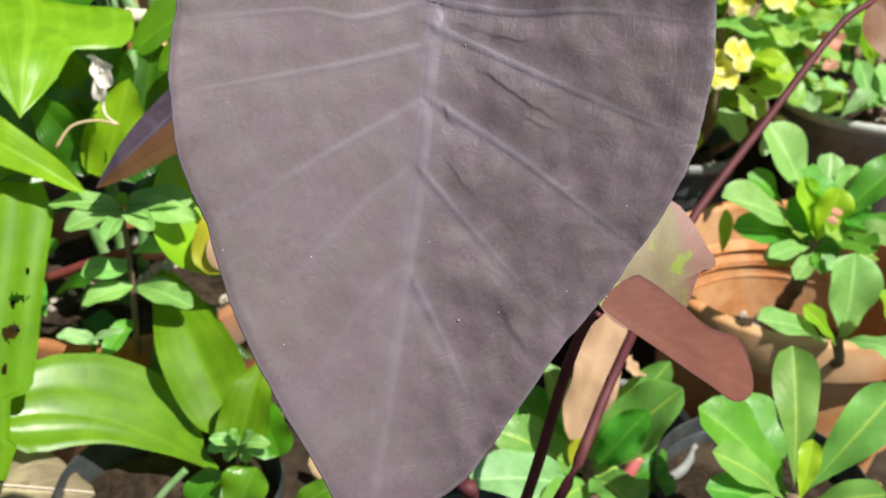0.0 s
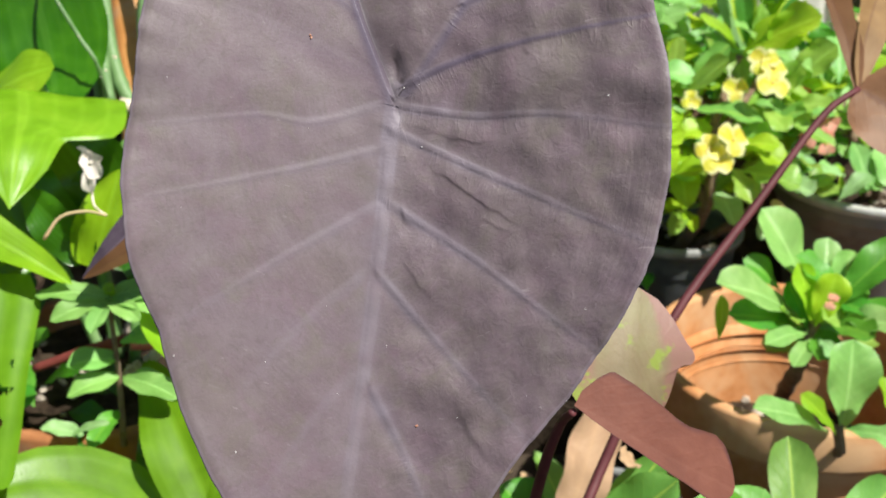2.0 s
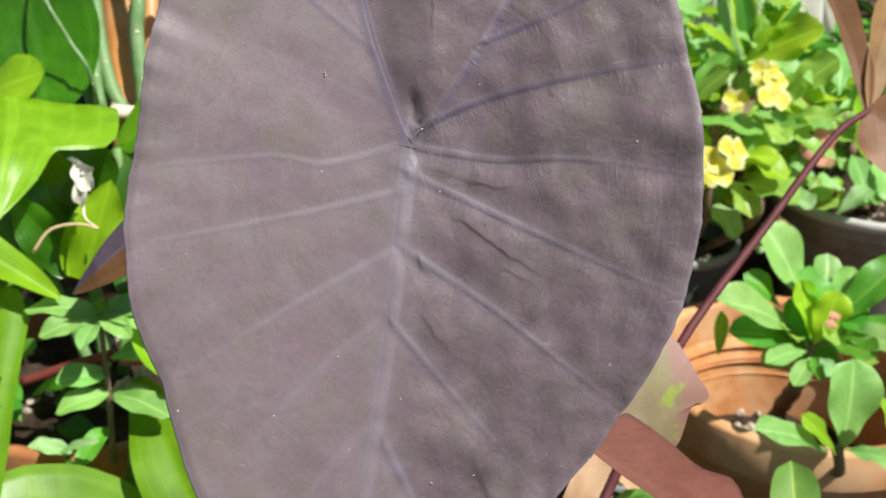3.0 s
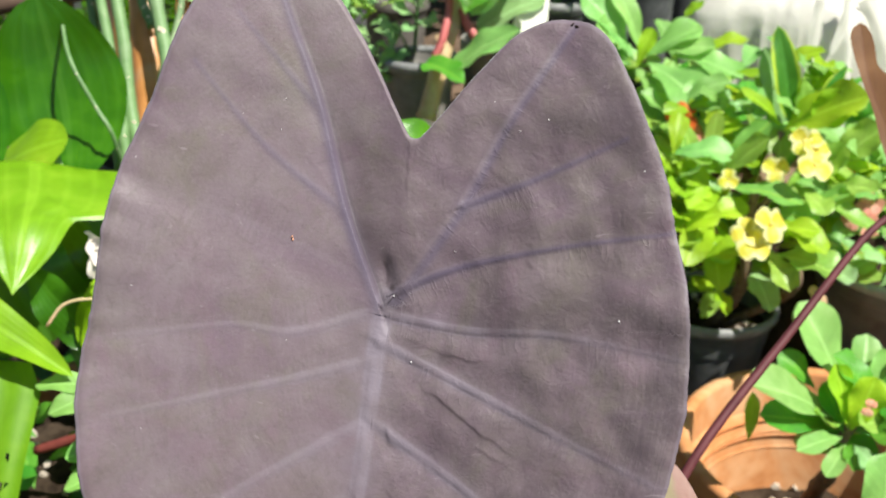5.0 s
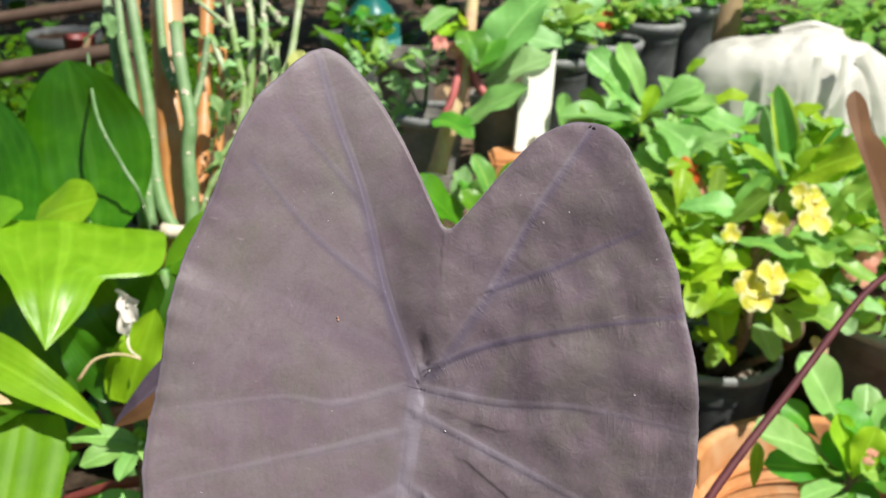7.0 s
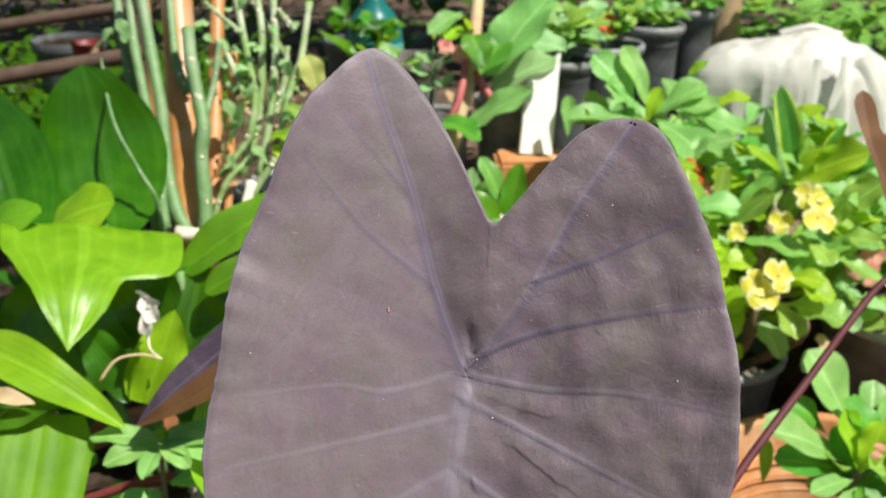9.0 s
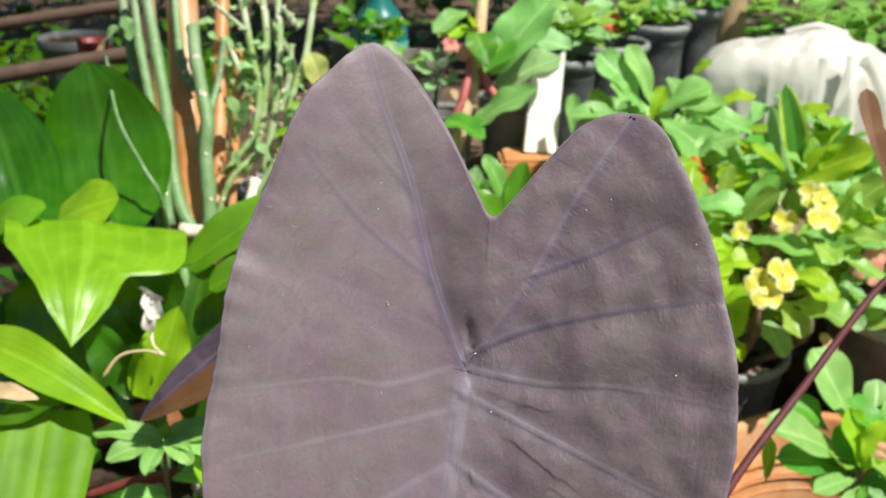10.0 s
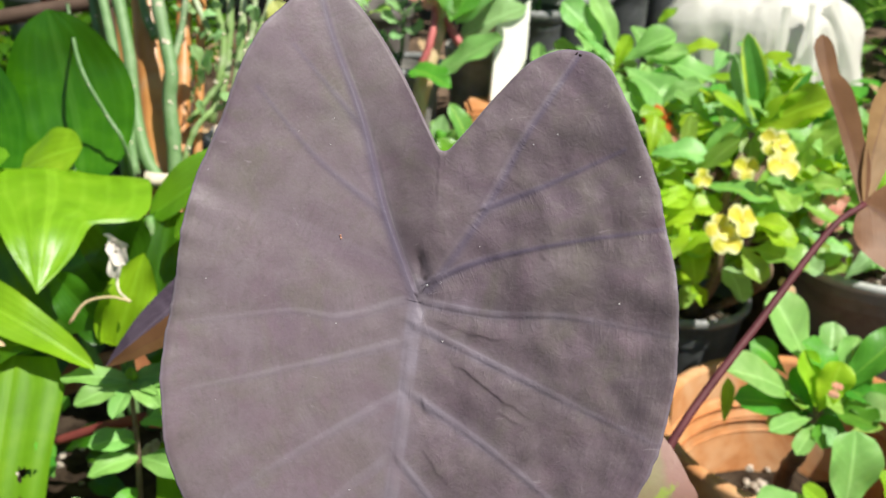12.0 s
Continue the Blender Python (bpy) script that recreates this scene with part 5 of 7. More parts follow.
leaf(slip, MINT, (-0.263, 1.139, 0.661), (-0.242, 1.123, 0.673), 0.0143, 0.1, "round", n=10, m=6)
leaf(slip, MINT, (-0.213, 1.149, 0.680), (-0.210, 1.135, 0.699), 0.0125, 0.1, "round", n=10, m=6)
for a, b, r in (((-0.353, 1.246, 0.772), (-0.307, 1.068, 0.518), 0.0185), ((-0.307, 1.258, 0.772), (-0.291, 1.087, 0.511), 0.0085), ((-0.394, 1.254, 0.770), (-0.351, 1.131, 0.571), 0.006), ((-0.280, 1.196, 0.695), (-0.277, 1.118, 0.558), 0.005)):
    foot = Vector(b) + (Vector(b) - Vector(a)).normalized() * 0.05
    single("bamboo_stake", tube_mesh([a, foot], r * 0.95, r, n=20, sides=14, knots=2, knot=0.07), STAKE, foot, "brown bamboo stake pushed into the pot", "stake", "stakes in the pot")
flower_pot("plant_pot", -0.218, 1.242, 0.0, 0.525, 0.078, BLACK, "black plastic pot with dry reddish soil", thick=0.003, lip=0.003, band=0.018, rim_mat=PALE_RIM, foot=0.8, gravel=30)
single("dry_stalk", tube_mesh([(-0.307, 1.020, 0.547), (-0.270, 1.020, 0.547), (-0.248, 1.024, 0.551), (-0.240, 1.030, 0.569), (-0.235, 1.050, 0.594)], 0.0075, 0.005, n=16, knots=3), CREAM, (-0.271, 1.026, 0.545), "pale dry flower stalk lying across the stems", "stalk")
leaf(slip, FADED, (-0.189, 1.202, 0.649), (-0.203, 1.208, 0.692), 0.0302, 0.1, "oval", label="pale yellow leaf")
leaf(slip, EUPH, (-0.220, 1.176, 0.642), (-0.185, 1.149, 0.624), 0.0222, 0.1, "oval")
leaf(slip, EUPH, (-0.194, 1.215, 0.655), (-0.166, 1.198, 0.637), 0.0190, 0.1, "oval")
leaf(slip, EUPH_LIME, (-0.235, 1.153, 0.613), (-0.192, 1.133, 0.613), 0.0281, 0.1, "oval")
leaf(slip, EUPH_LIME, (-0.229, 1.150, 0.604), (-0.206, 1.123, 0.590), 0.0244, 0.1, "oval")

# ---- bamboo rails at the back ----
fence = thing("bamboo_fence", (-0.95, 1.36, 0.0), "weathered bamboo rails tied to a post", "fence")
for a, b, r in (((-0.961, 1.390, 0.633), (-0.466, 1.441, 0.707), 0.0085), ((-0.911, 1.296, 0.583), (-0.434, 1.349, 0.662), 0.0105)):
    part("rail", tube_mesh([a, b], r, r * 0.95, n=26, sides=12, knots=5, knot=0.06), RAIL, fence, "grey-brown bamboo rail", origin=a)
for x in (-0.93, -0.475):
    part("post", tube_mesh([(x, 1.45, -0.02), (x + 0.004, 1.45, 0.78)], 0.016, 0.014, n=12, sides=10, knots=3), RAIL, fence)
leaf(fence, DRY, (-0.507, 1.364, 0.629), (-0.495, 1.371, 0.670), 0.0187, 0.05, "lance", label="dry leaf caught on the rail")
single("plastic_cup", lathe([(0.001, 0), (0.017, 0), (0.021, 0.045), (0.0225, 0.047), (0.019, 0.046), (0.016, 0.004)], (-0.543, 1.452, 0.608), 28), REDP, (-0.543, 1.452, 0.608), "small dark red plastic pot by the rail", "pot")

# ---- row of pots on the upper terrace ----
def nursery_pot(x, y, z0, rim_z, R, label, **more):
    return flower_pot("plant_pot", x, y, z0, rim_z, R, LIGHT_GREY_POT if "rings" in more else NURSERY, label, thick=0.003, lip=0.004, band=0.02, group="black pots on the terrace", **more)


nursery_pot(-0.071, 1.463, HIGH, 0.560, 0.050, "ribbed light grey nursery pot with a red-stemmed succulent", rim_mat=PALE_RIM, rings=1)
nursery_pot(0.026, 1.514, HIGH, 0.575, 0.045, "ribbed light grey nursery pot", rings=1)
nursery_pot(0.112, 1.600, HIGH, 0.612, 0.045, "black nursery pot with seedlings", rim_mat=PALE_RIM)
nursery_pot(0.180, 1.690, HIGH, 0.618, 0.058, "black nursery pot of flowering seedlings", rim_mat=PALE_RIM)
nursery_pot(0.262, 1.775, HIGH, 0.634, 0.050, "black nursery pot of soft-leaved seedlings", rim_mat=PALE_RIM)
nursery_pot(0.338, 1.850, HIGH, 0.648, 0.042, "black nursery pot of leafy seedlings", rim_mat=PALE_RIM)
nursery_pot(-0.218, 1.785, HIGH, 0.60, 0.055, "shaded black nursery pot")
nursery_pot(-0.691, 1.757, HIGH, 0.60, 0.06, "shaded black nursery pot", soil_drop=0.01)
flower_pot("plant_pot", -0.120, 1.656, HIGH, 0.60, 0.05, GREYPOT, "grey plastic pot in the shade", thick=0.003, lip=0.003, band=0.02)

red = thing("red_stemmed_succulent", (-0.062, 1.441, 0.54), "succulent with a pink and red stem and pale leaves", "plant")
stem(red, TAN_STEM, [(-0.055, 1.374, 0.501), (-0.041, 1.388, 0.559), (-0.026, 1.411, 0.614), (-0.019, 1.444, 0.666), (-0.013, 1.498, 0.746)], 0.012, 0.008, n=20, knots=4, knot=0.15)
stem(red, PINK, [(-0.047, 1.377, 0.573), (-0.035, 1.385, 0.605), (-0.029, 1.407, 0.644), (-0.044, 1.418, 0.660)], 0.006, 0.004, name="flower_stalk", label="bright coral-red stalk")
stem(red, PINK, [(0.007, 1.396, 0.599), (-0.006, 1.402, 0.616), (-0.014, 1.414, 0.632)], 0.006, 0.005, name="flower_stalk", label="bright coral-red stalk")
leaf(red, EUPH_MINT, (-0.002, 1.396, 0.629), (0.080, 1.430, 0.729), 0.0688, 0.05, "oval")
leaf(red, EUPH_MINT, (-0.026, 1.359, 0.567), (0.059, 1.343, 0.624), 0.0413, 0.06, "oval")
leaf(red, EUPH_DEEP, (-0.056, 1.372, 0.574), (-0.006, 1.326, 0.562), 0.0430, 0.06, "ovate")
leaf(red, EUPH_DEEP, (0.021, 1.417, 0.676), (-0.009, 1.377, 0.635), 0.0448, 0.05, "ovate")
leaf(red, EUPH_DEEP, (-0.023, 1.416, 0.679), (-0.003, 1.381, 0.643), 0.0433, 0.05, "ovate")
leaf(red, MINT, (0.005, 1.419, 0.605), (0.091, 1.419, 0.648), 0.0553, 0.05, "oval")
leaf(red, MINT, (0.041, 1.467, 0.663), (0.104, 1.444, 0.654), 0.0449, 0.05, "oval")
leaf(red, EUPH_MINT, (0.048, 1.499, 0.688), (0.100, 1.484, 0.699), 0.0455, 0.05, "oval")
leaf(red, EUPH_MINT, (-0.036, 1.477, 0.697), (-0.078, 1.424, 0.676), 0.0297, 0.05, "oval")
leaf(red, EUPH_LIME, (-0.031, 1.469, 0.676), (-0.056, 1.422, 0.670), 0.0253, 0.05, "oval")
leaf(red, EUPH_LIME, (-0.023, 1.464, 0.663), (-0.031, 1.434, 0.697), 0.0253, 0.05, "oval")
leaf(red, EUPH_MINT, (-0.005, 1.300, 0.474), (0.008, 1.298, 0.520), 0.0311, 0.05, "oval")
leaf(red, EUPH_DEEP, (-0.012, 1.303, 0.480), (-0.024, 1.295, 0.516), 0.0282, 0.05, "oval")
leaf(red, EUPH_MINT, (-0.013, 1.320, 0.497), (-0.031, 1.318, 0.520), 0.0243, 0.05, "oval")
floret(red, (-0.055, 1.409, 0.664), (0, -1, 0.3), 0.009, PETAL_P, 3, 3, "peach bract")
floret(red, (-0.037, 1.406, 0.655), (0, -1, 0.3), 0.010, PETAL_P, 5, 3, "peach bract")
# round-leaved seedlings beside it
seed1 = thing("seedling", (-0.089, 1.504, 0.54), "pale green seedlings with round leaves", "plant", "seedlings on the terrace")
stem(seed1, GREEN_STEM, [(-0.081, 1.502, 0.551), (-0.077, 1.493, 0.609), (-0.075, 1.511, 0.652)], 0.002, 0.001)
leaf(seed1, MINT, (-0.081, 1.492, 0.605), (-0.103, 1.464, 0.619), 0.0201, 0.05, "round")
leaf(seed1, MINT, (-0.077, 1.487, 0.594), (-0.047, 1.461, 0.605), 0.0263, 0.05, "round")
leaf(seed1, MINT, (-0.082, 1.499, 0.623), (-0.074, 1.475, 0.642), 0.0185, 0.05, "round")
leaf(seed1, MINT, (-0.070, 1.497, 0.616), (-0.046, 1.472, 0.634), 0.0185, 0.05, "round")
for p, q, w in (((-0.078, 1.440, 0.620), (-0.100, 1.405, 0.634), 0.026), ((-0.072, 1.440, 0.632), (-0.094, 1.408, 0.652), 0.019), ((-0.068, 1.440, 0.610), (-0.046, 1.405, 0.620), 0.027), ((-0.066, 1.442, 0.632), (-0.048, 1.412, 0.655), 0.020), ((-0.074, 1.440, 0.604), (-0.086, 1.402, 0.606), 0.018)):
    leaf(seed1, MINT, p, q, w, 0.06, "round", hint=(0.1, -0.6, 0.8), label="round pale green leaf")
stem(seed1, GREEN_STEM, [(-0.081, 1.502, 0.551), (-0.074, 1.462, 0.590), (-0.070, 1.440, 0.634)], 0.002, 0.001)
leaf(seed1, EUPH, (-0.075, 1.511, 0.652), (-0.085, 1.489, 0.679), 0.0185, 0.05, "oval")
leaf(seed1, EUPH, (-0.077, 1.496, 0.616), (-0.099, 1.473, 0.640), 0.0185, 0.05, "oval")
leaf(seed1, EUPH_LIME, (-0.067, 1.512, 0.652), (-0.059, 1.493, 0.687), 0.0185, 0.05, "oval")
stem(seed1, GREEN_STEM, [(-0.085, 1.502, 0.551), (-0.100, 1.483, 0.587), (-0.120, 1.488, 0.601)], 0.002, 0.001)
leaf(seed1, EUPH, (-0.134, 1.514, 0.607), (-0.162, 1.489, 0.628), 0.0232, 0.05, "oval")
leaf(seed1, MINT, (-0.133, 1.505, 0.585), (-0.096, 1.475, 0.586), 0.0263, 0.05, "oval")
leaf(seed1, MINT, (-0.141, 1.500, 0.575), (-0.168, 1.474, 0.592), 0.0263, 0.05, "oval")
leaf(seed1, EUPH, (-0.127, 1.518, 0.614), (-0.093, 1.491, 0.625), 0.0232, 0.05, "oval")
leaf(seed1, MINT, (-0.114, 1.465, 0.537), (-0.090, 1.431, 0.531), 0.0229, 0.05, "round")
leaf(seed1, MINT, (-0.118, 1.469, 0.548), (-0.142, 1.444, 0.569), 0.0198, 0.05, "round")

def tuft(name, centre, spread, count, size, mats, label, seed, group=""):
    """A bushy seedling: thin stems with small leaves all round."""
    t = thing(name, centre, label, "plant", group)
    rnd = random.Random(seed)
    c = Vector(centre)
    for k in range(max(3, count // 9)):
        top = c + Vector((rnd.uniform(-1, 1) * spread * 0.7, rnd.uniform(-1, 1) * spread * 0.7, spread * rnd.uniform(0.5, 1.2)))
        stem(t, GREEN_STEM, [c + Vector((rnd.uniform(-.01, .01), rnd.uniform(-.01, .01), -0.02)), c.lerp(top, 0.5) + Vector((0, 0, 0.01)), top], 0.0016, 0.0009, n=6, sides=6)
        for q in range(9):
            p = c.lerp(top, rnd.uniform(0.45, 1.0))
            w = rnd.uniform(0, 6.283)
            d = Vector((math.cos(w), math.sin(w), rnd.uniform(-0.2, 0.7))).normalized()
            s = size * rnd.uniform(0.6, 1.2)
            leaf(t, mats[q % len(mats)], p, p + d * s, s * rnd.uniform(0.45, 0.6), 0.1, "oval", n=8, m=4)
    return t


tuft("seedling", (0.182, 1.690, 0.606), 0.055, 54, 0.035, (EUPH, EUPH, EUPH_DEEP), "leafy seedlings with orange blooms", 21, "seedlings on the terrace")
tuft("seedling", (0.264, 1.775, 0.624), 0.05, 45, 0.036, (EUPH, MINT, EUPH_DEEP), "soft pale green seedlings in a black pot", 26, "seedlings on the terrace")
tuft("seedling", (0.338, 1.850, 0.640), 0.045, 45, 0.034, (EUPH, LILY, EUPH_DEEP), "leafy green seedlings in a black pot", 22, "seedlings on the terrace")
tuft("seedling", (0.112, 1.600, 0.604), 0.06, 45, 0.055, (MINT, EUPH), "pale seedlings with long narrow leaves", 23, "seedlings on the terrace")
# these two rear tufts mix in darker leaf tones in place of cast shade
tuft("seedling", (-0.211, 1.732, 0.598), 0.05, 27, 0.040, (LILY_MID, EUPH_DEEP, LILY_SHADED), "deep green seedlings in the shade", 24, "seedlings on the terrace")
tuft("seedling", (-0.155, 1.611, 0.615), 0.035, 27, 0.035, (LILY, LILY_SHADED), "low bright green seedlings in shade", 25, "seedlings on the terrace")
sprays = thing("strap_leaved_plant", (-0.190, 1.620, 0.587), "green plant with narrow strap leaves", "plant")
leaf(sprays, LILY, (-0.180, 1.569, 0.594), (-0.242, 1.540, 0.660), 0.0194, 0.08, "lance")
leaf(sprays, LILY, (-0.176, 1.568, 0.590), (-0.212, 1.538, 0.652), 0.0162, 0.08, "lance")
leaf(sprays, LILY, (-0.172, 1.573, 0.601), (-0.148, 1.541, 0.653), 0.0405, 0.08, "oval")
leaf(sprays, LIME, (-0.168, 1.573, 0.601), (-0.187, 1.533, 0.638), 0.0324, 0.08, "oval")
leaf(sprays, EUPH, (-0.192, 1.568, 0.591), (-0.139, 1.524, 0.610), 0.0194, 0.08, "oval")
blooms = thing("orange_flowers", (0.187, 1.698, 0.631), "orange blooms among seedlings", "flower")
for q, p in enumerate(((0.178, 1.659, 0.643), (0.169, 1.661, 0.650), (0.181, 1.665, 0.658))):
    floret(blooms, p, (0, -1, 0.4), 0.008, PETAL_R, 40 + q, 3)

# white board, sack, timber post, bottle
edge = [(-0.0225, 0.0), (0.0225, 0.0), (0.0235, 0.070), (0.0245, 0.137), (0.0165, 0.128), (0.009, 0.113), (0.0035, 0.117), (-0.004, 0.106), (-0.0135, 0.111), (-0.019, 0.098), (-0.021, 0.050)]
board = mesh_of("board", [(x, y, z) for y in (-0.005, 0.005) for x, z in edge], [tuple(range(11)), tuple(range(21, 10, -1))] + [(k, k + 11, (k + 1) % 11 + 11, (k + 1) % 11) for k in range(11)], smooth=False)
board.transform(pose(0.067, 1.430, 0.516, -12, 5, 12))
single("white_board", board, WHITE, (0.067, 1.430, 0.516), "white painted board with a broken top on a block", "board")
block = box_mesh(-0.062, 0.062, -0.035, 0.035, 0.0, 0.095, 0.005, "clay_block")
block.transform(pose(0.075, 1.425, 0.4205, 0, 0, 6))
single("clay_block", block, TERRA, (0.075, 1.425, 0.4205), "sunlit tan clay block standing on the terrace", "block")
single("timber_post", tube_mesh([(0.405, 1.93, HIGH - 0.03), (0.409, 1.925, 1.25)], 0.03, 0.029, n=16, sides=14), TIMBER, (0.405, 1.93, HIGH), "round tan timber post", "post")
bc = Vector((-0.195, 1.842, HIGH - 0.03))
bottle = thing("plastic_bottle", bc, "teal plastic bottle with a pale label in the shade", "bottle")
part("body", lathe([(0.001, 0), (0.044, 0), (0.048, 0.008), (0.048, 0.05), (0.045, 0.055), (0.048, 0.06), (0.048, 0.185), (0.034, 0.215), (0.017, 0.235), (0.017, 0.25), (0.001, 0.25)], bc, 36), TEAL, bottle)
part("label_band", lathe([(0.0482, 0.105), (0.0492, 0.107), (0.0492, 0.165), (0.0482, 0.167)], bc, 36), TEAL_PALE, bottle, "pale sea-green label band")


def sack():
    """A stiff white plastic sack thrown over a heap, falling in folds."""
    c = Vector((0.44, 1.60, HIGH))
    NU, NV = 220, 56
    corners = [(-0.142, -0.020), (0.056, -0.088), (0.165, 0.010), (0.13, 0.09), (-0.12, 0.085)]
    w = np.linspace(0, 2 * np.pi, NU, endpoint=False)
    reach = np.full(NU, 9.0)
    for q in range(5):
        p, e = np.array(corners[q]), np.array(corners[(q + 1) % 5]) - np.array(corners[q])
        n = np.array((e[1], -e[0])) / np.hypot(*e)
        d = np.cos(w) * n[0] + np.sin(w) * n[1]
        reach = np.minimum(reach, np.where(d > 1e-3, (p @ n) / np.maximum(d, 1e-3), 9.0))
    for q in range(3):
        reach = (np.roll(reach, 1) + np.roll(reach, -1) + np.roll(reach, 2) + np.roll(reach, -2) + reach) / 5
    verts, faces = [], []
    for j in range(NV + 1):
        s = j / NV
        for i in range(NU):
            cx, sx = math.cos(w[i]), math.sin(w[i])
            arc = reach[i] * w[i]
            if s < 0.4:
                t = s / 0.4
                r, h = 0.97 * t, 0.190 - 0.022 * t ** 2 - 0.016 * t ** 8
            else:
                t = (s - 0.4) / 0.6
                pleat = noise.noise(Vector((cx * 2.6, sx * 2.6, t * 0.8))) + 0.22 * noise.noise(Vector((cx * 6, sx * 6, t * 1.2 + 4)))
                ridge = 1 - abs(noise.noise(Vector((cx * 3.2, sx * 3.2, t * 0.9 + 9)))) * 2.2
                r, h = 0.97 + 0.03 * min(1, t * 8) + 0.05 * t + (0.20 * pleat + 0.12 * ridge) * t ** 0.6, 0.152 * (1 - t) ** 1.05
            x, y = reach[i] * r * cx, reach[i] * r * sx
            rumple = noise.noise(Vector((x * 26, y * 26, 5))) + 0.5 * noise.noise(Vector((x * 60, y * 60, 2)))
            peak = 0.018 * math.exp(-((x - 0.045) / 0.05) ** 2 - ((y - 0.02) / 0.05) ** 2)
            verts.append((c.x + x, c.y + y, c.z + max(0.002, h + (0.007 * rumple + peak + 0.035 * y - 0.03 * max(0, -x - 0.09)) * (1 - s) ** 0.5)))
    for j in range(NV):
        for i in range(NU):
            faces.append((j * NU + i, j * NU + (i + 1) % NU, (j + 1) * NU + (i + 1) % NU, (j + 1) * NU + i))
    t = thing("plastic_sack", c, "white plastic sack draped over a heap in folds", "sack")
    part("sheet", mesh_of("sheet", verts, faces), SACK, t)
    for pts, w, tone in (([(0.4519, 1.5020, 0.6370), (0.4496, 1.4970, 0.6006), (0.4482, 1.4900, 0.5304)], 0.017, 3), ([(0.4900, 1.5120, 0.6387), (0.4878, 1.5070, 0.6030), (0.4758, 1.5000, 0.5655)], 0.014, 5), ([(0.5241, 1.5450, 0.6327), (0.5591, 1.5480, 0.5706), (0.5880, 1.5520, 0.4887)], 0.034, 8)):
        part("fold", blade_mesh(pts, w, "blunt", -0.25, 0.03, (0.2, -0.95, 0.2), n=20, m=8, seed=tone, stalk=0.8), SACK, t, "hanging fold of the sack")
    knot = [c + Vector((-0.005, 0.055, 0.192)), c + Vector((0.04, 0.050, 0.204)), c + Vector((0.085, 0.055, 0.192))]
    part("gathered_hem", tube_mesh(knot, 0.006, 0.005, n=20, sides=10, knots=2, knot=0.2), SACK, t, "gathered hem of the sack")
    return t


sack()

# ---- seedling in the gap between the lobes ----
seedling = thing("seedling", (0.028, 1.238, 0.424), "young green seedling with broad leaves and a pale stem", "plant")
stem(seedling, CREAM, [(0.028, 1.238, LOW - 0.02), (0.028, 1.238, 0.424), (0.021, 1.261, 0.482), (0.016, 1.292, 0.530)], 0.006, 0.005)
leaf(seedling, LILY, (0.027, 1.258, 0.472), (0.044, 1.279, 0.549), 0.0316, 0.06, "oval")
leaf(seedling, EUPH_MID, (0.021, 1.269, 0.501), (-0.006, 1.280, 0.556), 0.0275, 0.06, "oval")
leaf(seedling, LILY, (0.030, 1.233, 0.464), (0.077, 1.225, 0.518), 0.0336, 0.06, "oval")
leaf(seedling, LILY, (0.023, 1.235, 0.470), (-0.019, 1.235, 0.526), 0.0337, 0.06, "oval")
leaf(seedling, EUPH_LIME, (0.026, 1.238, 0.476), (0.039, 1.226, 0.499), 0.0202, 0.06, "oval")
leaf(seedling, EUPH_MID, (0.027, 1.218, 0.455), (0.009, 1.214, 0.499), 0.0334, 0.06, "oval")
leaf(seedling, LILY, (-0.017, 1.278, 0.463), (-0.091, 1.268, 0.526), 0.0497, 0.08, "oval")
leaf(seedling, EUPH_LIME, (-0.041, 1.267, 0.466), (-0.079, 1.258, 0.500), 0.0294, 0.08, "oval")
leaf(seedling, MINT, (-0.026, 1.300, 0.465), (-0.015, 1.318, 0.530), 0.0275, 0.05, "oval")

# ---- crown of thorns plants ----
flower_pot("plant_pot", 0.305, 1.275, LOW - 0.02, 0.308, 0.082, NURSERY, "black plastic pot of a yellow crown of thorns", thick=0.003, lip=0.003, band=0.016, rim_mat=PALE_RIM, gravel=14)
yel = thing("crown_of_thorns", (0.305, 1.275, 0.305), "crown of thorns with pale yellow flowers", "plant", "crown of thorns plants")
stem(yel, BROWN_STEM, [(0.305, 1.275, 0.265), (0.321, 1.192, 0.370), (0.321, 1.199, 0.460), (0.360, 1.262, 0.530)], 0.008, 0.005, knots=9, knot=0.3, n=26)
stem(yel, BROWN_STEM, [(0.318, 1.194, 0.448), (0.353, 1.211, 0.485), (0.397, 1.254, 0.534)], 0.005, 0.004, knots=6, knot=0.3)
stem(yel, BROWN_STEM, [(0.31, 1.275, 0.265), (0.370, 1.168, 0.375), (0.369, 1.164, 0.420)], 0.006, 0.004, knots=6, knot=0.3)
stem(yel, BROWN_STEM, [(0.321, 1.192, 0.370), (0.275, 1.192, 0.448), (0.268, 1.230, 0.489)], 0.005, 0.004, knots=6, knot=0.3)
leaf(yel, EUPH_MID, (0.286, 1.213, 0.498), (0.334, 1.217, 0.557), 0.0300, 0.06)
leaf(yel, EUPH, (0.280, 1.191, 0.499), (0.324, 1.172, 0.553), 0.0306, 0.06)
leaf(yel, EUPH_MID, (0.292, 1.198, 0.488), (0.365, 1.157, 0.484), 0.0360, 0.06)
leaf(yel, EUPH, (0.264, 1.225, 0.477), (0.241, 1.231, 0.548), 0.0239, 0.06)
leaf(yel, EUPH, (0.271, 1.228, 0.483), (0.280, 1.238, 0.561), 0.0212, 0.06)
leaf(yel, EUPH_LIME, (0.281, 1.202, 0.472), (0.234, 1.194, 0.512), 0.0392, 0.06)
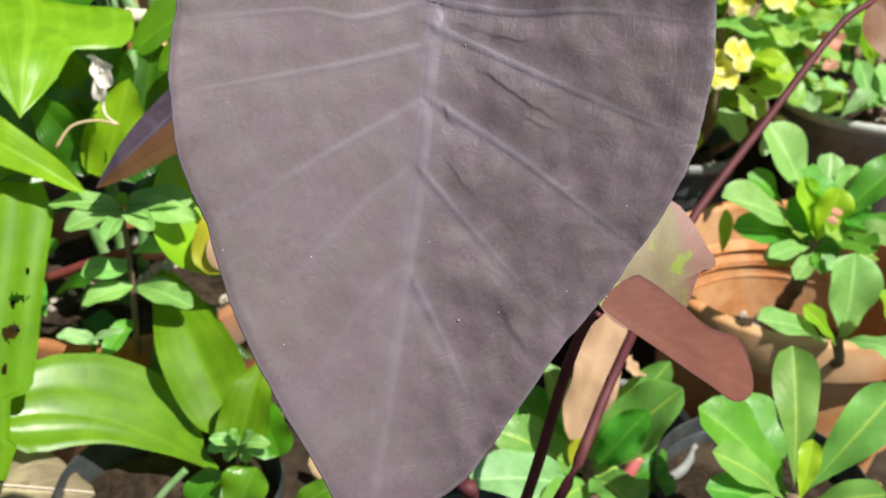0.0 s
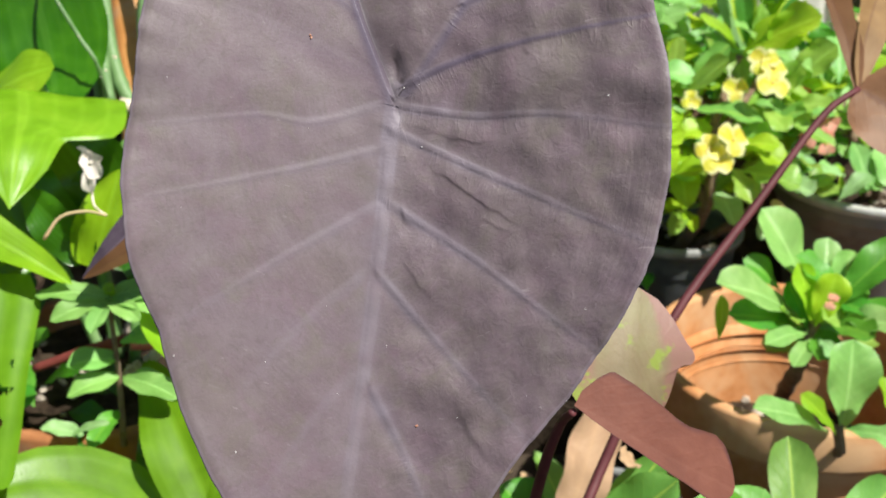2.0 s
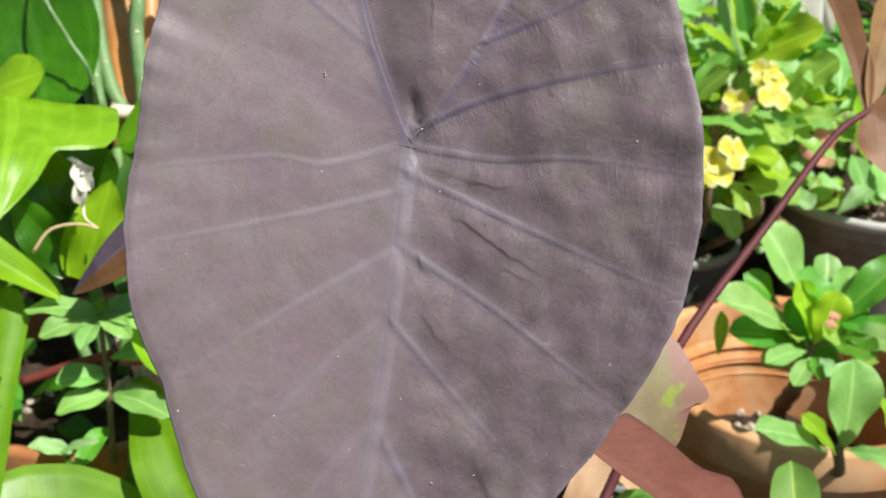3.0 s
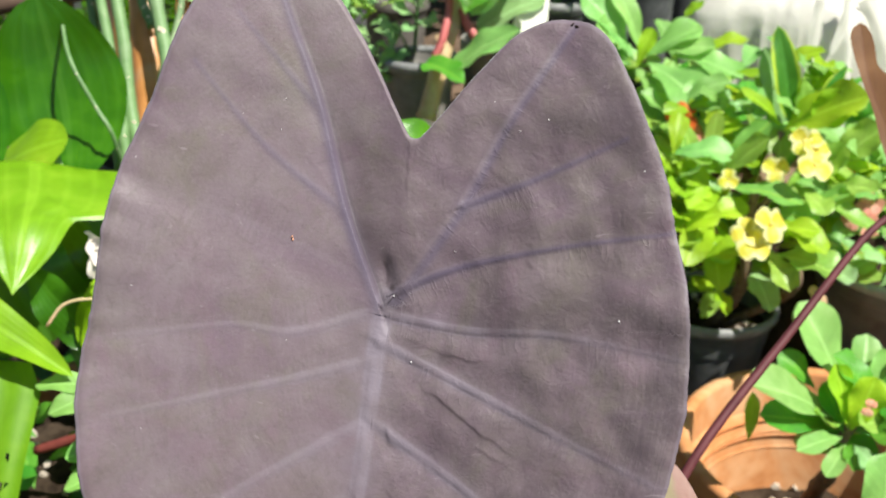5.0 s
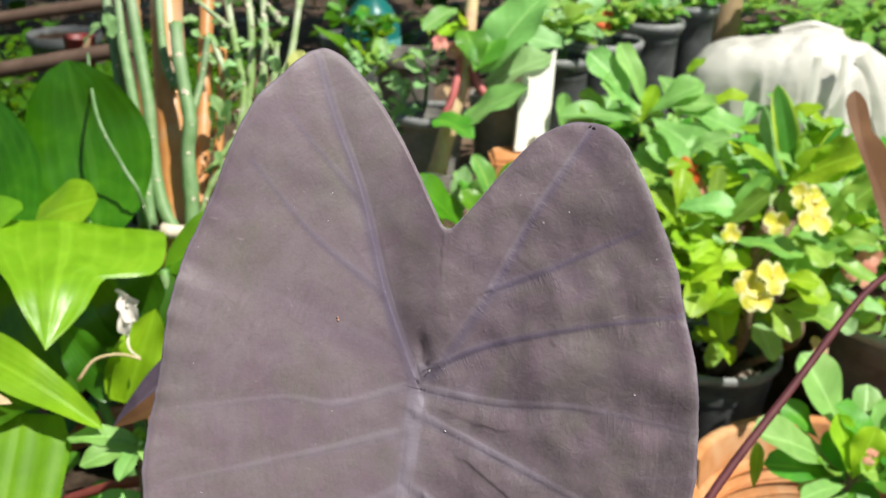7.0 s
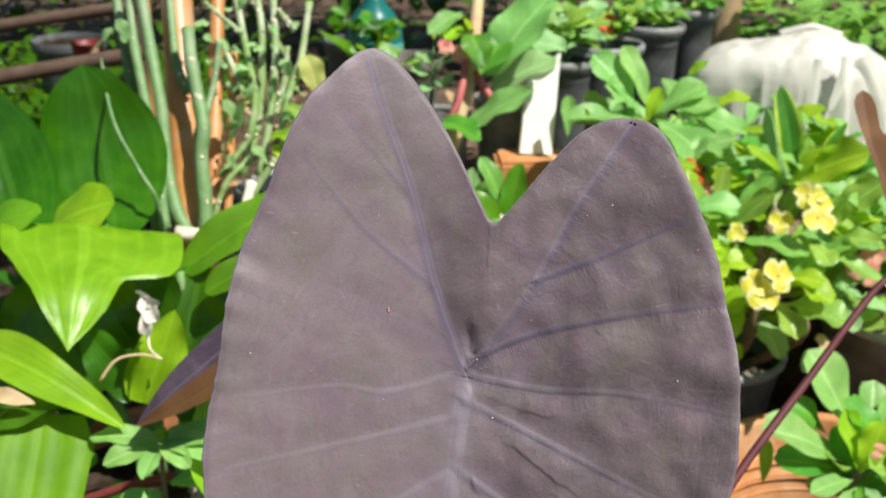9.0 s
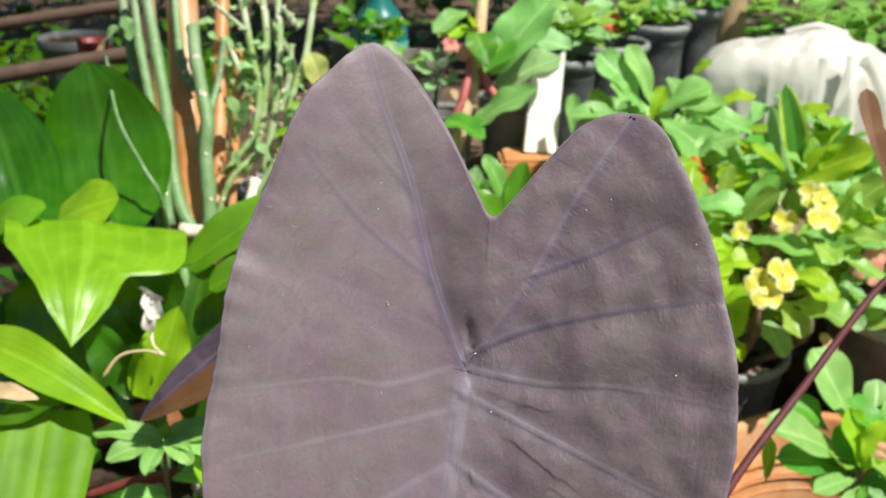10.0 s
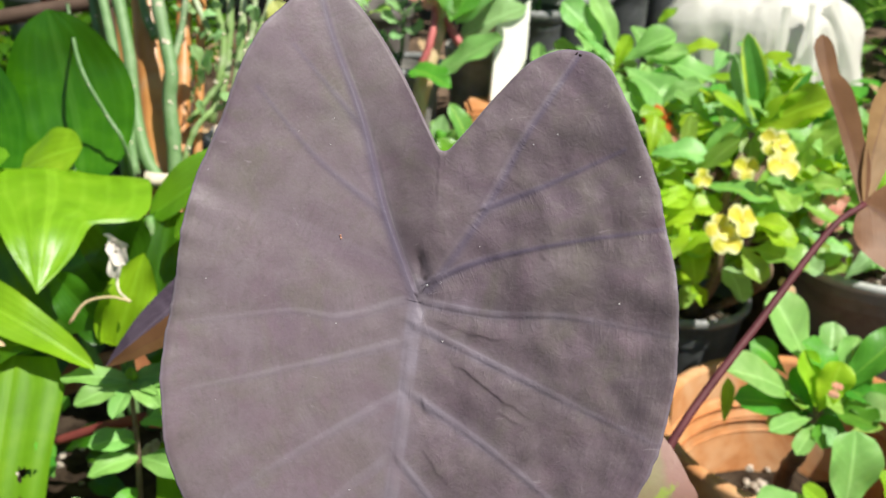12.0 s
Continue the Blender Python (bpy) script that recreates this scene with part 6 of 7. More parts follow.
leaf(yel, EUPH_LIME, (0.283, 1.186, 0.486), (0.240, 1.140, 0.482), 0.0319, 0.06)
leaf(yel, EUPH_LIME, (0.360, 1.254, 0.537), (0.435, 1.214, 0.590), 0.0601, 0.05, "oval")
leaf(yel, EUPH_LIME, (0.401, 1.247, 0.543), (0.409, 1.235, 0.592), 0.0459, 0.05, "oval")
leaf(yel, EUPH, (0.399, 1.218, 0.498), (0.452, 1.202, 0.559), 0.0427, 0.06)
leaf(yel, EUPH, (0.396, 1.206, 0.495), (0.411, 1.193, 0.541), 0.0310, 0.06)
leaf(yel, EUPH, (0.403, 1.204, 0.489), (0.445, 1.167, 0.498), 0.0321, 0.06)
leaf(yel, EUPH, (0.377, 1.200, 0.483), (0.391, 1.154, 0.474), 0.0295, 0.06)
leaf(yel, EUPH, (0.380, 1.189, 0.480), (0.448, 1.150, 0.457), 0.0256, 0.06)
leaf(yel, EUPH_MID, (0.377, 1.193, 0.465), (0.419, 1.175, 0.494), 0.0232, 0.06)
leaf(yel, EUPH_MID, (0.321, 1.197, 0.454), (0.388, 1.161, 0.464), 0.0324, 0.06)
leaf(yel, EUPH_LIME, (0.337, 1.158, 0.464), (0.383, 1.111, 0.447), 0.0388, 0.06)
leaf(yel, EUPH_LIME, (0.331, 1.147, 0.462), (0.375, 1.119, 0.468), 0.0262, 0.06)
leaf(yel, EUPH, (0.341, 1.146, 0.431), (0.398, 1.103, 0.426), 0.0501, 0.06)
leaf(yel, EUPH, (0.334, 1.146, 0.434), (0.349, 1.104, 0.406), 0.0346, 0.06)
leaf(yel, MINT, (0.395, 1.142, 0.417), (0.417, 1.111, 0.416), 0.0315, 0.06, "round")
leaf(yel, EUPH_VAR, (0.370, 1.266, 0.540), (0.346, 1.287, 0.648), 0.0310, 0.03, "oval", hint=(0.1, -0.9, 0.3))
leaf(yel, MINT, (0.369, 1.285, 0.534), (0.336, 1.297, 0.621), 0.0353, 0.03, "oval", hint=(0.1, -0.9, 0.3))
leaf(yel, EUPH, (0.380, 1.268, 0.543), (0.379, 1.266, 0.592), 0.0227, 0.05, "oval")
leaf(yel, EUPH_LIME, (0.360, 1.264, 0.537), (0.307, 1.259, 0.583), 0.0201, 0.05, "oval")
leaf(yel, EUPH, (0.338, 1.234, 0.518), (0.309, 1.228, 0.561), 0.0197, 0.05, "oval")
leaf(yel, EUPH_MID, (0.368, 1.254, 0.483), (0.359, 1.271, 0.527), 0.0544, 0.05, "oval")
leaf(yel, EUPH_LIME, (0.417, 1.244, 0.559), (0.422, 1.240, 0.604), 0.0170, 0.05, "lance")
leaf(yel, EUPH_VAR, (0.400, 1.274, 0.556), (0.429, 1.285, 0.606), 0.0175, 0.05, "lance")
leaf(yel, EUPH_LIME, (0.268, 1.182, 0.458), (0.239, 1.114, 0.427), 0.0387, 0.06, "oval")
leaf(yel, EUPH_LIME, (0.277, 1.185, 0.437), (0.279, 1.114, 0.397), 0.0377, 0.06, "oval")
leaf(yel, EUPH_LIME, (0.281, 1.204, 0.457), (0.244, 1.172, 0.489), 0.0350, 0.06, "oval")
leaf(yel, EUPH, (0.295, 1.188, 0.364), (0.264, 1.121, 0.362), 0.0218, 0.06, "oval")
leaf(yel, EUPH_LIME, (0.295, 1.188, 0.364), (0.294, 1.133, 0.360), 0.0193, 0.06, "oval")
leaf(yel, EUPH_LIME, (0.291, 1.190, 0.370), (0.262, 1.141, 0.386), 0.0193, 0.06, "oval")
leaf(yel, MINT, (0.329, 1.180, 0.391), (0.337, 1.119, 0.373), 0.0355, 0.06, "oval")
leaf(yel, MINT, (0.382, 1.153, 0.371), (0.368, 1.123, 0.354), 0.0164, 0.06, "oval")
for q, (p, s, f) in enumerate((((0.366, 1.187, 0.545), 0.015, (-0.3, -0.8, 0.7)), ((0.374, 1.169, 0.525), 0.017, (0.2, -0.8, 0.7)), ((0.377, 1.179, 0.537), 0.013, (0.2, -0.8, 0.7)), ((0.297, 1.110, 0.470), 0.014, (-0.2, -0.8, 0.7)), ((0.320, 1.110, 0.479), 0.017, (0.5, -0.8, 0.7)), ((0.304, 1.100, 0.458), 0.015, (0, -0.8, 0.7)), ((0.339, 1.189, 0.512), 0.013, (0, -1, 0.4)), ((0.286, 1.172, 0.505), 0.010, (0, -1, 0.4)))):
    floret(yel, p, f, s, PETAL_Y, 70 + q, 3, "cream-yellow bract", roll=0.4 + q * 1.1)

flower_pot("plant_pot", 0.255, 1.46, HIGH, 0.545, 0.06, BLACK, "black plastic pot behind the yellow crown of thorns", thick=0.003, lip=0.003, band=0.016)
bush = thing("crown_of_thorns", (0.255, 1.46, 0.52), "pale green crown of thorns with red flowers", "plant", "crown of thorns plants")
stem(bush, BROWN_STEM, [(0.255, 1.46, 0.51), (0.250, 1.421, 0.538), (0.212, 1.412, 0.574)], 0.007, 0.005, knots=6, knot=0.3)
stem(bush, BROWN_STEM, [(0.255, 1.46, 0.51), (0.281, 1.409, 0.503), (0.276, 1.406, 0.551)], 0.007, 0.005, knots=6, knot=0.3)
leaf(bush, EUPH_MINT, (0.203, 1.402, 0.577), (0.136, 1.420, 0.655), 0.0456, 0.06)
leaf(bush, EUPH_MINT, (0.213, 1.406, 0.583), (0.175, 1.426, 0.665), 0.0338, 0.06)
leaf(bush, EUPH_MINT, (0.202, 1.390, 0.572), (0.100, 1.348, 0.588), 0.0375, 0.06)
leaf(bush, EUPH_MINT, (0.192, 1.406, 0.587), (0.151, 1.385, 0.621), 0.0438, 0.06)
leaf(bush, EUPH_LIME, (0.204, 1.379, 0.572), (0.222, 1.388, 0.620), 0.0217, 0.06)
leaf(bush, EUPH_LIME, (0.138, 1.370, 0.584), (0.126, 1.363, 0.596), 0.0144, 0.06)
leaf(bush, EUPH_MINT, (0.216, 1.395, 0.583), (0.282, 1.392, 0.622), 0.0436, 0.06)
leaf(bush, EUPH_MINT, (0.223, 1.396, 0.586), (0.295, 1.364, 0.603), 0.0361, 0.06)
leaf(bush, EUPH_LIME, (0.278, 1.401, 0.590), (0.339, 1.389, 0.608), 0.0291, 0.06)
leaf(bush, EUPH_MINT, (0.246, 1.378, 0.591), (0.325, 1.332, 0.574), 0.0441, 0.06)
leaf(bush, EUPH_MINT, (0.217, 1.372, 0.581), (0.275, 1.307, 0.546), 0.0652, 0.06)
leaf(bush, EUPH_MINT, (0.204, 1.379, 0.572), (0.228, 1.328, 0.550), 0.0358, 0.06)
leaf(bush, MINT, (0.265, 1.381, 0.542), (0.323, 1.362, 0.542), 0.0407, 0.06, "oval")
leaf(bush, MINT, (0.262, 1.376, 0.532), (0.294, 1.355, 0.528), 0.0291, 0.06, "oval")
leaf(bush, EUPH_MINT, (0.107, 1.397, 0.549), (0.107, 1.408, 0.603), 0.0207, 0.03)
leaf(bush, EUPH_LIME, (0.275, 1.486, 0.615), (0.300, 1.485, 0.636), 0.0169, 0.05, "lance")
leaf(bush, EUPH_MINT, (0.327, 1.357, 0.528), (0.332, 1.348, 0.561), 0.0215, 0.05)
leaf(bush, EUPH_LIME, (0.313, 1.348, 0.508), (0.315, 1.339, 0.541), 0.0186, 0.05)
for q, (p, s) in enumerate((((0.247, 1.293, 0.540), 0.013), ((0.260, 1.302, 0.536), 0.012), ((0.251, 1.288, 0.528), 0.013), ((0.264, 1.294, 0.514), 0.013))):
    floret(bush, p, (0.1 * q - 0.2, -1, 0.3), s, PETAL_R if q < 3 else PETAL_P, 90 + q, 2, "orange-red bract", roll=q * 0.9)

flower_pot("plant_pot", 0.556, 1.285, LOW, 0.372, 0.125, GREYPOT, "large grey-brown plastic pot with a pale rim", thick=0.004, lip=0.005, band=0.03, rim_mat=RIM_SUNLIT, gravel=16)
gre = thing("crown_of_thorns", (0.55, 1.28, 0.34), "crown of thorns with pale leaves and pink flowers", "plant", "crown of thorns plants")
stem(gre, BROWN_STEM, [(0.55, 1.28, 0.33), (0.515, 1.270, 0.421), (0.508, 1.313, 0.465)], 0.007, 0.005, knots=6, knot=0.3)
stem(gre, BROWN_STEM, [(0.56, 1.28, 0.33), (0.527, 1.223, 0.416), (0.535, 1.263, 0.453)], 0.007, 0.005, knots=6, knot=0.3)
leaf(gre, EUPH_MINT, (0.476, 1.301, 0.462), (0.427, 1.293, 0.514), 0.0363, 0.06)
leaf(gre, EUPH_MINT, (0.480, 1.288, 0.458), (0.432, 1.250, 0.470), 0.0345, 0.06)
leaf(gre, EUPH_MINT, (0.487, 1.288, 0.458), (0.459, 1.235, 0.440), 0.0276, 0.06)
leaf(gre, EUPH_MINT, (0.469, 1.257, 0.440), (0.408, 1.227, 0.446), 0.0232, 0.06)
leaf(gre, EUPH_MINT, (0.480, 1.254, 0.433), (0.422, 1.217, 0.425), 0.0246, 0.06)
leaf(gre, EUPH_MINT, (0.505, 1.304, 0.468), (0.469, 1.302, 0.512), 0.0308, 0.06)
leaf(gre, EUPH_DEEP, (0.487, 1.351, 0.498), (0.508, 1.348, 0.539), 0.0645, 0.05, "oval")
leaf(gre, EUPH_MINT, (0.458, 1.351, 0.498), (0.515, 1.331, 0.526), 0.0500, 0.05, "oval")
leaf(gre, EUPH_LIME, (0.513, 1.231, 0.431), (0.502, 1.247, 0.513), 0.0418, 0.05, "oval")
leaf(gre, EUPH_LIME, (0.520, 1.232, 0.434), (0.542, 1.233, 0.483), 0.0404, 0.05, "oval")
leaf(gre, EUPH_MINT, (0.500, 1.232, 0.434), (0.499, 1.170, 0.397), 0.0308, 0.05, "oval")
leaf(gre, EUPH_MINT, (0.523, 1.220, 0.432), (0.534, 1.169, 0.394), 0.0400, 0.05, "oval")
leaf(gre, EUPH_DEEP, (0.494, 1.254, 0.434), (0.466, 1.226, 0.421), 0.0274, 0.05, "oval")
leaf(gre, EUPH_MINT, (0.486, 1.242, 0.431), (0.489, 1.214, 0.419), 0.0204, 0.05, "oval")
leaf(gre, EUPH_LIME, (0.481, 1.198, 0.385), (0.467, 1.192, 0.420), 0.0201, 0.05, "oval")
leaf(gre, EUPH_MINT, (0.459, 1.205, 0.375), (0.489, 1.187, 0.386), 0.0135, 0.05, "oval")
leaf(gre, MINT, (0.419, 1.190, 0.413), (0.412, 1.151, 0.401), 0.0262, 0.05, "oval")
leaf(gre, DRY, (0.380, 1.129, 0.402), (0.383, 1.099, 0.385), 0.0190, 0.05, "oval")
for q, (p, s) in enumerate((((0.445, 1.218, 0.449), 0.014), ((0.459, 1.213, 0.440), 0.012), ((0.462, 1.224, 0.463), 0.012))):
    floret(gre, p, (0.1 * q - 0.2, -1, 0.3), s, PETAL_P, 110 + q, 2, "salmon pink bract", roll=q * 0.9)
floret(gre, (0.438, 1.252, 0.499), (0, -1, 0.3), 0.013, PETAL_R, 117, 2, "dark red bract")

flower_pot("clay_pot", 0.396, 1.02, 0.0, 0.272, 0.163, TERRA, "broad terracotta pot with gravel and young crown of thorns", thick=0.015, band=0.05, lip=0.012, soil_drop=0.150, gravel=55, foot=0.68)
for z in (0.205, 0.185):
    band = part("band", lathe([(0.111 + 0.040 * z / 0.272 + q[0], q[1]) for q in ((-0.003, -0.008), (0.002, -0.006), (0.0045, 0.0), (0.002, 0.006), (-0.003, 0.008))], (0.396, 1.02, z), 56, "band"), TERRA, bpy.data.objects["clay_pot.001"], "raised clay band")
eu = thing("crown_of_thorns", (0.388, 1.06, 0.118), "young crown of thorns with broad fresh green leaves", "plant", "crown of thorns plants")
stem(eu, BROWN_STEM, [(0.388, 1.06, 0.112), (0.382, 1.02, 0.21), (0.367, 0.945, 0.293), (0.380, 0.956, 0.339)], 0.009, 0.006, knots=7, knot=0.3)
leaf(eu, EUPH_MINT, (0.377, 0.977, 0.360), (0.332, 1.014, 0.439), 0.0482, 0.06)
leaf(eu, EUPH_MINT, (0.369, 0.957, 0.342), (0.271, 0.929, 0.397), 0.0455, 0.08)
leaf(eu, EUPH_DEEP, (0.369, 0.953, 0.334), (0.285, 0.925, 0.365), 0.0334, 0.06)
leaf(eu, EUPH_MINT, (0.389, 0.969, 0.345), (0.405, 1.019, 0.404), 0.0336, 0.05)
leaf(eu, EUPH_MINT, (0.395, 0.969, 0.345), (0.424, 0.995, 0.400), 0.0321, 0.05)
leaf(eu, EUPH_DEEP, (0.394, 0.961, 0.350), (0.466, 0.980, 0.416), 0.0407, 0.06)
leaf(eu, EUPH_MINT, (0.394, 0.948, 0.347), (0.446, 0.891, 0.367), 0.0448, 0.06)
leaf(eu, EUPH_DEEP, (0.384, 0.937, 0.347), (0.414, 0.888, 0.360), 0.0326, 0.06)
leaf(eu, EUPH_LIME, (0.372, 0.937, 0.347), (0.355, 0.954, 0.406), 0.0277, 0.05)
leaf(eu, EUPH_LIME, (0.374, 0.936, 0.345), (0.390, 0.941, 0.401), 0.0364, 0.05)
leaf(eu, EUPH_DEEP, (0.371, 0.943, 0.337), (0.351, 0.964, 0.380), 0.0281, 0.05)
leaf(eu, EUPH_MINT, (0.368, 0.934, 0.339), (0.311, 0.886, 0.354), 0.0207, 0.08)
leaf(eu, EUPH_MINT, (0.367, 0.922, 0.339), (0.334, 0.868, 0.340), 0.0194, 0.08)
leaf(eu, MINT, (0.375, 0.922, 0.339), (0.378, 0.868, 0.340), 0.0269, 0.08)
leaf(eu, EUPH_DEEP, (0.376, 0.931, 0.334), (0.361, 0.879, 0.340), 0.0239, 0.08)
leaf(eu, EUPH_LIME, (0.286, 0.959, 0.369), (0.280, 0.931, 0.333), 0.0146, 0.08, "lance")
floret(eu, (0.380, 0.920, 0.381), (0, -1, 0.3), 0.007, PETAL_P, 121, 2, "peach bract")
eu2 = thing("crown_of_thorns", (0.41, 0.965, 0.118), "small crown of thorns shoot with broad leaves", "plant", "crown of thorns plants")
stem(eu2, BROWN_STEM, [(0.405, 0.965, 0.112), (0.397, 0.915, 0.215), (0.380, 0.842, 0.263), (0.374, 0.844, 0.291)], 0.006, 0.005, knots=4, knot=0.3, n=10)
leaf(eu2, EUPH_MINT, (0.378, 0.842, 0.286), (0.386, 0.870, 0.368), 0.0523, 0.04, "obovate", hint=(0.1, -0.95, 0.25))
leaf(eu2, EUPH_MINT, (0.362, 0.834, 0.292), (0.280, 0.801, 0.339), 0.0284, 0.08)
leaf(eu2, EUPH_LIME, (0.366, 0.824, 0.295), (0.328, 0.823, 0.339), 0.0194, 0.06)
leaf(eu2, EUPH_MINT, (0.372, 0.826, 0.300), (0.411, 0.776, 0.312), 0.0301, 0.12)
leaf(eu2, EUPH_LIME, (0.417, 0.808, 0.307), (0.399, 0.829, 0.353), 0.0232, 0.06)

flower_pot("plant_pot", 0.285, 0.735, 0.0, 0.215, 0.095, BLACK, "black plastic pot of a crown of thorns", thick=0.003, lip=0.003, band=0.018)
eu3 = thing("crown_of_thorns", (0.285, 0.735, 0.19), "crown of thorns rosette with long upright leaves", "plant", "crown of thorns plants")
stem(eu3, BROWN_STEM, [(0.285, 0.735, 0.185), (0.282, 0.70, 0.24), (0.275, 0.631, 0.277)], 0.008, 0.006, knots=6, knot=0.3)
leaf(eu3, EUPH_MID, (0.278, 0.646, 0.283), (0.283, 0.716, 0.368), 0.0388, 0.04)
leaf(eu3, EUPH_DEEP, (0.269, 0.635, 0.284), (0.195, 0.652, 0.355), 0.0479, 0.08)
leaf(eu3, EUPH_MID, (0.265, 0.636, 0.286), (0.230, 0.681, 0.346), 0.0465, 0.06)
leaf(eu3, EUPH_MID, (0.264, 0.626, 0.287), (0.198, 0.612, 0.345), 0.0297, 0.08)
leaf(eu3, EUPH_MID, (0.282, 0.636, 0.286), (0.351, 0.667, 0.362), 0.0416, 0.08)
leaf(eu3, EUPH_LIME, (0.271, 0.617, 0.292), (0.282, 0.640, 0.334), 0.0181, 0.04)
leaf(eu3, EUPH_DEEP, (0.261, 0.615, 0.288), (0.193, 0.599, 0.322), 0.0262, 0.08)
leaf(eu3, EUPH_MID, (0.273, 0.615, 0.288), (0.325, 0.597, 0.318), 0.0262, 0.08)
leaf(eu3, EUPH_MID, (0.262, 0.605, 0.292), (0.216, 0.575, 0.320), 0.0248, 0.08)
leaf(eu3, EUPH_DEEP, (0.266, 0.605, 0.292), (0.281, 0.573, 0.316), 0.0248, 0.08)

flower_pot("plant_pot", 0.165, 0.84, 0.0, 0.185, 0.085, BLACK, "black plastic pot among the clay pots", thick=0.003, lip=0.003, band=0.018, rim_mat=PALE_RIM)
low = thing("crown_of_thorns", (0.165, 0.84, 0.155), "low crown of thorns with oval leaves behind the taro", "plant", "crown of thorns plants")
stem(low, BROWN_STEM, [(0.165, 0.84, 0.15), (0.141, 0.746, 0.175), (0.130, 0.748, 0.220)], 0.007, 0.005, knots=5, knot=0.3)
leaf(low, EUPH_MID, (0.136, 0.751, 0.225), (0.202, 0.776, 0.311), 0.0363, 0.06, "oval")
leaf(low, EUPH_MID, (0.137, 0.741, 0.227), (0.204, 0.732, 0.314), 0.0540, 0.06, "oval")
leaf(low, EUPH_DEEP, (0.138, 0.732, 0.231), (0.177, 0.731, 0.291), 0.0344, 0.06, "oval")
leaf(low, EUPH_MID, (0.130, 0.751, 0.225), (0.090, 0.793, 0.300), 0.0306, 0.06, "oval")
leaf(low, EUPH_MID, (0.119, 0.738, 0.222), (0.041, 0.732, 0.272), 0.0447, 0.08, "oval")
leaf(low, MINT, (0.112, 0.716, 0.223), (0.022, 0.679, 0.260), 0.0480, 0.08, "oval")
leaf(low, EUPH_MID, (0.125, 0.708, 0.229), (0.082, 0.666, 0.236), 0.0334, 0.08, "oval")
leaf(low, EUPH_MID, (0.135, 0.710, 0.234), (0.158, 0.651, 0.250), 0.0472, 0.08, "oval")
leaf(low, EUPH_DEEP, (0.111, 0.761, 0.223), (0.059, 0.778, 0.274), 0.0512, 0.06, "oval")
leaf(low, ORANGE, (0.114, 0.732, 0.231), (0.131, 0.754, 0.292), 0.0169, 0.05, "lance")
leaf(low, DRY, (0.109, 0.711, 0.276), (0.142, 0.763, 0.370), 0.047, 0.04, "blunt", hint=(0.2, -0.9, 0.2), label="dry tan leaf hanging among the green ones")
leaf(low, DRY, (0.120, 0.766, 0.251), (0.160, 0.810, 0.332), 0.0204, 0.04, "lance", hint=(0.4, -0.9, 0.2))
stem(low, PINK, [(0.175, 0.743, 0.231), (0.164, 0.733, 0.213), (0.154, 0.724, 0.196)], 0.006, 0.006, name="runner", label="pinkish red runner stem")
leaf(low, DRY, (0.176, 0.775, 0.300), (0.158, 0.752, 0.320), 0.022, 0.10, "oval", label="shrivelled peach leaf")

# ---- undergrowth and far foliage ----
def leafage(name, boxes, count, size, material, label, category, seed, shape="oval"):
    """Loose foliage nobody could count: many small blades in one mesh."""
    rnd = random.Random(seed)
    verts, faces, uvs = [], [], []
    for i in range(count):
        x0, x1, y0, y1, z0, z1 = boxes[i % len(boxes)]
        p = Vector((rnd.uniform(x0, x1), rnd.uniform(y0, y1), rnd.uniform(z0, z1)))
        w = rnd.uniform(0, 6.283)
        d = Vector((math.cos(w), math.sin(w), rnd.uniform(-0.5, 0.8))).normalized()
        s = size * rnd.uniform(0.5, 1.3)
        side = d.cross(Vector((0, 0, 1))).normalized()
        nor = side.cross(d)
        o = len(verts)
        for k, (a, b) in enumerate(((0, 0), (0.3, 0.8), (0.65, 0.9), (1, 0))):
            c = p + d * s * a + nor * s * 0.12 * math.sin(a * 3)
            if b == 0:
                verts.append(c)
                uvs.append((0.5, a))
            else:
                verts += [c - side * s * 0.28 * b + nor * s * 0.05, c, c + side * s * 0.28 * b + nor * s * 0.05]
                uvs += [(0, a), (0.5, a), (1, a)]
        faces += [(o, o + 2, o + 1), (o, o + 3, o + 2), (o + 1, o + 2, o + 5, o + 4), (o + 2, o + 3, o + 6, o + 5), (o + 4, o + 5, o + 7), (o + 5, o + 6, o + 7)]
    b = boxes[0]
    return single(name, mesh_of(name, verts, faces, uvs), material, (b[0], b[2], b[4]), label, category, kind="stuff")


# hedges take the dark leaf copy, so the background's shade is in their colour
leafage("hedge", [(-1.6, 1.6, 2.15, 2.6, HIGH, 1.35), (-1.7, 1.7, 2.3, 2.9, HIGH, 1.7)], 5200, 0.075, LILY_SHADED, "deep green hedge closing the garden", "hedge", 51)
leafage("hedge", [(-2.4, -1.15, 0.3, 2.4, 0.0, 1.2), (1.15, 2.4, 0.3, 2.4, 0.0, 1.2)], 3200, 0.075, LILY_SHADED, "deep green hedge at the sides of the garden", "hedge", 52)
leafage("ground_cover", [(-1.1, -0.45, 1.50, 2.1, HIGH - 0.03, HIGH + 0.08)], 2600, 0.036, LILY_MID, "green ground cover behind the rails", "ground cover", 53)
leafage("ground_cover", [(0.45, 0.95, 1.70, 2.1, HIGH, HIGH + 0.22)], 380, 0.06, EUPH_MID, "loose green foliage behind the sack", "ground cover", 54)
leafage("undergrowth", [(-0.75, -0.42, 0.85, 1.15, 0.10, 0.48)], 260, 0.07, LILY_SHADED, "shaded lily undergrowth", "undergrowth", 55)
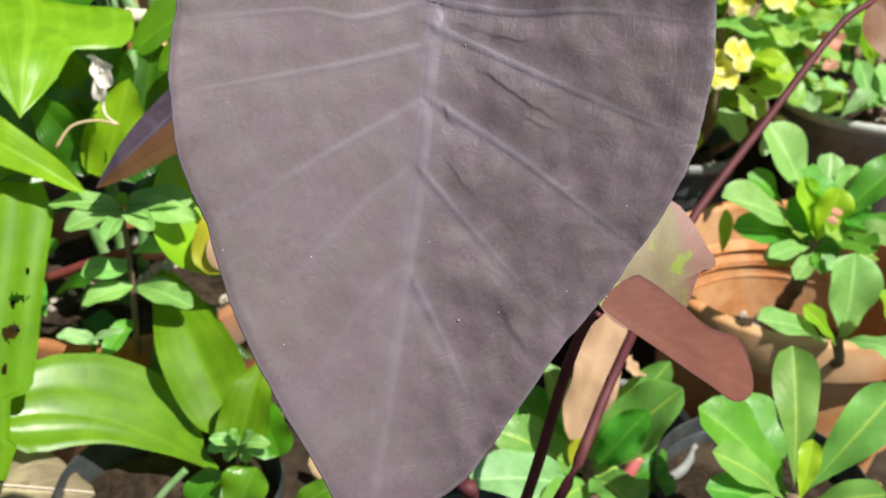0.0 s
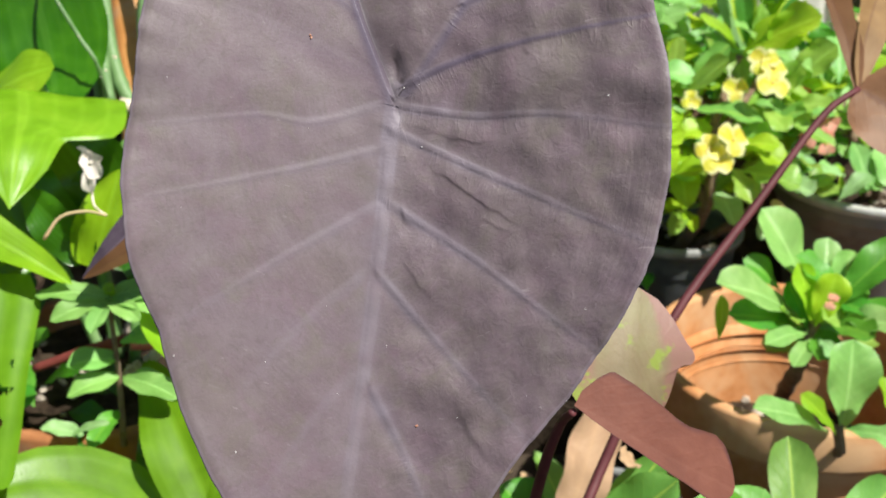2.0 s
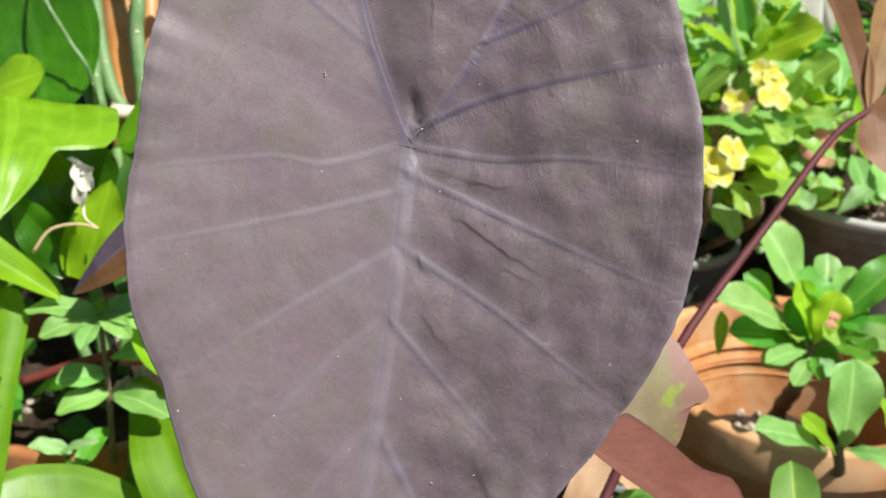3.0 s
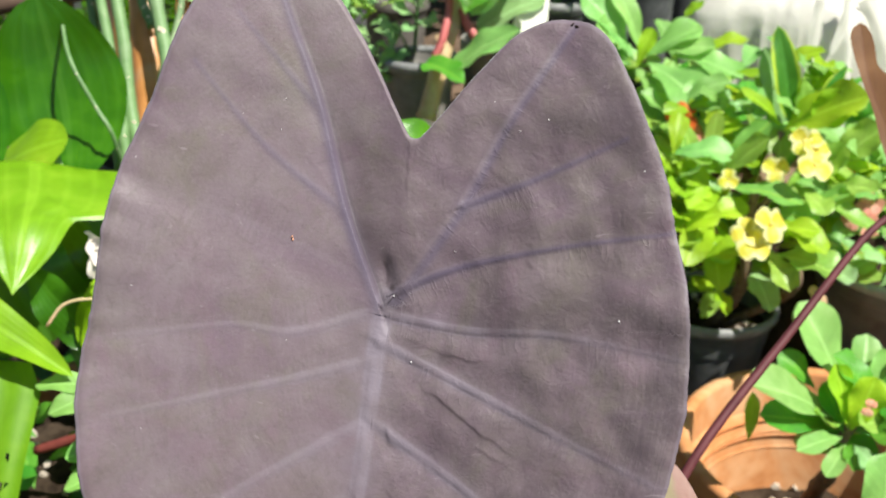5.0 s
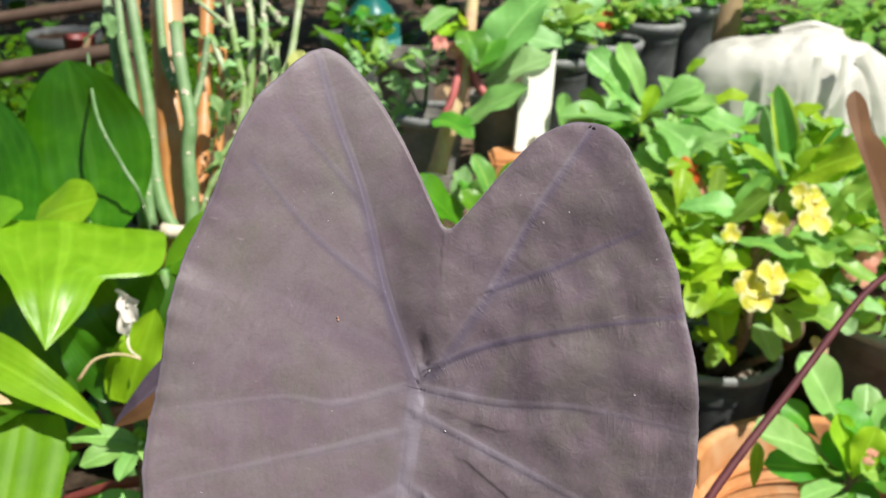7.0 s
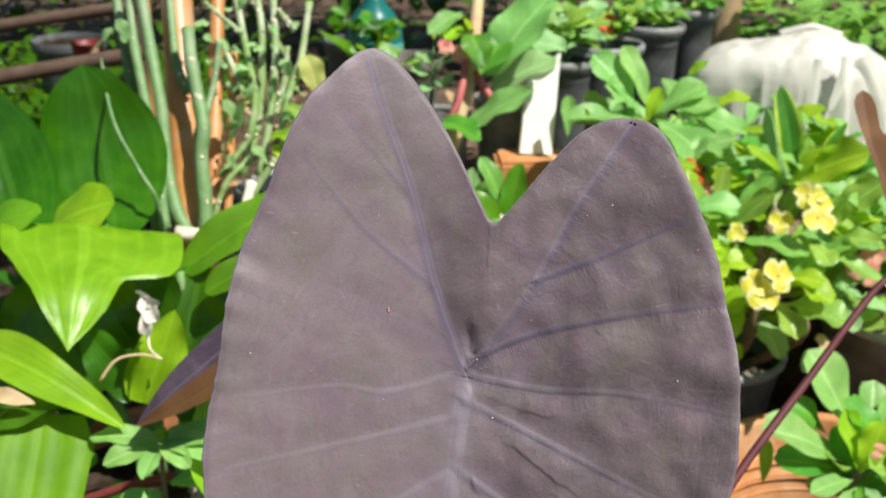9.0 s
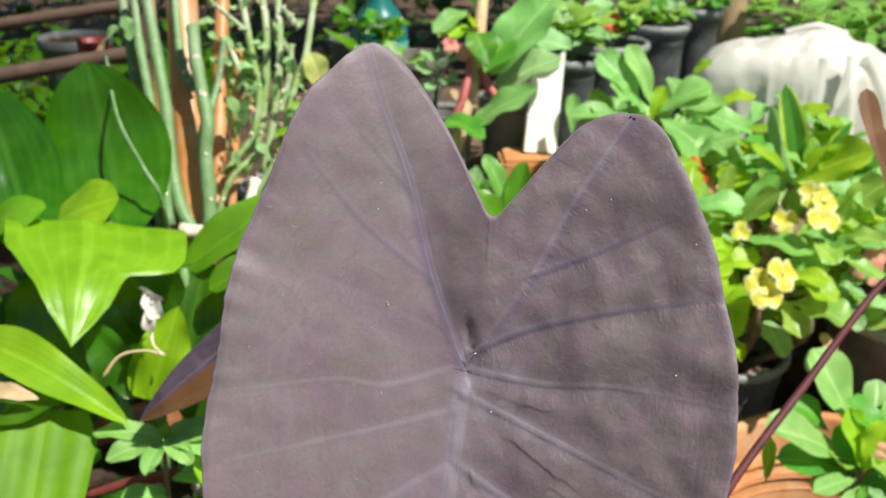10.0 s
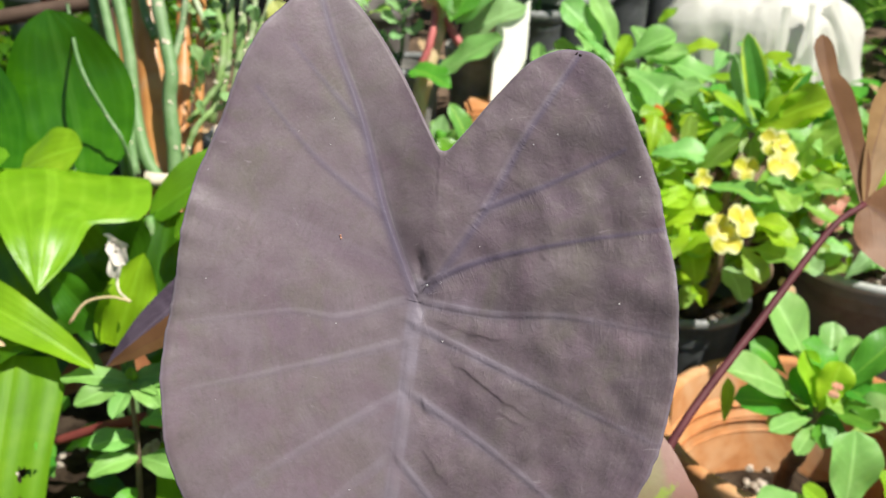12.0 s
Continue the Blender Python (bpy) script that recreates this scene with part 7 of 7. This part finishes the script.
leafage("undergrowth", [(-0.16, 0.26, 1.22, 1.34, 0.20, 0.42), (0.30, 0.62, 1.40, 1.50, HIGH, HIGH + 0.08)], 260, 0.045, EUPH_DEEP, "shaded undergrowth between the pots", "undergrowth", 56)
leafage("leaf_litter", [(-0.6, 0.7, 0.35, 1.15, 0.012, 0.02), (-0.6, 0.7, 1.37, 2.0, HIGH + 0.005, HIGH + 0.012)], 420, 0.035, DRY, "dry tan leaf litter on the earth", "leaf litter", 57)

# ---- filling leaves of the crown of thorns plants ----
def fill(plant, centre, spread, count, size, mats, seed):
    """Further rosettes of leaves round a shoot."""
    rnd = random.Random(seed)
    c = Vector(centre)
    for k in range(count):
        p = c + Vector((rnd.uniform(-1, 1) * spread[0], rnd.uniform(-1, 1) * spread[1], rnd.uniform(-1, 1) * spread[2]))
        w = rnd.uniform(0, 6.283)
        d = Vector((math.cos(w), math.sin(w) * 0.7 - 0.25, rnd.uniform(-0.1, 0.8))).normalized()
        s = size * rnd.uniform(0.7, 1.2)
        leaf(plant, mats[k % len(mats)], p, p + d * s, s * rnd.uniform(0.42, 0.55), 0.1, "obovate", n=10, m=6)


fill(yel, (0.321, 1.276, 0.489), (0.06, 0.03, 0.06), 40, 0.058, (EUPH_MINT, EUPH_LIME, EUPH_LIME), 61)
fill(yel, (0.399, 1.243, 0.452), (0.08, 0.03, 0.06), 48, 0.062, (EUPH_MINT, EUPH_LIME, EUPH), 62)
fill(yel, (0.292, 1.220, 0.407), (0.03, 0.03, 0.04), 12, 0.05, (EUPH_LIME, EUPH_LIME, EUPH), 63)
fill(bush, (0.215, 1.445, 0.546), (0.07, 0.03, 0.03), 20, 0.06, (EUPH_MINT, EUPH_DEEP, EUPH), 64)
fill(gre, (0.460, 1.286, 0.444), (0.07, 0.03, 0.05), 32, 0.058, (EUPH, EUPH_MINT, EUPH), 65)
fill(gre, (0.559, 1.348, 0.493), (0.05, 0.03, 0.05), 30, 0.06, (EUPH, EUPH_LIME, EUPH_MINT), 66)
fill(eu, (0.387, 0.973, 0.330), (0.04, 0.02, 0.03), 18, 0.06, (EUPH_DEEP, EUPH), 67)
fill(low, (0.136, 0.775, 0.185), (0.05, 0.03, 0.03), 10, 0.06, (EUPH_DEEP, EUPH), 68)
fill(yel, (0.379, 1.343, 0.541), (0.08, 0.02, 0.05), 32, 0.06, (EUPH, EUPH_LIME, EUPH_MINT), 69)
fill(yel, (0.301, 1.226, 0.375), (0.04, 0.02, 0.03), 14, 0.05, (EUPH, EUPH_LIME), 70)
# dark leaves added over the clay pot's soil to stand for deep shade
fill(lily, (-0.34, 0.86, 0.34), (0.08, 0.05, 0.02), 12, 0.05, (LILY_SHADED, EUPH_DEEP), 71)
fill(lily, (-0.22, 0.80, 0.33), (0.06, 0.04, 0.02), 8, 0.045, (LILY_SHADED, LILY_SHADED), 72)
fill(bush, (0.234, 1.400, 0.482), (0.04, 0.02, 0.05), 18, 0.06, (EUPH_MINT, EUPH_MID, EUPH), 73)
fill(yel, (0.244, 1.297, 0.423), (0.03, 0.02, 0.05), 16, 0.06, (EUPH_MINT, EUPH_LIME, EUPH), 74)
fill(bush, (0.196, 1.420, 0.533), (0.05, 0.02, 0.04), 12, 0.07, (EUPH_MINT, EUPH_MINT, EUPH), 75)
fill(yel, (0.236, 1.205, 0.492), (0.020, 0.02, 0.035), 14, 0.062, (EUPH_LIME, EUPH, EUPH_MINT), 81)
fill(yel, (0.232, 1.165, 0.440), (0.018, 0.02, 0.030), 12, 0.066, (EUPH_LIME, EUPH_LIME, EUPH), 82)
fill(bush, (0.238, 1.315, 0.520), (0.025, 0.02, 0.030), 14, 0.066, (EUPH_MINT, EUPH, EUPH_MINT), 83)
fill(gre, (0.474, 1.175, 0.400), (0.05, 0.02, 0.02), 10, 0.05, (EUPH_MINT, MINT, EUPH), 84)
fill(seed1, (-0.119, 1.445, 0.555), (0.018, 0.02, 0.030), 16, 0.034, (MINT, EUPH_MINT, MINT), 85)
fill(seed1, (-0.150, 1.500, 0.606), (0.035, 0.02, 0.025), 16, 0.034, (MINT, EUPH, MINT), 86)
